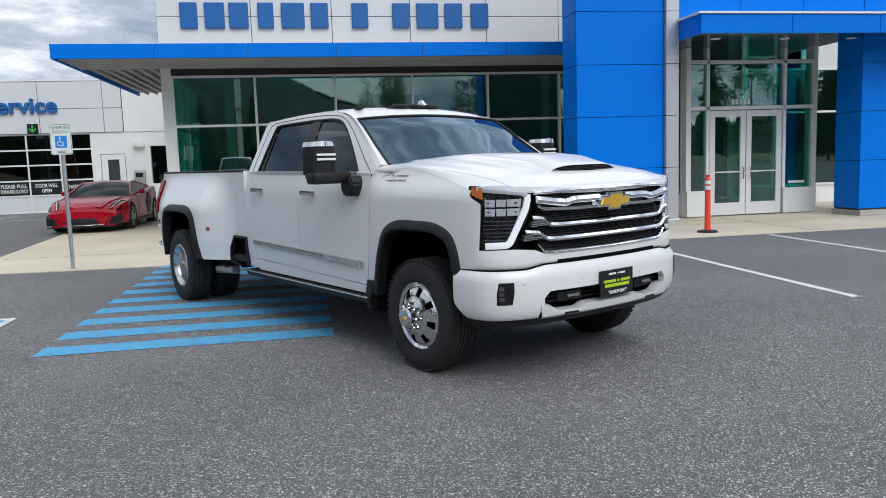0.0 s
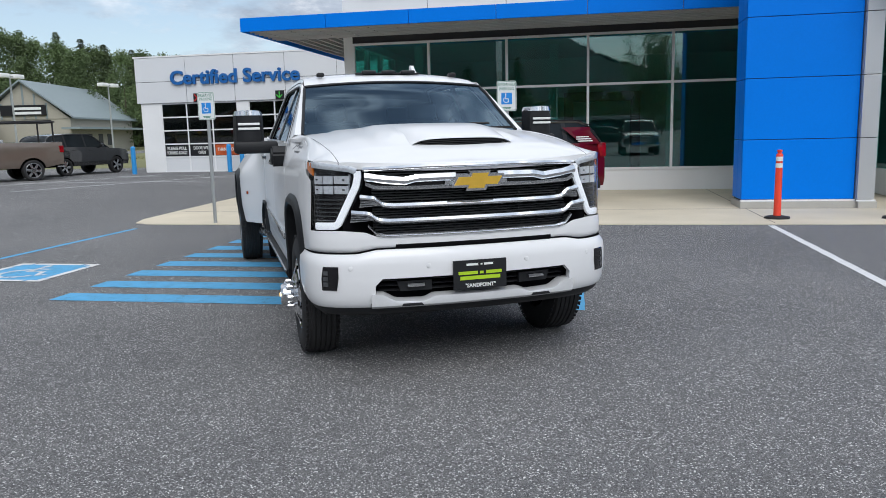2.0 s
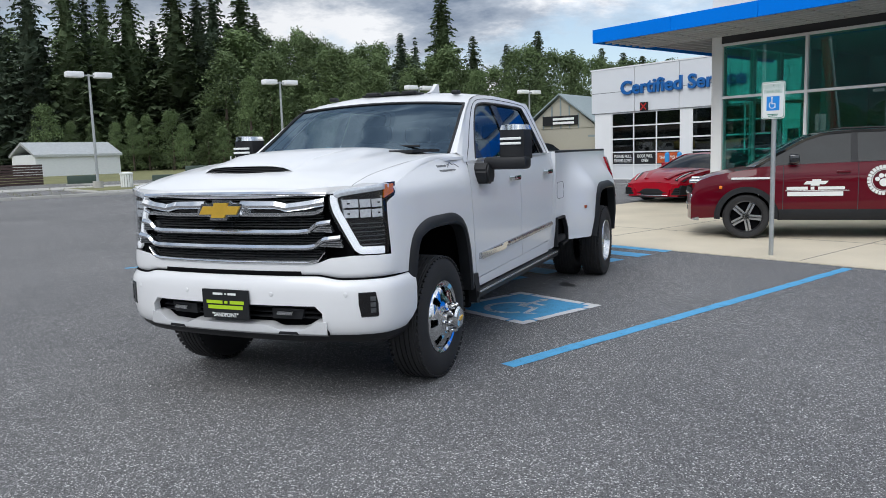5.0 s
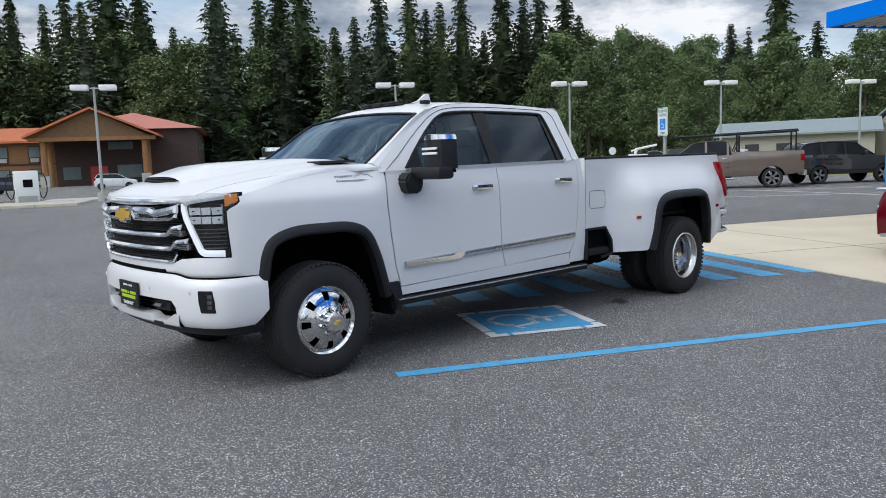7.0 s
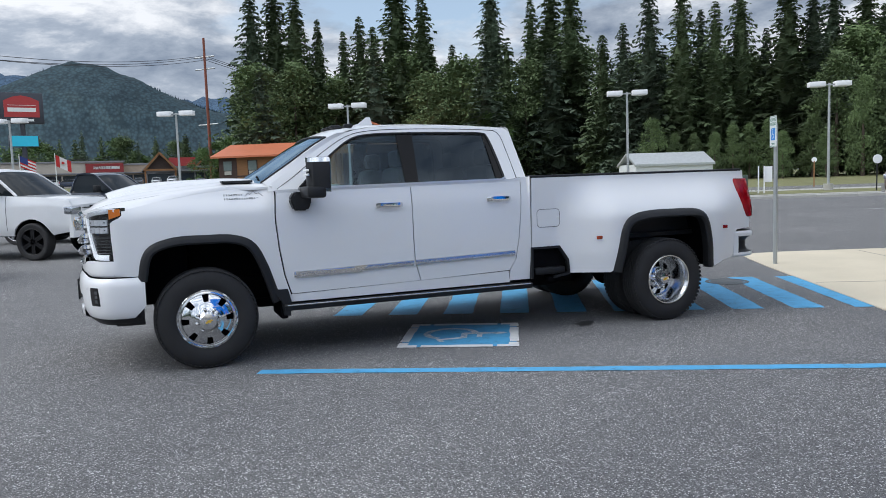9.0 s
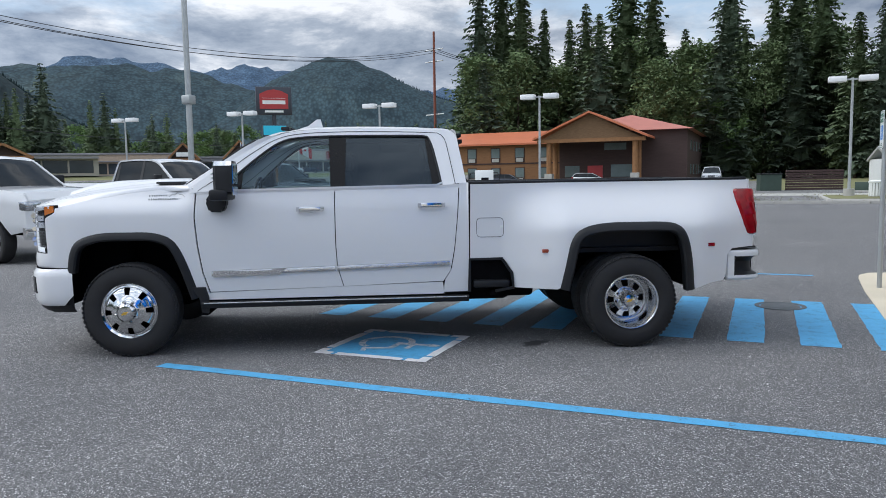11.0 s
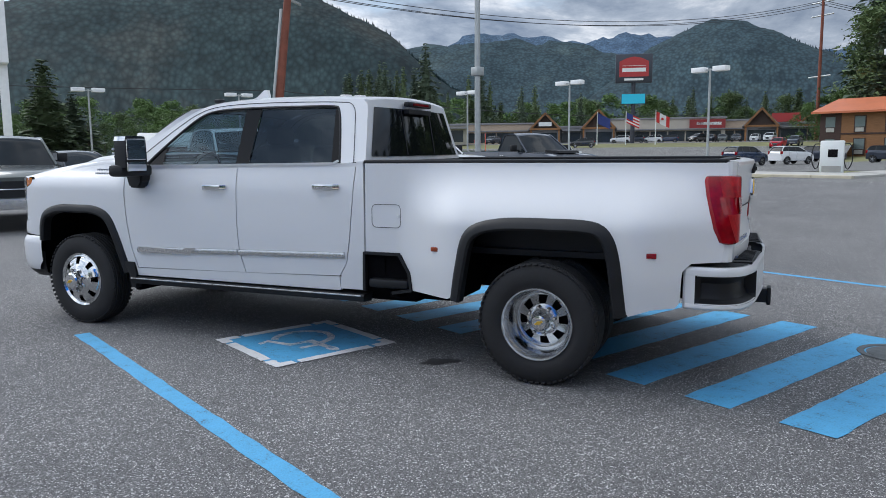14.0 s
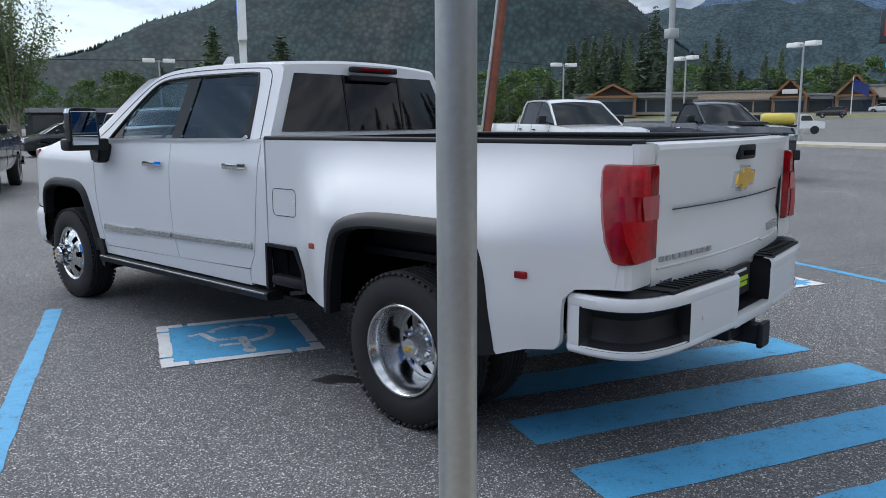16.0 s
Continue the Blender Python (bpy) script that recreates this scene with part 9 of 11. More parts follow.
for dy, dz in ((-1.2, 0.0), (0.0, 0.4), (1.2, -0.4)):
    wire((60, -95 + dy, 29 + dz), (-41.2, -73.8 + dy, 20.2 + dz), 3.0, 0.035)
    wire((-41.2, -73.8 + dy, 20.2 + dz), (-148.8, -61.3 + dy, 29 + dz), 4.0, 0.045)
    wire((-148.8, -61.3 + dy, 29 + dz), (-240, -20, 26 + dz), 3.0, 0.06)
wire((80, -78, 8.4), (-39.6, -73.8, 8.6), 0.8, 0.04)
wire((-39.6, -73.8, 8.6), (-160, -90, 9.5), 1.6, 0.045)
flag = thing("steel_lamp_mast", "tall galvanised steel mast in the lot", "mast", at=pose(-18.8, -16.0, 0))
bm = B(); rod(bm, (0, 0, 0), (0, 0, 12), 0.13, 16, 0.1); part("shaft", bm, M_POST, flag)
bm = B(); box(bm, -0.2, 0.2, -0.2, 0.2, 4.6, 4.95, 0.03); part("junction_box", bm, M_POST, flag)
pyl = thing("dealer_pylon", "tall white pylon sign with blue panel", "pylon sign", at=pose(-8.9, -59.7, 0, 0, 0, -6))
bm = B(); box(bm, -0.3, 0.3, -0.25, 0.25, 0, 9.0); part("column", bm, M_SOFFIT, pyl, smooth=False)
bm = B(); box(bm, -0.35, 0.35, -1.3, 1.3, 8.4, 17.5, 0.05); sp = part("sign_box", bm, M_SOFFIT, pyl, smooth=False)
for s in (1, -1):
    bm = B(); box(bm, s * 0.352 - 0.004, s * 0.352 + 0.004, -1.15, 1.15, 9.2, 12.2); part("sign_face", bm, M_BLUE, sp, smooth=False)
    bm = B(); box(bm, s * 0.352 - 0.004, s * 0.352 + 0.004, -1.15, 1.15, 12.4, 17.2); part("sign_face", bm, M_SIGNWHITE, sp, smooth=False)

# motel pole sign
M_SIGNDARK = material("dark_sign_box", (0.04, 0.045, 0.06), 0.5, vary=0.1)
M_SIGNRED = material("red_sign_face", (0.42, 0.035, 0.035), 0.4, vary=0.08)
M_LEDBLUE = material("blue_display", (0.02, 0.25, 0.40), 0.4, glow=((0.02, 0.45, 0.6), 0.35))
ms = thing("motel_sign", "tall dark pole sign with red panel and blue display", "pole sign", at=pose(-118, -82, 0, 0, 0, 40) @ Matrix.Diagonal((1.35, 1.35, 1.0, 1)))
bm = B(); rod(bm, (0, 0, -1), (0, 0, 15), 0.3, 12); part("shaft", bm, M_SIGNDARK, ms)
bm = B(); box(bm, -0.5, 0.5, -2.5, 2.5, 13.9, 19.2, 0.08); sb = part("sign_box", bm, M_SIGNDARK, ms)
bm = B(); prism(bm, [(-2.0, 15.0), (2.0, 15.0), (2.0, 17.8), (1.0, 18.45), (0, 18.7), (-1.0, 18.45), (-2.0, 17.8)], 0.5, 0.53, "x"); part("sign_face", bm, M_SIGNRED, sb, smooth=False)
for y0, y1, z0, z1 in ((-1.6, 1.6, 15.9, 16.6), (-1.6, 1.6, 17.0, 17.06), (-1.3, 1.3, 14.3, 14.7)):
    bm = B(); box(bm, 0.53, 0.56, y0, y1, z0, z1); part("sign_bar", bm, M_SIGNWHITE, sb, smooth=False)
bm = B(); box(bm, -0.4, 0.4, -1.7, 1.7, 9.9, 11.9, 0.05); db = part("display_box", bm, M_SIGNDARK, ms)
bm = B(); box(bm, 0.4, 0.43, -1.6, 1.6, 10.0, 11.8); part("display", bm, M_LEDBLUE, db, smooth=False)
# flags at rest on poles
M_FLAGRED = material("red_cloth", (0.5, 0.03, 0.03), 0.8, vary=0.1)
M_FLAGWHITE = material("white_cloth", (0.7, 0.7, 0.7), 0.8, vary=0.05)
M_FLAGBLUE = material("blue_cloth", (0.03, 0.05, 0.2), 0.8, vary=0.1)
for k, (x, y) in enumerate(((-112, -79), (-114, -74), (-110, -84))):
    ft = thing("flag_pole", ("striped red and white flag hanging from a white pole", "red and white flag hanging from a white pole", "dark flag hanging from a white pole")[k], "flag", "flags by the motel sign", pose(x, y, 0, 0, 0, 40))
    bm = B(); rod(bm, (0, 0, -0.5), (0, 0, 8.4), 0.1, 8, 0.06); part("shaft", bm, M_SIGNWHITE, ft)
    for j in range(7):
        rows = []
        for i in range(9):
            u = i / 8
            rows.append([(0.18 * math.sin(5 * u + 1.5), 0.1 + 2.7 * u * 0.85, 8.1 - 1.1 * u - 0.27 * (j + q)) for q in (0, 1)])
        if k == 1:
            for i0, i1, mt in ((0, 2, M_FLAGRED), (2, 6, M_FLAGWHITE), (6, 8, M_FLAGRED)):
                bm = B(); grid_surface(bm, rows[i0:i1 + 1]); part("cloth_band", bm, mt, ft)
        else:
            bm = B(); grid_surface(bm, rows); part("cloth_band", bm, ((M_FLAGRED, M_FLAGWHITE)[j % 2] if k == 0 else M_FLAGBLUE), ft)
    if k == 0:
        bm = B(); grid_surface(bm, [[(0.18 * math.sin(2.5 * u + 1.5) + 0.03 * sd, 0.1 + 1.15 * u, 8.1 - 0.55 * u - 1.08 * q) for q in (0, 1)] for u in (0, 0.25, 0.5, 0.75, 1.0) for sd in (1,)]); part("canton", bm, M_FLAGBLUE, ft)
    if k == 1:
        for sd in (1, -1):
            bm = B(); prism(bm, [(1.25, 6.9), (1.45, 6.75), (1.3, 6.6), (1.0, 6.55), (0.9, 6.75), (1.0, 7.0)], 0.06 * sd, 0.20 * sd, "x"); part("leaf_mark", bm, M_FLAGRED, ft, smooth=False)

# ---- trees ----
M_FIR = material("fir_needles", (0.092, 0.132, 0.060), 0.8, islands=0.22, vary=0.5, scale=0.9, fine=5)
M_FIR2 = material("fir_needles_blue", (0.086, 0.122, 0.076), 0.8, islands=0.22, vary=0.5, scale=0.9, fine=5)
M_LEAF = material("broad_leaves", (0.088, 0.153, 0.039), 0.75, islands=0.2, vary=0.5, scale=1.0, fine=6)
M_LEAF2 = material("olive_leaves", (0.105, 0.155, 0.058), 0.75, islands=0.2, vary=0.5, scale=1.0, fine=6)
M_BARK = material("tree_bark", (0.085, 0.065, 0.05), 0.9, vary=0.35, scale=4, fine=20)
M_GREYBARK = material("grey_bark", (0.20, 0.18, 0.15), 0.9, vary=0.3, scale=4, fine=20)


def fir_crown(seed, r=0.13, base=0.06, whorls=66, per=8, ragged=0.4, full=0.75, size=1.0):
    """Crown of a fir one metre high: whorls of boughs hung with many small sprays round a slim core."""
    g = random.Random(seed)
    v, f = [], []
    ring, lev = 7, 12
    for i in range(lev + 1):
        u = i / lev
        for k in range(ring):
            a = 2 * math.pi * k / ring + u * 3
            rr = r * 0.42 * (1 - u) ** full * (0.6 + 0.7 * g.random()) + 0.001
            v.append((rr * math.cos(a), rr * math.sin(a), base + 0.02 + (0.93 - base) * u))
    for i in range(lev):
        for k in range(ring):
            f.append((i * ring + k, i * ring + (k + 1) % ring, (i + 1) * ring + (k + 1) % ring, (i + 1) * ring + k))
    for i in range(whorls):
        u = (i + 0.8 * g.random()) / whorls
        env = r * min(1.0, 0.6 + 2.4 * u) * (1 - u) ** full * (0.92 + 0.08 * math.sin(i * 1.3 + seed)) + 0.006
        n = max(4, int(per * (1 - 0.4 * u)))
        a0 = g.uniform(0, 6.28)
        for k in range(n):
            a = a0 + 2 * math.pi * (k + 0.7 * (g.random() - 0.5)) / n
            L = env * (0.84 + 0.2 * math.sin(2 * a + seed + 5 * u)) * (1 - ragged + 1.5 * ragged * g.random())
            if g.random() < 0.07:
                L *= 0.35
            z0 = base + (1 - base) * u + 0.006 * (g.random() - 0.5)
            fall = L * (0.05 + 0.42 * g.random()) * (1.1 - u)
            ca, sa = math.cos(a), math.sin(a)
            m_ = max(3, int(L / 0.0165))
            for q in range(m_):
                t = 0.18 + 0.82 * (q + g.random()) / m_
                cx, cy_, cz = ca * L * t, sa * L * t, z0 - fall * t ** 1.6
                w = size * (0.011 + 0.014 * g.random()) * (0.75 + 0.55 * t) * (1.15 - 0.72 * u)
                for side in (-1, 1, 0):
                    e = side * w * 1.5
                    m = len(v)
                    v += [(cx - ca * w * 0.5, cy_ - sa * w * 0.5, cz + 0.003), (cx + ca * w * 0.7, cy_ + sa * w * 0.7, cz),
                          (cx + ca * w * 0.8 - sa * e, cy_ + sa * w * 0.8 + ca * e, cz - w * g.uniform(0.2, 1.1) * (1.0 if side else 1.3))]
                    f.append((m, m + 1, m + 2))
    return v, f


def leafy_crown(seed, n=4600, wide=0.26, low=0.16, lobes=30, size=0.021, peak=1.3):
    """Crown of a broadleaf tree one metre high: many small clumps filling a tall egg."""
    g = random.Random(seed)
    cs = []
    for _ in range(lobes):
        u = g.random() ** 0.8
        rr = wide * math.sin(math.pi * min(0.98, 0.12 + 0.86 * u)) ** 0.7 * (1 - 0.35 * u ** peak)
        a, q = g.uniform(0, 6.28), math.sqrt(g.random()) * rr
        cs.append((q * math.cos(a), q * math.sin(a), low + (0.93 - low) * u, 0.055 + 0.065 * g.random() * (1.1 - u)))
    v, f = [], []
    for _ in range(n):
        cx, cy_, cz, cr = g.choice(cs)
        d = Vector((g.gauss(0, 1), g.gauss(0, 1), g.gauss(0, 1))).normalized() * cr * (0.35 + 0.75 * g.random())
        p = Vector((cx, cy_, cz)) + d
        a, b = Vector((g.gauss(0, 1), g.gauss(0, 1), g.gauss(0, 1))).normalized(), Vector((g.gauss(0, 1), g.gauss(0, 1), g.gauss(0, 1))).normalized()
        s = size * (0.6 + 0.8 * g.random())
        m = len(v)
        v += [tuple(p), tuple(p + a * s), tuple(p + b * s)]
        f.append((m, m + 1, m + 2))
    return v, f


def raw_mesh(name, v, f, mat):
    me = bpy.data.meshes.new(name)
    me.from_pydata(v, [], f)
    me.materials.append(mat)
    return me


def trunk_mesh(r=0.014, top=0.97, mat=M_BARK):
    bm = B(); rod(bm, (0, 0, -0.02), (0, 0, 0.4), r, 8, r * 0.65); rod(bm, (0, 0, 0.4), (0.004, 0, top), r * 0.65, 8, 0.001)
    return finish(bm, "trunk", mat)


FIR_KINDS = (dict(r=0.19, full=0.82), dict(r=0.16, base=0.10, ragged=0.5, full=0.75), dict(r=0.21, base=0.04, full=0.92), dict(r=0.14, base=0.12, ragged=0.55, full=0.66), dict(r=0.17, base=0.10, ragged=0.6, full=0.7), dict(r=0.18, base=0.03, full=0.78))
FIRM = [raw_mesh("crown", *fir_crown(3 * i + 2, whorls=44, per=8, size=1.35, **kw), M_FIR2 if i in (2, 4) else M_FIR) for i, kw in enumerate(FIR_KINDS)]
FIRNEAR = [raw_mesh("crown", *fir_crown(5 * i + 1, whorls=104, per=8, **kw), M_FIR2 if i in (2, 4) else M_FIR) for i, kw in enumerate(FIR_KINDS)]
LEAFS = [leafy_crown(2, n=3600, wide=0.34, low=0.2), leafy_crown(4, n=6500, wide=0.19, low=0.06, lobes=60, size=0.016, peak=0.9), leafy_crown(6, n=3600, wide=0.38, low=0.18)]
LEAFM = [raw_mesh("crown", *c, M_LEAF if i != 1 else M_LEAF2) for i, c in enumerate(LEAFS)]
TRUNK = trunk_mesh()
TRUNKB = trunk_mesh(0.02, 0.6)


def tree(x, y, h, crown, kind, label, wide=1.0, z=-0.06):
    t = thing(kind, label, "tree", "trees past the lot", pose(x, y, z, 0, 0, rng.uniform(0, 360)))
    for nm, me, k in (("trunk", TRUNK if kind != "broadleaf_tree" else TRUNKB, 1.0), ("crown", crown, wide)):
        o = new(nm, me); o.parent = t
        o.matrix_local = Matrix.Diagonal((h * k, h * k, h, 1))
    return t


def at_az(az_, d, ox=1.5, oy=4.0):
    a = radians(az_)
    return ox + d * math.cos(a), oy + d * math.sin(a)


# tall firs behind the motel and along the street
FRONT_RANK = ((-160.0, 135, 13.3, 1.32), (-161.7, 144, 13.8, 1.33), (-163.2, 137, 13.2, 1.45), (-164.9, 144, 11.5, 1.04), (-166.8, 143, 10.7, 1.11), (-168.0, 134, 11.7, 0.96), (-169.0, 132, 11.0, 1.01), (-170.9, 148, 14.0, 1.26), (-172.8, 136, 12.9, 0.99), (-173.4, 138, 9.6, 0.83),
              (-175.1, 152, 9.6, 1.0), (-176.1, 145, 8.9, 0.89), (-178.1, 146, 14.0, 0.98), (178.9, 145, 12.4, 0.9), (177.4, 140, 13.5, 1.1), (175.9, 135, 13.4, 1.1), (173.6, 151, 9.8, 1.0), (172.1, 149, 10.5, 1.0), (170.2, 148, 12.7, 1.0), (167.9, 146, 12.6, 0.95), (166.6, 155, 10.9, 0.95),
              (165.6, 146, 11.3, 1.0), (163.9, 150, 12.7, 0.95), (162.2, 155, 9.3, 1.03), (160.8, 147, 12.0, 1.21), (159.2, 149, 11.3, 1.1), (158.0, 159, 11.7, 1.2), (157.0, 156, 9.3, 1.1), (156.0, 156, 11.5, 1.2), (155.0, 163, 9.9, 1.15),
              (144.2, 153, 8.6, 1.2), (141.0, 148, 11.2, 1.3), (138.6, 156, 8.2, 1.2), (136.0, 158, 7.6, 1.2), (133.6, 161, 8.4, 1.3), (131.0, 164, 7.0, 1.2), (128.8, 164, 7.0, 1.1), (127.2, 172, 6.6, 1.3), (125.8, 166, 6.3, 1.2), (124.0, 169, 6.0, 1.2), (122.8, 174, 5.2, 1.3), (121.4, 172, 5.6, 1.1), (119.0, 174, 5.0, 1.3))
for a_, d, e, w_ in FRONT_RANK:
    d *= 1.30 if a_ < 0 or a_ > 174 else 1.04
    x, y = at_az(a_, d)
    tree(x, y, 1.5 + 1.07 * d * math.tan(radians(e)), FIRNEAR[rng.randrange(6)], "fir_tree", "tall dark green fir with ragged drooping boughs", w_ * (0.92 if -167 < a_ < 0 else rng.uniform(1.1, 1.3)))
for a_, d, e, w_ in ((153.0, 160, 9.3, 1.19), (151.8, 165, 10.0, 1.19), (151.0, 151, 9.6, 1.23), (149.9, 168, 9.2, 1.29), (148.8, 156, 8.4, 1.24), (147.8, 170, 8.2, 1.21), (146.9, 166, 8.9, 1.26), (145.8, 148, 9.0, 1.25), (153.9, 148, 8.6, 1.11), (154.6, 158, 7.8, 1.2)):
    d += 22
    x, y = at_az(a_, d)
    tree(x, y, 1.5 + d * math.tan(radians(e)), LEAFM[1], "broadleaf_tree", "olive green broadleaf tree at the wood edge", w_ * 0.80)
    x, y = at_az(a_ - 0.55, d + 9)
    tree(x, y, 1.5 + d * math.tan(radians(e * rng.uniform(0.82, 1.0))), LEAFM[1], "broadleaf_tree", "olive green broadleaf tree at the wood edge", w_ * 0.80)
# second rank, and pale broadleaf trees among them
for k in range(120):
    a_ = -159 - 80 * k / 119
    d = rng.uniform(158, 195)
    x, y = at_az(a_ + rng.uniform(-0.8, 0.8), d)
    lim = 9.5 if a_ > -205 else 8.0 if a_ > -220 else 6.0
    tree(x, y, 1.5 + d * math.tan(radians(lim * rng.uniform(0.72, 1.12))), (FIRM + LEAFM[1:2] * 4)[rng.randrange(10)], "fir_tree", "dark green tree in the wood edge", rng.uniform(1.1, 1.7))
for k in range(40):
    a_ = 170 - 50 * k / 39
    d = rng.uniform(130, 150)
    x, y = at_az(a_ + rng.uniform(-0.6, 0.6), d)
    tree(x, y, 1.5 + d * math.tan(radians((rng.uniform(6.4, 8.9) if a_ > 136 else 5.4 + (a_ - 119) * 0.19 + rng.uniform(-0.7, 0.7)) if a_ < 158 else rng.uniform(2.5, 5))), LEAFM[1], "broadleaf_tree", "olive green slim broadleaf tree at the wood edge", rng.uniform(0.9, 1.35))
for a_, d, e in ((-176.4, 165, 5.2), (-177.6, 160, 5.6), (-158.0, 162, 4.0), (-157, 165, 3.6), (-156, 160, 3.2)):
    x, y = at_az(a_, d); tree(x, y, 1.5 + d * math.tan(radians(e)), LEAFM[0], "broadleaf_tree", "bright green leafy tree behind the motel", 1.2)
# clumps towards the shops and below the hills
for a_, d, e in ((-128.7, 150, 8.1), (-125.2, 150, 6.8), (-123.8, 145, 6.2), (-122.6, 150, 5.8), (-127.0, 146, 6.4), (-126.0, 152, 5.6), (-132.7, 150, 6.2), (-135.8, 160, 4.8), (-136.8, 160, 4.9), (-130.2, 160, 4.4), (-140.2, 190, 4.2), (-141.5, 190, 3.6), (-143.5, 200, 3.4),
                 (-146.8, 200, 3.8), (-148.2, 200, 4.4), (-149.4, 200, 4.0), (-150.6, 195, 4.2), (-151.8, 200, 3.6), (-153, 195, 4.0), (-154.5, 200, 3.8), (-156, 200, 3.5), (-122.9, 152, 5.9), (-124.4, 150, 6.2), (-125.6, 148, 6.7), (-126.5, 149, 6.1), (-127.8, 152, 6.3), (-129.3, 155, 5.0), (-124.9, 156, 5.5), (-128.2, 150, 5.2), (-131.8, 152, 5.7), (-133.4, 152, 5.2), (-96.8, 84, 7.2), (-101.7, 84, 6.6), (-103.4, 90, 4.4), (-121.0, 170, 4.6)):
    d = max(d, 205) if -158 < a_ < -129.5 else d
    x, y = at_az(a_, d)
    tree(x, y, 1.5 + d * math.tan(radians(e)), FIRM[(0, 2, 5)[rng.randrange(3)]], "fir_tree", "pointed dark fir by the shops", rng.uniform(0.85, 1.25) * (2.0 if a_ > -105 else 1.0))
for k in range(104):
    a_ = -88 - 70 * k / 103
    d = rng.uniform(150, 210) if a_ > -125 else rng.uniform(205, 245)
    x, y = at_az(a_ + rng.uniform(-1, 1), d)
    tree(x, y, 1.5 + d * math.tan(radians(rng.uniform(2.2, 4.2))), (LEAFM * 2 + FIRM[:2])[rng.randrange(8)], "broadleaf_tree", "green leafy tree in the far belt", 1.6)
for k in range(20):
    a_ = -74 - 20 * k / 19
    d = rng.uniform(120, 170)
    x, y = at_az(a_, d); tree(x, y, 1.5 + d * math.tan(radians(rng.uniform(2.0, 3.4))), LEAFM[rng.randrange(3)], "broadleaf_tree", "green leafy tree in the far belt", 1.35)
# trees on the other sides of the lot, behind the camera's first views
for k in range(44):
    a_ = -75 + 135 * k / 43
    d = rng.uniform(90, 140)
    x, y = at_az(a_, d)
    tree(x, y, rng.uniform(12, 22), (FIRM + LEAFM)[rng.randrange(8)], "fir_tree", "tall tree past the far side of the lot", 1.3)
# poplar with bare limbs showing
pop = thing("poplar_tree", "tall poplar with pale limbs and thin leaves", "tree", at=pose(9.0, -62, -0.06))
bm = B()
g = random.Random(21)
lv, lf = [], []
for k in range(26):
    a, lean = g.uniform(0, 6.28), g.uniform(0.05, 0.55)
    p = Vector((0, 0, g.uniform(0.4, 3.0)))
    L = g.uniform(6, 11.5)
    d = Vector((math.cos(a) * lean, math.sin(a) * lean, 1)).normalized()
    q = p + d * L + Vector((0, 0, 0.6))
    rod(bm, p, q, 0.13, 6, 0.015)
    for _ in range(420):
        u = g.uniform(0.25, 1.05)
        c = p.lerp(q, u) + Vector((g.gauss(0, 0.45), g.gauss(0, 0.45), g.gauss(0, 0.45)))
        m = len(lv)
        e1, e2 = Vector((g.gauss(0, 1), g.gauss(0, 1), g.gauss(0, 1))).normalized() * 0.22, Vector((g.gauss(0, 1), g.gauss(0, 1), g.gauss(0, 1))).normalized() * 0.22
        lv += [tuple(c), tuple(c + e1), tuple(c + e2)]; lf.append((m, m + 1, m + 2))
rod(bm, (0, 0, -0.1), (0, 0, 4), 0.45, 10, 0.25)
part("trunk", bm, M_GREYBARK, pop)
o = new("crown", raw_mesh("crown", lv, lf, M_LEAF2)); o.parent = pop

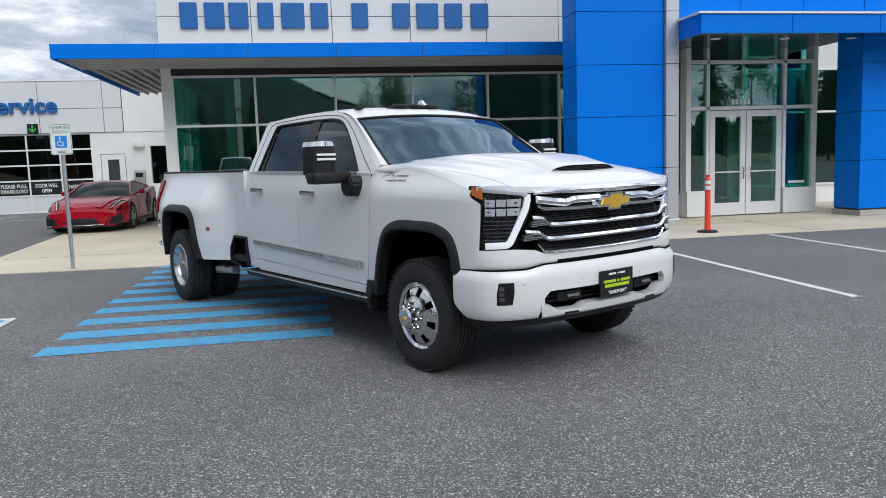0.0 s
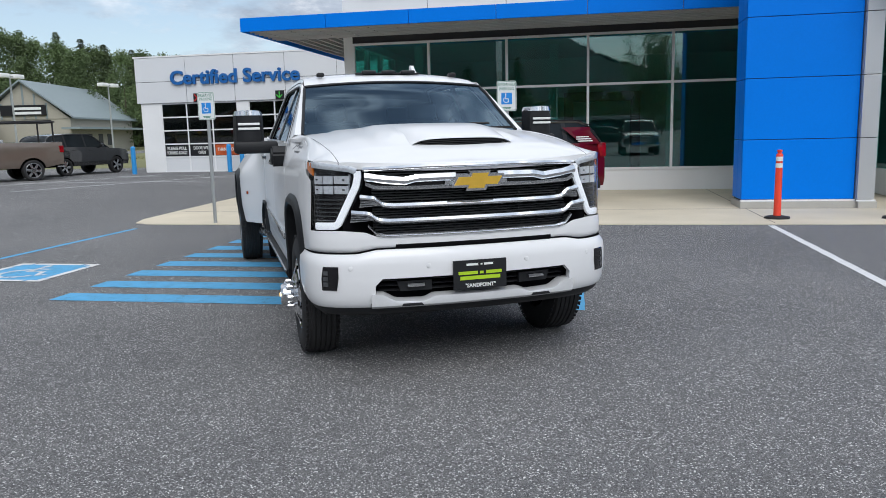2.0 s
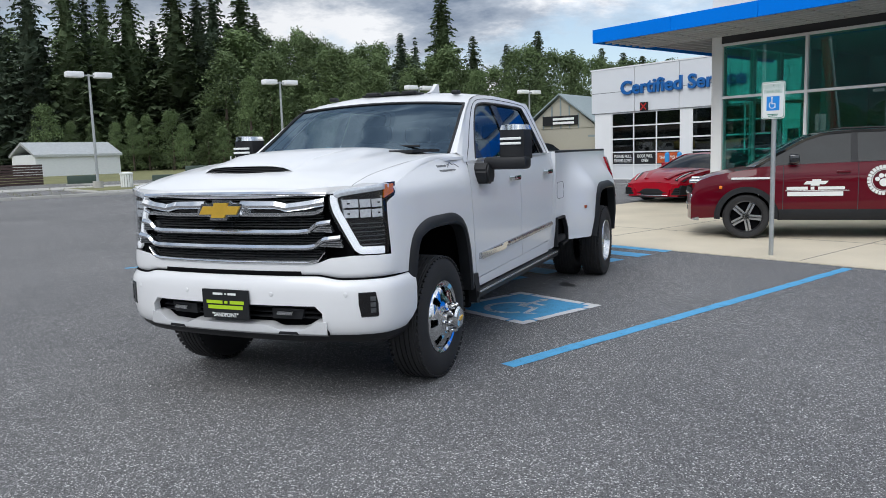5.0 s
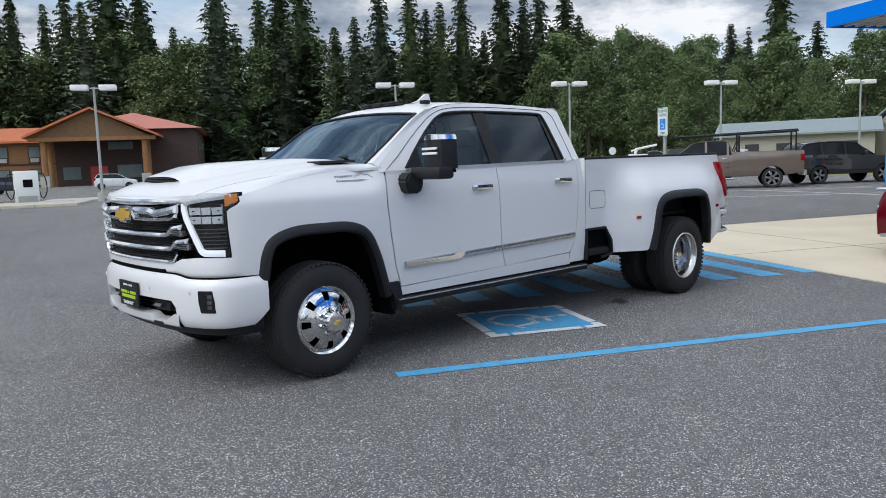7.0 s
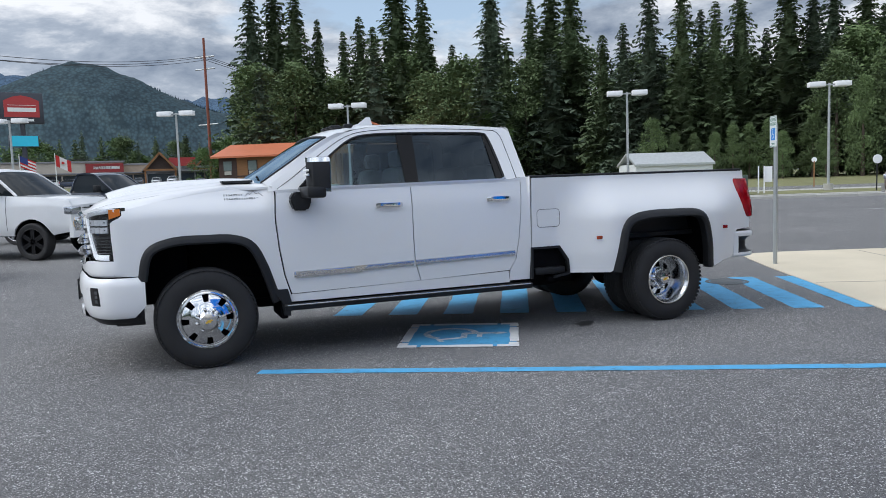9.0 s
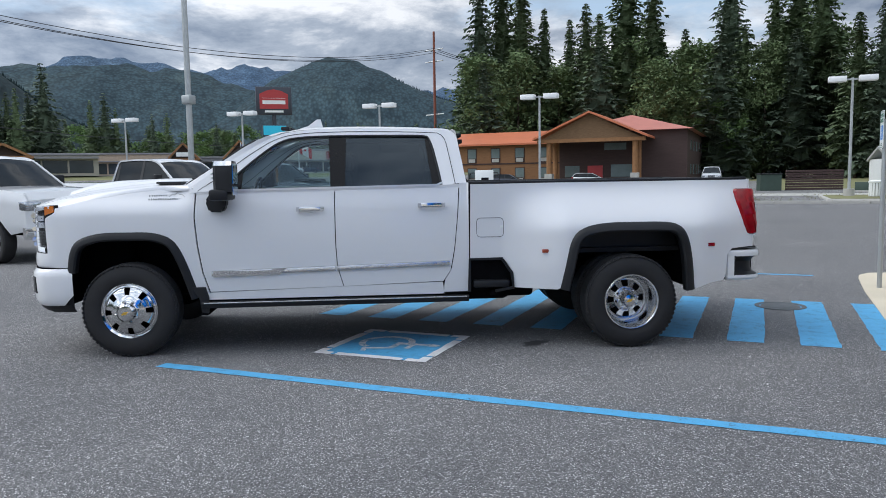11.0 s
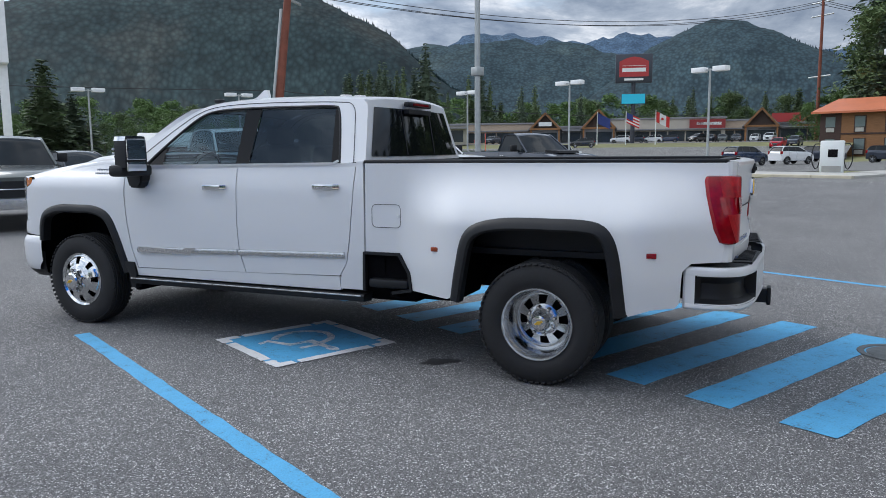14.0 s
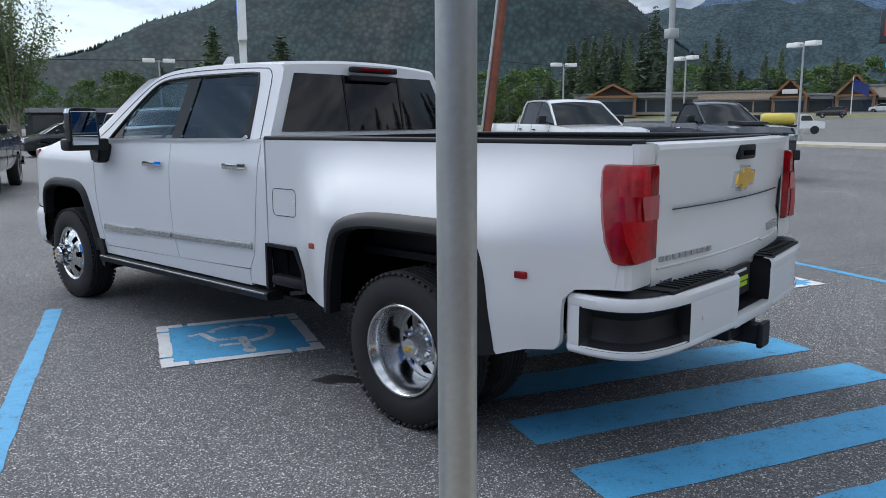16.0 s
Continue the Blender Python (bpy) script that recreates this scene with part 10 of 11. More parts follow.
# ---- hills ----
def hill_material(name, base, pale, span):
    m = bpy.data.materials.new(name); m.use_nodes = True
    nt = m.node_tree; b = nt.nodes["Principled BSDF"]; b.inputs["Roughness"].default_value = 0.95; b.inputs["Specular IOR Level"].default_value = 0.1
    tc = nt.nodes.new("ShaderNodeTexCoord")
    n1 = _n(nt, "ShaderNodeTexNoise", Scale=0.007, Detail=9.0, Roughness=0.68)
    n2 = _n(nt, "ShaderNodeTexVoronoi", Scale=0.22)
    n3 = _n(nt, "ShaderNodeTexNoise", Scale=0.035, Detail=9.0, Roughness=0.72)
    # laid round the valley: length along the slope by heading, height as it is
    sp = nt.nodes.new("ShaderNodeSeparateXYZ"); nt.links.new(tc.outputs["Object"], sp.inputs[0])
    az = nt.nodes.new("ShaderNodeMath"); az.operation = "ARCTAN2"
    nt.links.new(sp.outputs[1], az.inputs[0]); nt.links.new(sp.outputs[0], az.inputs[1])
    along = nt.nodes.new("ShaderNodeMath"); along.operation = "MULTIPLY"; along.inputs[1].default_value = span
    nt.links.new(az.outputs[0], along.inputs[0])
    lay = nt.nodes.new("ShaderNodeCombineXYZ")
    nt.links.new(along.outputs[0], lay.inputs[0]); nt.links.new(sp.outputs[2], lay.inputs[1])
    for n in (n1, n2, n3):
        nt.links.new(lay.outputs[0], n.inputs["Vector"])
    r1 = nt.nodes.new("ShaderNodeValToRGB")
    r1.color_ramp.elements[0].position, r1.color_ramp.elements[0].color = 0.52, (*base, 1)
    r1.color_ramp.elements[1].position, r1.color_ramp.elements[1].color = 0.70, (*pale, 1)
    nt.links.new(n1.outputs[0], r1.inputs[0])
    # darker between crown cells: shade among the trees put into the colour
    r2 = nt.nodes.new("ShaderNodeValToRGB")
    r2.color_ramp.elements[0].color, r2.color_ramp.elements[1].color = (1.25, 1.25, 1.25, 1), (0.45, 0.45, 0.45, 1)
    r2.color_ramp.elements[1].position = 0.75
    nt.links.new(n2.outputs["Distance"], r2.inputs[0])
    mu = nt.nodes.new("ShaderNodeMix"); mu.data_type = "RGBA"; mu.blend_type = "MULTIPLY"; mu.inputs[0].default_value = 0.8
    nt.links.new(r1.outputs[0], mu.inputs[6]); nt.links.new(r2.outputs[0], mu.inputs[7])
    r3 = nt.nodes.new("ShaderNodeValToRGB")
    r3.color_ramp.elements[0].position, r3.color_ramp.elements[0].color = 0.36, (0.62, 0.64, 0.66, 1)
    r3.color_ramp.elements[1].position, r3.color_ramp.elements[1].color = 0.66, (1.32, 1.30, 1.24, 1)
    nt.links.new(n3.outputs[0], r3.inputs[0])
    mu3 = nt.nodes.new("ShaderNodeMix"); mu3.data_type = "RGBA"; mu3.blend_type = "MULTIPLY"; mu3.inputs[0].default_value = 0.9
    nt.links.new(mu.outputs[2], mu3.inputs[6]); nt.links.new(r3.outputs[0], mu3.inputs[7])
    nt.links.new(mu3.outputs[2], b.inputs["Base Color"])
    bp = nt.nodes.new("ShaderNodeBump"); bp.inputs["Strength"].default_value, bp.inputs["Distance"].default_value = 0.25, 3.0; bp.invert = True
    nt.links.new(n2.outputs["Distance"], bp.inputs["Height"]); nt.links.new(bp.outputs[0], b.inputs["Normal"])
    return m


# haze put into the colours: farther hills are bluer and paler
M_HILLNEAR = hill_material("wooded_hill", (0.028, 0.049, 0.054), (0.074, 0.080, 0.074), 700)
M_HILLFAR = hill_material("hazed_wooded_hill", (0.044, 0.074, 0.090), (0.074, 0.106, 0.108), 1200)
M_HILLHAZED = hill_material("hazed_distant_ridge", (0.085, 0.14, 0.22), (0.10, 0.155, 0.225), 2000)


def hill(name, ridge, d0, d1, mat, label, rough, seed, stuff_trees=0, tree_h=14):
    """A wooded hill: rises from d0 to its ridge at d1 and falls behind. ridge: (heading, rise) in degrees."""
    n = 150
    a0, a1 = ridge[0][0], ridge[-1][0]
    rows = []
    off = Vector((seed * 13.7, seed * 5.1, 0))
    prof = (0.0, 0.06, 0.14, 0.24, 0.36, 0.5, 0.62, 0.74, 0.85, 0.93, 0.98, 1.0, 0.85, 0.5)
    dist = [d0 + (d1 - d0) * k / 11 for k in range(12)] + [d1 * 1.15, d1 * 1.5]
    pts = []
    for k, (d, pf) in enumerate(zip(dist, prof)):
        row = []
        for i in range(n):
            a = a0 + (a1 - a0) * i / (n - 1)
            e = lerp_line([(-q, z) for q, z in ridge], -a) if a0 < a1 else lerp_line(ridge, a)
            top = d1 * math.tan(radians(e)) + 1.5
            x, y = at_az(a, d)
            nz = noise.fractal(Vector((x, y, 0)) * 0.008 + off, 0.8, 2.0, 5)
            h = top * pf + rough * nz * (1.0 if k not in (11,) else 0.15) * min(1, k / 3)
            row.append((x, y, max(-1.0, h)))
        rows.append(row)
    bm = B(); grid_surface(bm, rows)
    ob = structure(name, bm, mat, label, "hill", smooth=True)
    if stuff_trees:
        g = random.Random(seed)
        v, f = [], []
        for _ in range(stuff_trees):
            k = g.choice((11, 11, 10)); i = g.randrange(n - 1)
            p = Vector(rows[k][i]).lerp(Vector(rows[k][i + 1]), g.random())
            if k < 11:
                p = p.lerp(Vector(rows[k + 1][i]), g.random())
            hh = tree_h * g.uniform(0.6, 1.4); w = hh * 0.3
            m = len(v)
            a = g.uniform(0, 3)
            v += [(p.x + w * math.cos(a + q), p.y + w * math.sin(a + q), p.z - 0.4 * hh) for q in (0, 1.57, 3.14, 4.71)] + [(p.x, p.y, p.z + hh)]
            f += [(m, m + 1, m + 4), (m + 1, m + 2, m + 4), (m + 2, m + 3, m + 4), (m + 3, m, m + 4)]
        o = new("hill_woods", raw_mesh("hill_woods", v, f, mat))
        tagged(o, "dark conifers standing along the hillside and ridge", "woods", kind="stuff")
    return ob


NEAR = [(-60, 1.5), (-75, 2.6), (-84, 3.6), (-87.5, 4.7), (-91.5, 6.5), (-95, 7.6), (-98.8, 8.8), (-103, 9.6), (-107.4, 10.4), (-113, 11.1), (-118, 11.0), (-120.6, 10.4), (-122.5, 9.5), (-124.7, 8.3), (-127, 6.8), (-130, 4.6), (-134, 2.5), (-138, 0.6)]
FARH = [(-112, 5.5), (-122, 6.4), (-126.5, 7.2), (-129.7, 7.4), (-133, 7.6), (-136, 7.2), (-139, 7.0), (-142, 6.6), (-145, 5.8), (-150, 4.6), (-158, 4.4), (-170, 4.2), (-186, 3.6)]
BLUE = [(-110, 6.2), (-128, 6.9), (-131, 7.9), (-133.5, 8.4), (-136, 7.8), (-140, 7.5), (-142.5, 8.0), (-144.5, 7.7), (-150, 6.4), (-156, 6.2), (-162, 6.2), (-175, 5.0), (-190, 4.0)]
MID = [(-140, 3.4), (-143, 5.6), (-145.5, 7.2), (-147.3, 8.0), (-148.9, 8.45), (-150.6, 8.2), (-152.5, 7.5), (-155, 6.4), (-158, 5.4), (-162, 4.6), (-168, 3.6), (-180, 2.2)]
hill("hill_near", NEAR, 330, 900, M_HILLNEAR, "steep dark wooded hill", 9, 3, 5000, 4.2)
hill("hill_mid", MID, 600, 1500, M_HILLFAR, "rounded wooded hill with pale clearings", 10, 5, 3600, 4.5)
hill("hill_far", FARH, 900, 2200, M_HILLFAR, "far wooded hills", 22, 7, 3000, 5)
hill("hill_blue", BLUE, 2300, 3900, M_HILLHAZED, "blue distant ridge", 40, 9)
LOW = [(60, 1.0), (40, 2.4), (20, 3.0), (0, 3.2), (-20, 3.4), (-40, 3.0), (-62, 1.6)]
hill("hill_behind", LOW, 500, 1200, M_HILLNEAR, "low wooded hills", 14, 12, 800, 15)

# ---- buildings across the street ----
M_MOTELWALL = material("tan_timber_siding", (0.235, 0.115, 0.05), 0.8, vary=0.18, scale=1.5, fine=20, streak=8)
M_MOTELDARK = material("dark_brown_siding", (0.055, 0.032, 0.028), 0.8, vary=0.2, scale=1.5, fine=20, streak=8)
M_MOTELROOF = material("orange_metal_roof", (0.50, 0.15, 0.065), 0.5, vary=0.1, scale=0.6, fine=10)
M_LOG = material("log_timber", (0.27, 0.13, 0.05), 0.7, vary=0.2, scale=2)
M_GABLE = material("weathered_gable", (0.17, 0.10, 0.05), 0.85, vary=0.3, scale=2, streak=8)
M_WINDOW = material("far_window", (0.16, 0.20, 0.20), 0.1, vary=0.3, scale=0.5)
motel = thing("motel", "two-storey tan timber motel with orange metal roof and log porch", "motel", at=pose(-128.6, -27.9, -0.05) @ Matrix.Diagonal((1.42, 1.42, 1.30, 1)))


def roof_prism(bm, x0, x1, y0, y1, z0, z1, along="y", over=0.6):
    """A gabled roof with thick eaves."""
    if along == "y":
        xm = (x0 + x1) / 2
        prism(bm, [(x0 - over, z0), (xm, z1), (x1 + over, z0), (x1 + over, z0 - 0.25), (xm, z1 - 0.25), (x0 - over, z0 - 0.25)], y0 - over, y1 + over, "y")
    else:
        ym = (y0 + y1) / 2
        prism(bm, [(y0 - over, z0), (ym, z1), (y1 + over, z0), (y1 + over, z0 - 0.25), (ym, z1 - 0.25), (y0 - over, z0 - 0.25)], x0 - over, x1 + over, "x")
    return bm


bm = B(); box(bm, -13, 0, -16.6, 0.4, 0, 5.5); wing = part("wing_wall", bm, M_MOTELWALL, motel, smooth=False)
bm = B(); roof_prism(bm, -13, 0, -16.6, 0.4, 5.7, 7.7, "y", 0.8); part("wing_roof", bm, M_MOTELROOF, motel, smooth=False)
bm = B(); box(bm, 0.0, 0.06, -14.2, 0.4, 2.75, 2.95); part("wing_band", bm, M_MOTELDARK, motel, smooth=False)
bm = B(); box(bm, 0.0, 0.05, -16.6, -14.2, 0, 5.5); part("wing_end", bm, M_MOTELDARK, motel, smooth=False)
for k in range(5):
    for z in (0.9, 3.7):
        y = -15.4 + 3.3 * k
        bm = B(); box(bm, 0.0, 0.08, y - 0.65, y + 0.65, z - 0.7, z + 1.4, 0.0); wn = part("window", bm, M_MOTELDARK, motel, smooth=False)
        bm = B(); box(bm, 0.06, 0.10, y - 0.55, y + 0.55, z, z + 1.3); part("pane", bm, M_WINDOW, wn, smooth=False)
        bm = B(); box(bm, 0.06, 0.16, y - 0.45, y + 0.45, z - 0.6, z - 0.1); part("cooler_grille", bm, M_GREYCONC, wn, smooth=False)
bm = B(); box(bm, -31, 3, 0.5, 15.5, 0, 6.7); part("hall_wall", bm, M_MOTELDARK, motel, smooth=False)
bm = B()
_e = [bm.verts.new(p) for p in ((-31.7, -0.2, 6.7), (3.7, -0.2, 6.7), (3.7, 16.2, 6.7), (-31.7, 16.2, 6.7))]
_r = [bm.verts.new(p) for p in ((-24, 8.0, 9.3), (-4.5, 8.0, 9.3))]
for q in ((_e[0], _e[1], _r[1], _r[0]), (_e[1], _e[2], _r[1]), (_e[2], _e[3], _r[0], _r[1]), (_e[3], _e[0], _r[0]), (_e[3], _e[2], _e[1], _e[0])):
    bm.faces.new(q)
part("hall_roof", bm, material("faded_red_roof", (0.46, 0.17, 0.13), 0.5, vary=0.1, scale=0.6, fine=10), motel, smooth=False)
bm = B(); roof_prism(bm, -4, 8, -0.6, 11.2, 5.8, 9.0, "x", 0.7); part("porch_roof", bm, M_MOTELROOF, motel, smooth=False)
bm = B(); prism(bm, [(-0.5, 5.6), (5.3, 8.7), (11.1, 5.6)], 7.7, 8.0, "x"); part("porch_gable", bm, M_GABLE, motel, smooth=False)
bm = B(); box(bm, 7.6, 8.1, -0.9, 11.5, 5.2, 5.65); part("porch_beam", bm, M_LOG, motel, smooth=False)
for x in (7.6, 4.6):
    for y in (0.4, 10.3):
        bm = B(); rod(bm, (x, y, 0), (x, y, 5.6), 0.3, 10); part("porch_post", bm, M_LOG, motel)
for y in (0.4, 10.3):
    bm = B(); box(bm, 7.15, 8.05, y - 0.45, y + 0.45, 0, 1.3, 0.04); part("post_base", bm, M_GREYCONC, motel, "pale stone post base", smooth=False)
bm = B(); box(bm, 3.02, 3.1, 4.0, 5.8, 0, 2.3); part("red_door", bm, M_SIGNRED, motel, smooth=False)
for y0, y1, z0, z1 in ((6.8, 9.4, 0.8, 2.4), (6.0, 8.6, 4.3, 5.2), (1.2, 3.0, 0.8, 2.3)):
    bm = B(); box(bm, 3.02, 3.09, y0, y1, z0, z1); part("window", bm, M_WINDOW, motel, smooth=False)

M_SHOPRED = material("red_shop_front", (0.28, 0.03, 0.03), 0.6, vary=0.1)
M_SHEDWHITE = material("white_boards", (0.66, 0.68, 0.68), 0.7, vary=0.06, streak=6)
M_TINROOF = material("pale_tin_roof", (0.46, 0.48, 0.48), 0.45, metal=0.3, vary=0.1)
x, y = -116.0, 26.5
shed = thing("white_shed", "white boarded shed with pale tin roof", "shed", at=pose(x, y, -0.05, 0, 0, 105) @ Matrix.Scale(1.37, 4))
bm = B(); box(bm, -4.6, 4.6, -2.4, 2.4, -0.2, 2.2); part("shed_wall", bm, M_SHEDWHITE, shed, smooth=False)
bm = B(); roof_prism(bm, -4.6, 4.6, -2.4, 2.4, 2.2, 3.5, "x", 0.2); part("shed_roof", bm, M_TINROOF, shed, smooth=False)
bm = B(); box(bm, 1.0, 3.4, 2.4, 2.46, 0, 2.0); part("shed_door", bm, M_SIGNWHITE, shed, smooth=False)

x, y = -60.8, 10.2
logs = thing("log_screen", "dark red-brown stacked board screen", "screen", at=pose(x, y - 0.9, -0.02, 0, 0, 109))
for k in range(8):
    bm = B(); box(bm, -2.2, 2.2, -0.12, 0.12, 0.02 + 0.2 * k, 0.19 + 0.2 * k, 0.03); part("board", bm, M_MOTELDARK, logs, smooth=False)
M_UTILGREEN = material("utility_green", (0.035, 0.06, 0.045), 0.6, vary=0.1)
for x, y, w, h in ((-38.1, 15.0, 1.1, 1.25), (-39.0, 12.9, 0.62, 0.8), (-54.9, 12.6, 0.95, 0.72)):
    ub = thing("utility_box", "dark green metal utility box on a pad", "utility box", "utility boxes", pose(x, y, -0.05, 0, 0, 68))
    bm = B(); box(bm, -w, w, -0.5, 0.5, 0, h, 0.04); part("cabinet", bm, M_UTILGREEN, ub)
    bm = B(); box(bm, -w - 0.08, w + 0.08, -0.6, 0.6, -0.05, 0.14); part("pad", bm, M_GREYCONC, ub, smooth=False)
x, y = -39.6, 11.0
bn = thing("litter_bin", "pale slatted litter bin by the lot edge", "litter bin", at=pose(x, y, 0.1) @ Matrix.Scale(1.45, 4))
bm = B(); lathe(bm, [(0.20, 0), (0.20, 0.52), (0, 0.52)], "z", 20); part("drum", bm, M_GREYCONC, bn)
for k in range(14):
    a = 2 * math.pi * k / 14
    bm = B(); box(bm, -0.012, 0.012, -0.034, 0.034, 0.02, 0.52, 0.004); q = part("slat", bm, M_SIGNWHITE, bn, smooth=False)
    q.matrix_local = Matrix.Rotation(a, 4, "Z") @ Matrix.Translation((0.215, 0, 0))
bm = B(); lathe(bm, [(0.235, 0.50), (0.25, 0.52), (0.25, 0.57), (0.12, 0.61), (0, 0.61)], "z", 20); part("lid", bm, M_SIGNWHITE, bn)
# kerbed island with the lamp, and the pale drive past it
bm = B(); box(bm, -50.0, -45.0, -12.0, 46.0, -0.1, 0.02); structure("pavement_drive", bm, M_GREYCONC, "pale concrete drive past the lot", "pavement")
bm = B(); box(bm, -43.0, -36.4, 8.5, 31.0, -0.1, 0.10, 0.06); structure("kerb_island", bm, M_GREYCONC, "pale concrete kerb round an island", "kerb")
bm = B(); box(bm, -42.8, -36.6, 8.7, 30.8, 0.0, 0.12); structure("ground_island", bm, M_GRASS, "dry grass on the kerbed island", "ground")
sb = thing("sign_frame", "small grey panel on two steel posts", "sign", at=pose(-39.0, 17.2, -0.02, 0, 0, 68) @ Matrix.Scale(1.4, 4))
for u in (-0.11, 0.11):
    bm = B(); box(bm, u - 0.025, u + 0.025, -0.025, 0.025, 0, 1.22); part("post", bm, M_ALU, sb, smooth=False)
bm = B(); box(bm, 0.1, 0.42, 0.03, 0.05, 0.55, 1.2, 0.01); part("panel", bm, M_ALU, sb, smooth=False)
mp = thing("marker_post", "thin brown post with a white oval marker", "marker", at=pose(-56.7, 26.8, -0.05, 0, 0, 155) @ Matrix.Scale(1.35, 4))
bm = B(); box(bm, -0.03, 0.03, -0.03, 0.03, 0, 1.55); part("post", bm, M_LOG, mp, smooth=False)
bm = B(); lathe(bm, [(0, 0.015), (0.15, 0.012), (0.15, -0.012), (0, -0.012)], "x", 20, (0.05, 0, 1.62)); part("marker", bm, M_SIGNWHITE, mp)
bm = B(); box(bm, -44.99, -33.01, -12.0, 31.9, -0.1, -0.004); structure("pavement_lot_edge", bm, M_ASPHALT, "asphalt at the edge of the lot", "parking lot")
bm = B(); box(bm, -125, -62.02, -26.0, 7.0, -0.1, -0.02); structure("pavement_motel", bm, M_ROAD, "worn asphalt lot beside the motel", "parking lot")
dm = thing("dumpster", "dark green steel dumpster beside the board screen", "dumpster", at=pose(-59.9, 6.0, -0.03, 0, 0, 105))
bm = B(); box(bm, -0.8, 0.8, -0.6, 0.6, 0.0, 1.3, 0.03); part("tub", bm, M_UTILGREEN, dm, smooth=False)
bm = B(); box(bm, -0.86, 0.86, -0.66, 0.66, 1.3, 1.38, 0.02); part("lid", bm, M_BLACK, dm, smooth=False)
vehicle("motel_pickup", "silver crew-cab pickup standing in the motel lot", "pickup truck", heading(-78.5, 0.6, 3), M_CARSILVER, pickup_params(**RAM), "far parked cars")
bm = B(); box(bm, -49.98, -33.3, -61.0, -15.02, -0.1, -0.02); structure("road_edge", bm, M_ROAD, "pale worn road edge past the lot kerb", "road")
# red barn behind the parked row
x, y = at_az(-109.6, 112)
barn = thing("red_barn", "small red-brown barn with pale metal roof", "barn", at=pose(x, y, -0.05, 0, 0, -30))
bm = B(); box(bm, -3.6, 3.6, -2.6, 2.6, 0, 2.6); part("barn_wall", bm, material("dark_red_boards", (0.10, 0.028, 0.026), 0.8, vary=0.2, scale=2, streak=6), barn, smooth=False)
bm = B(); roof_prism(bm, -3.6, 3.6, -2.6, 2.6, 2.6, 4.4, "x", 0.4); part("barn_roof", bm, M_TINROOF, barn, smooth=False)

# club house with blue-grey gable
M_CLUBROOF = material("blue_grey_roof", (0.22, 0.27, 0.28), 0.5, vary=0.1)
M_CLUBWALL = material("cream_siding", (0.38, 0.36, 0.30), 0.8, vary=0.06, streak=6)
club = thing("club_building", "long low cream building with blue-grey metal roof", "building", at=pose(-74.7, 80.5, -0.05, 0, 0, -132.3))
bm = B(); box(bm, 0, 19, -10, 0, 0, 3.7); part("long_wall", bm, M_CLUBWALL, club, smooth=False)
bm = B(); roof_prism(bm, 0, 19, -10, 0, 3.9, 5.8, "x", 0.9); part("long_roof", bm, M_CLUBROOF, club, smooth=False)
for x0 in (2, 6, 10, 14):
    bm = B(); box(bm, x0, x0 + 1.8, 0.0, 0.06, 0.9, 2.6); part("window", bm, M_INTDARK, club, smooth=False)

# shops
M_SHOPTAN = material("tan_shop_wall", (0.46, 0.36, 0.27), 0.8, vary=0.12)
M_SHOPGREY = material("grey_shop_roof", (0.24, 0.24, 0.25), 0.7, vary=0.1)
M_SHOPPALE = material("pale_block_wall", (0.50, 0.45, 0.38), 0.8, vary=0.08, scale=0.4)
M_TIMBERFRAME = material("dark_timber", (0.07, 0.045, 0.035), 0.7, vary=0.2, scale=2)
M_SHOPGLASS = material("shop_front_glass", (0.03, 0.04, 0.045), 0.1, vary=0.3, scale=0.4)


def shop(a_, d, w, h, mat, lab, roof=M_SHOPGREY, fascia=None, z=None):
    """A low flat-roofed shop with a parapet, piers, glazed front and door, facing the lot."""
    x, y = at_az(a_, d)
    sh = thing("shop", lab, "building", "shops across the highway", pose(x, y, (bank_z(d) if z is None else z) - 0.05, 0, 0, a_ + 90))
    bm = B(); box(bm, -w / 2, w / 2, -7, 7, 0, h); part("shop_wall", bm, mat, sh, smooth=False)
    bm = B(); box(bm, -w / 2 - 0.3, w / 2 + 0.3, -7.3, 7.3, h, h + 0.35, 0.05); part("parapet", bm, roof, sh, smooth=False)
    n = max(2, int(w / 4))
    for k in range(n):
        x0 = -w / 2 + 0.7 + (w - 1.4) * k / n
        bm = B(); box(bm, x0 + 0.15, x0 + (w - 1.4) / n - 0.15, 7.0, 7.06, 0.5, 2.7); part("shop_window", bm, M_SHOPGLASS, sh, smooth=False)
    bm = B(); box(bm, -w / 2, w / 2, 7.0, 8.3, 3.0, 3.25); part("awning", bm, roof, sh, smooth=False)
    for x0, x1, z0, z1, m in fascia or ():
        bm = B(); box(bm, x0, x1, 7.02, 7.5, z0, z1); part("fascia", bm, m, sh, smooth=False)
    return sh


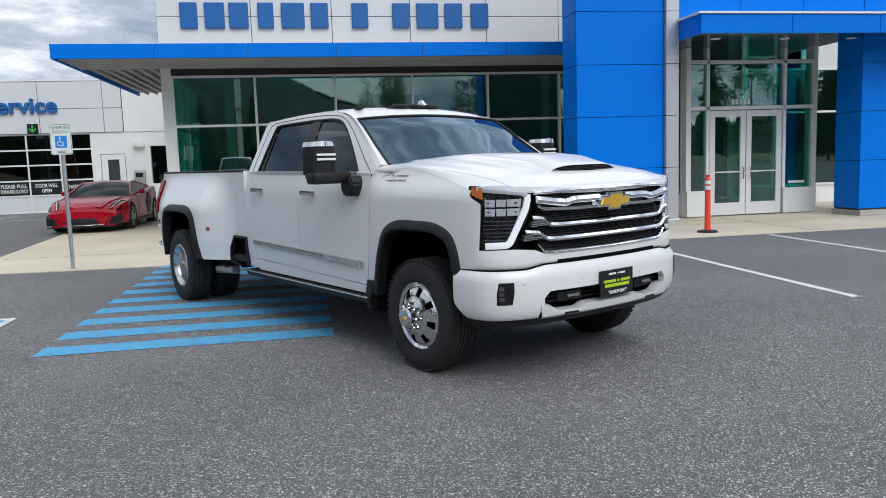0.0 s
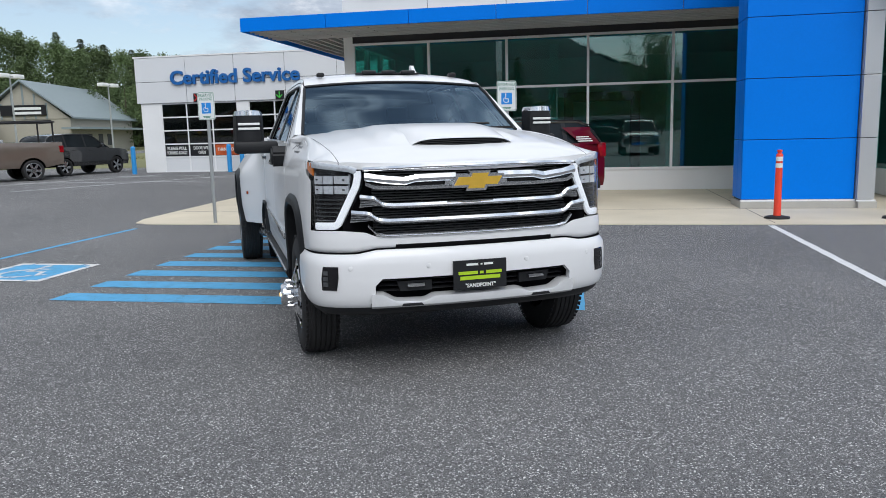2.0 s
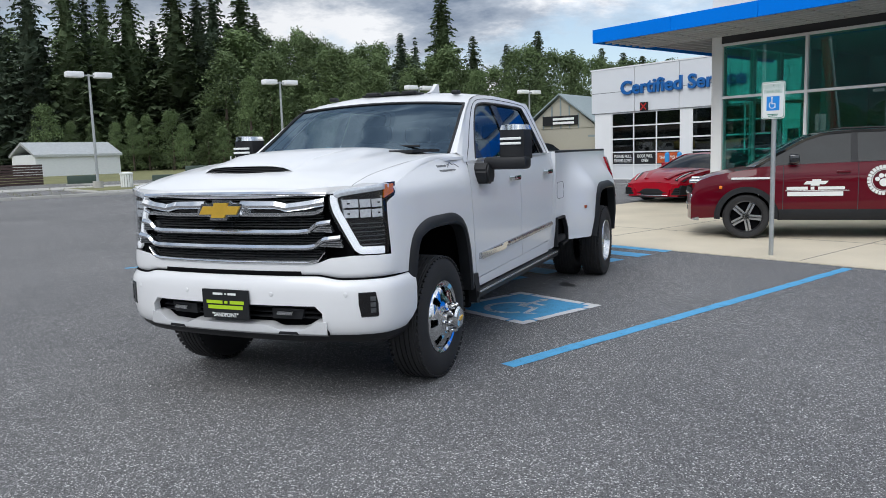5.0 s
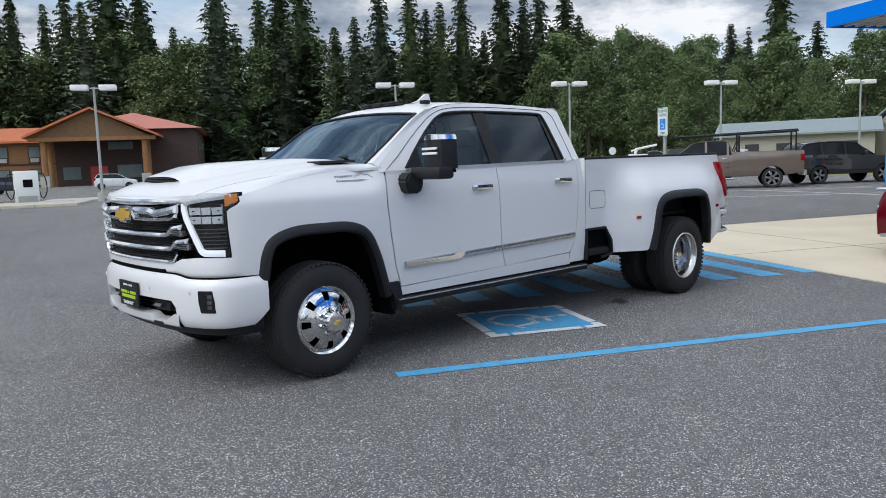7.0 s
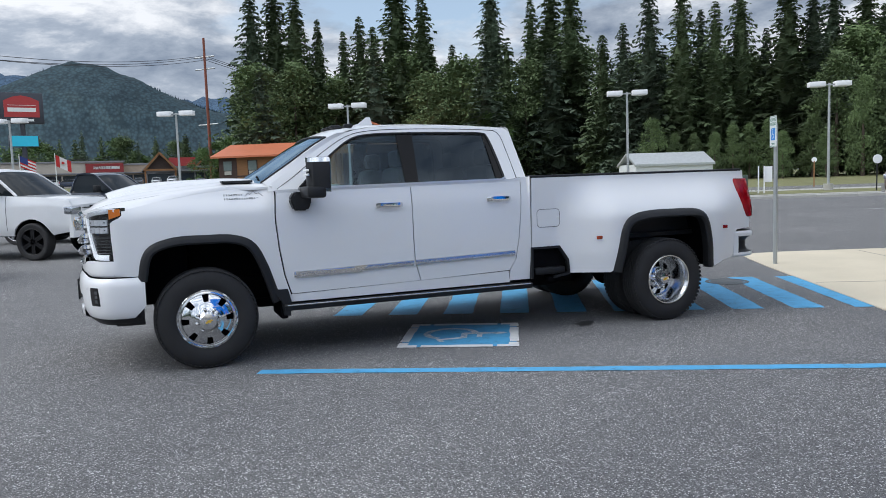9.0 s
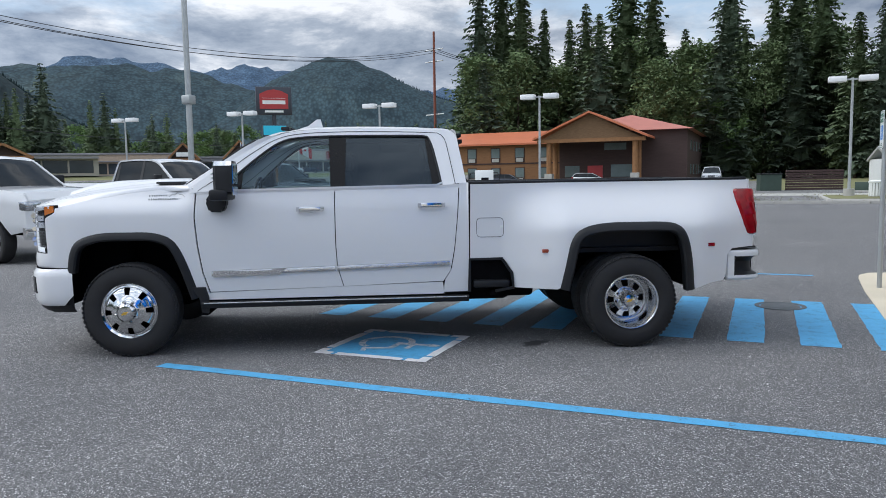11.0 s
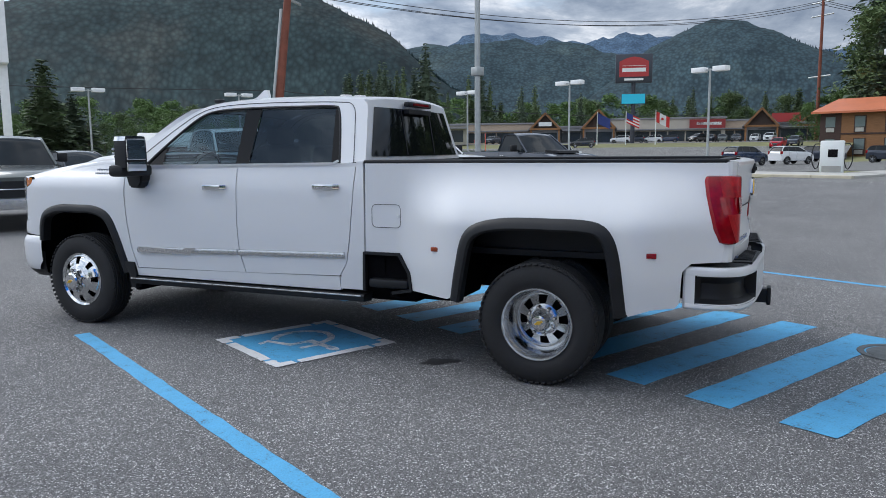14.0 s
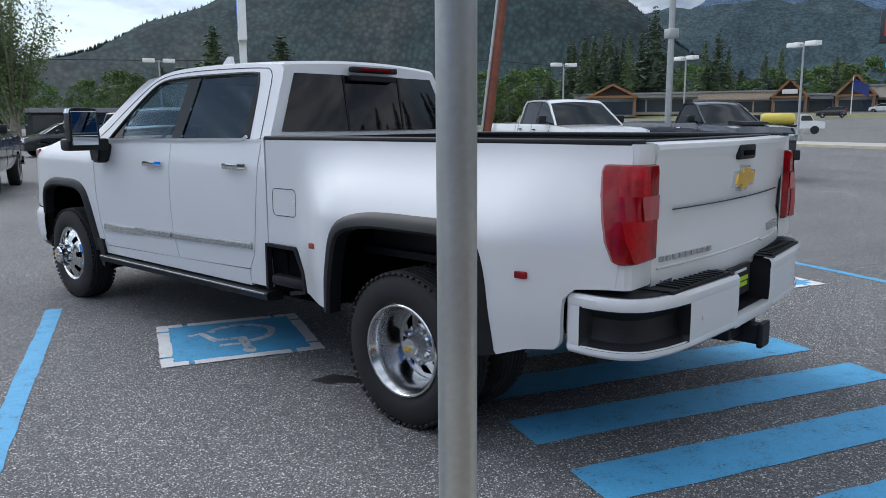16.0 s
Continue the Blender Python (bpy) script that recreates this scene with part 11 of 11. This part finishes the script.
def gable_shop(a_, d, w, h, lab, sign=None):
    """A steep timber-framed gable porch with a cross beam, braces and a dark front."""
    x, y = at_az(a_, d)
    sh = thing("shop_gable", lab, "building", "shops across the highway", pose(x, y, bank_z(d) - 0.05, 0, 0, a_ + 90))
    bm = B(); box(bm, -w / 2, w / 2, -6, 5.5, 0, 3.4); part("shop_wall", bm, M_SHOPGREY, sh, smooth=False)
    bm = B(); roof_prism(bm, -w / 2, w / 2, -6, 6.6, 3.4, h, "y", 0.5); part("gable_roof", bm, M_SHOPGREY, sh, smooth=False)
    bm = B(); prism(bm, [(-w / 2 + 0.3, 3.3), (0, h - 0.5), (w / 2 - 0.3, 3.3)], 5.5, 5.7, "y"); part("gable_wall", bm, M_TIMBERFRAME, sh, smooth=False)
    bm = B(); box(bm, -w / 2 + 0.6, w / 2 - 0.6, 5.5, 5.56, 0.4, 2.6); part("shop_window", bm, M_SHOPGLASS, sh, smooth=False)
    for xx in (-w / 2 + 0.2, w / 2 - 0.2):
        bm = B(); box(bm, xx - 0.18, xx + 0.18, 6.6, 6.96, 0, 3.5); part("timber_post", bm, M_LOG, sh, smooth=False)
        bm = B(); sweep(bm, [(xx * 1.1, 7.0, 3.3), (0, 7.0, h - 0.15)], [(-0.2, -0.2), (0.2, -0.2), (0.2, 0.2), (-0.2, 0.2)]); part("timber_rafter", bm, M_LOG, sh, smooth=False)
    bm = B(); box(bm, -w / 2, w / 2, 6.8, 7.1, 3.2, 3.6); part("timber_beam", bm, M_LOG, sh, smooth=False)
    if sign:
        bm = B(); box(bm, -w * 0.22, w * 0.22, 7.1, 7.2, 4.0, 4.9, 0.05); part("sign_board", bm, sign, sh, smooth=False)
    return sh


shop(-134.0, 178, 18, 4.6, M_SHOPTAN, "low tan shop with flat grey roof")
gable_shop(-137.7, 174, 6.5, 7.0, "steep timber gable over a shop front", M_SIGNWHITE)
shop(-139.6, 180, 15, 3.8, M_SHOPGREY, "low dark shop with deep awning")
gable_shop(-141.7, 172, 6.8, 7.4, "steep timber gable over a shop front")
shop(-146.0, 182, 28, 5.4, M_SHOPPALE, "pale block store with a dark red sign band", fascia=[(-14.0, -6.5, 3.3, 5.2, M_SHOPRED), (-13.2, -8.0, 4.0, 4.6, M_SIGNWHITE)])
shop(-151.2, 184, 18, 4.8, M_SHOPTAN, "plain tan store wall with flat roof")
gable_shop(-153.0, 176, 6.5, 7.2, "steep timber gable over a shop front")
shop(-154.8, 178, 12, 3.8, M_SHOPGREY, "low dark shop with deep awning", fascia=[(-2.0, 3.5, 4.2, 6.0, M_SIGNRED)])
gable_shop(-156.3, 178, 6.0, 6.6, "steep timber gable over a shop front")
shop(-127.5, 150, 22, 3.6, M_CLUBWALL, "low pale building with grey roof")
gable_shop(-126.0, 140, 8, 5.6, "pale gabled porch on a low building")
shop(-90.3, 105, 22, 3.2, M_INTDARK, "long low dark building", z=0)
# charging cabinet near the motel drive
x, y = -42.7, -11.9
ch = thing("charging_station", "white charging cabinet with black hoses", "charging station", at=pose(x, y, -0.05, 0, 0, 20))
bm = B(); box(bm, -0.35, 0.35, -0.62, 0.62, 0, 1.95, 0.06); part("cabinet", bm, M_SIGNWHITE, ch)
bm = B(); box(bm, 0.35, 0.36, -0.2, 0.3, 1.0, 1.45); part("screen", bm, M_PIANO, ch, smooth=False)
bm = B(); box(bm, 0.35, 0.37, -0.5, 0.5, 0.15, 0.5); part("socket_panel", bm, M_GREYCONC, ch, smooth=False)
for s in (1, -1):
    bm = B(); sweep(bm, curve([(0.1, s * 0.55, 1.75), (0.1, s * 0.95, 1.7), (0.1, s * 1.05, 0.8), (0.1, s * 0.8, 0.3), (0.1, s * 0.6, 0.9)], 16), round_section(0.035, 6)); part("hose", bm, M_BLACK, ch)
# grass verge by the street: tufts as stuff
g = random.Random(4)
v, f = [], []
for _ in range(9000):
    x, y = g.uniform(-49.5, -33.4), g.uniform(-50, 60)
    if y < -4:
        continue
    h, a = g.uniform(0.06, 0.2), g.uniform(0, 6.28)
    m = len(v); c, s = 0.03 * math.cos(a), 0.03 * math.sin(a)
    v += [(x - c, y - s, -0.07), (x + c, y + s, -0.07), (x + g.gauss(0, 0.05), y + g.gauss(0, 0.05), h - 0.06)]; f.append((m, m + 1, m + 2))
tagged(new("grass", raw_mesh("grass", v, f, M_GRASS)), "dry grass tufts along the street verge", "grass", kind="stuff")

# hall side: board wall with windows in a row
for k in range(7):
    for z in (1.0, 4.2):
        bm = B(); box(bm, -28.5 + 4.3 * k, -27.1 + 4.3 * k, 15.5, 15.56, z, z + 1.3); part("window", bm, M_WINDOW, motel, smooth=False)
# feather flag, road signs and a tank truck by the highway
M_FLAGYELLOW = material("yellow_cloth", (0.75, 0.45, 0.05), 0.8, vary=0.1)
M_TANK = material("yellow_tank", (0.62, 0.50, 0.08), 0.5, vary=0.1)
x, y = at_az(-134.0, 70)
ff = thing("feather_flag", "tall yellow and red feather flag on a pole", "flag", at=pose(x, y, -0.05, 0, 0, -40))
bm = B(); sweep(bm, curve([(0, 0, 0), (0, 0, 2.2), (0.05, 0.1, 3.0), (0.05, 0.5, 3.4)], 14), round_section(0.03, 6)); part("pole", bm, M_POST, ff)
bm = B(); grid_surface(bm, [[(0.03 * math.sin(3 * q), 0.02 + q * (0.75 + 0.1 * math.sin(2 * k)) * min(1, (9.5 - k) / 3), 0.9 + 0.26 * k) for q in (0, 0.33, 0.66, 1)] for k in range(10)]); fc = part("cloth", bm, M_FLAGRED, ff)
for k in range(4):
    bm = B(); lathe(bm, [(0, 0.02), (0.16, 0.015), (0.17, 0)], "x", 12, (0.05, 0.33 + 0.02 * k, 1.2 + 0.5 * k)); part("cloth_spot", bm, M_FLAGYELLOW, fc)
for a_, d, m_, shp in ((-133.2, 80, M_SIGNRED, 8), (-136.1, 84, M_FLAGYELLOW, 4), (-113, 60, M_SIGNWHITE, 4)):
    x, y = at_az(a_, d)
    rs = thing("road_sign", {8: "small red eight-sided road sign on a post", 4: "small square road sign on a grey post"}[shp], "road sign", "road signs", pose(x, y, -0.05, 0, 0, a_))
    bm = B(); rod(bm, (0.04, 0, 0), (0.04, 0, 2.9), 0.035, 8); part("post", bm, M_POST, rs)
    bm = B(); prism(bm, [(0.4 * math.cos(2 * math.pi * (k + (0.5 if shp == 8 else 0)) / shp), 2.5 + 0.4 * math.sin(2 * math.pi * (k + (0.5 if shp == 8 else 0)) / shp)) for k in range(shp)], -0.02, 0.0, "x"); part("plate", bm, m_, rs, smooth=False)
x, y = at_az(-138.9, 92)
tt = thing("tank_truck", "white flatbed truck carrying a yellow tank", "truck", at=pose(x, y, -0.05, 0, 0, -138.2 - 90))
bm = B(); prism(bm, [(3.5, 0.6), (3.5, 1.3), (2.4, 1.45), (2.0, 2.1), (0.9, 2.15), (0.8, 0.6)], -0.95, 0.95, "y"); part("cab", bm, M_SIGNWHITE, tt, smooth=False)
bm = B(); prism(bm, [(2.3, 1.45), (2.0, 2.0), (1.1, 2.0), (1.1, 1.45)], -0.97, 0.97, "y"); part("cab_window", bm, M_INTDARK, tt, smooth=False)
bm = B(); box(bm, -3.4, 0.7, -1.1, 1.1, 0.75, 0.98); part("flatbed", bm, M_BLACK, tt, smooth=False)
bm = B(); lathe(bm, [(0, -3.1), (0.55, -3.0), (0.7, -2.7), (0.7, 0.1), (0.55, 0.4), (0, 0.5)], "x", 16, (0, 0, 1.62)); part("tank", bm, M_TANK, tt)
for xx in (2.5, -1.9):
    for s in (1, -1):
        bm = B(); rod(bm, (xx, s * 0.7, 0.45), (xx, s * 1.0, 0.45), 0.45, 16); part("wheel", bm, M_RUBBER, tt)

# steep-roofed hall past the service building
hall = thing("gabled_hall", "cream hall with steep blue-grey metal roof and black name board", "building", at=pose(-73.9, 86.6, -0.05, 0, 0, 104))
bm = B(); box(bm, 0.6, 25, -6.0, 6.0, 0, 4.8); part("hall_wall", bm, M_CLUBWALL, hall, smooth=False)
bm = B(); roof_prism(bm, 0.6, 25, -6.0, 6.0, 4.9, 10.0, "x", 0.8); part("hall_roof", bm, M_CLUBROOF, hall, smooth=False)
bm = B(); prism(bm, [(-6.0, 4.7), (0, 9.7), (6.0, 4.7)], 0.5, 0.8, "x"); gw = part("gable_wall", bm, M_CLUBWALL, hall, smooth=False)
for k in (-3, -1.5, 0, 1.5, 3):
    bm = B(); box(bm, 0.42, 0.5, k - 0.12, k + 0.12, 4.7, 9.4 - abs(k) * 0.85); part("gable_batten", bm, M_CLUBROOF, gw, smooth=False)
bm = B(); box(bm, 0.2, 0.4, -3.0, 3.0, 5.2, 6.6); nb = part("name_board", bm, M_BLACK, hall, smooth=False)
for z in (5.5, 6.1):
    bm = B(); box(bm, 0.16, 0.22, -2.4, 1.2, z - 0.15, z + 0.2); part("name_bar", bm, M_SIGNWHITE, nb, smooth=False)
for x0 in (2, 6, 10, 13.5):
    bm = B(); box(bm, x0, x0 + 1.6, -6.06, -5.98, 0.9, 2.6); part("window", bm, M_INTDARK, hall, smooth=False)
bm = B(); box(bm, -2.5, 25.6, -8.6, -6.0, 3.2, 3.5); part("lean_roof", bm, M_CLUBROOF, hall, smooth=False)
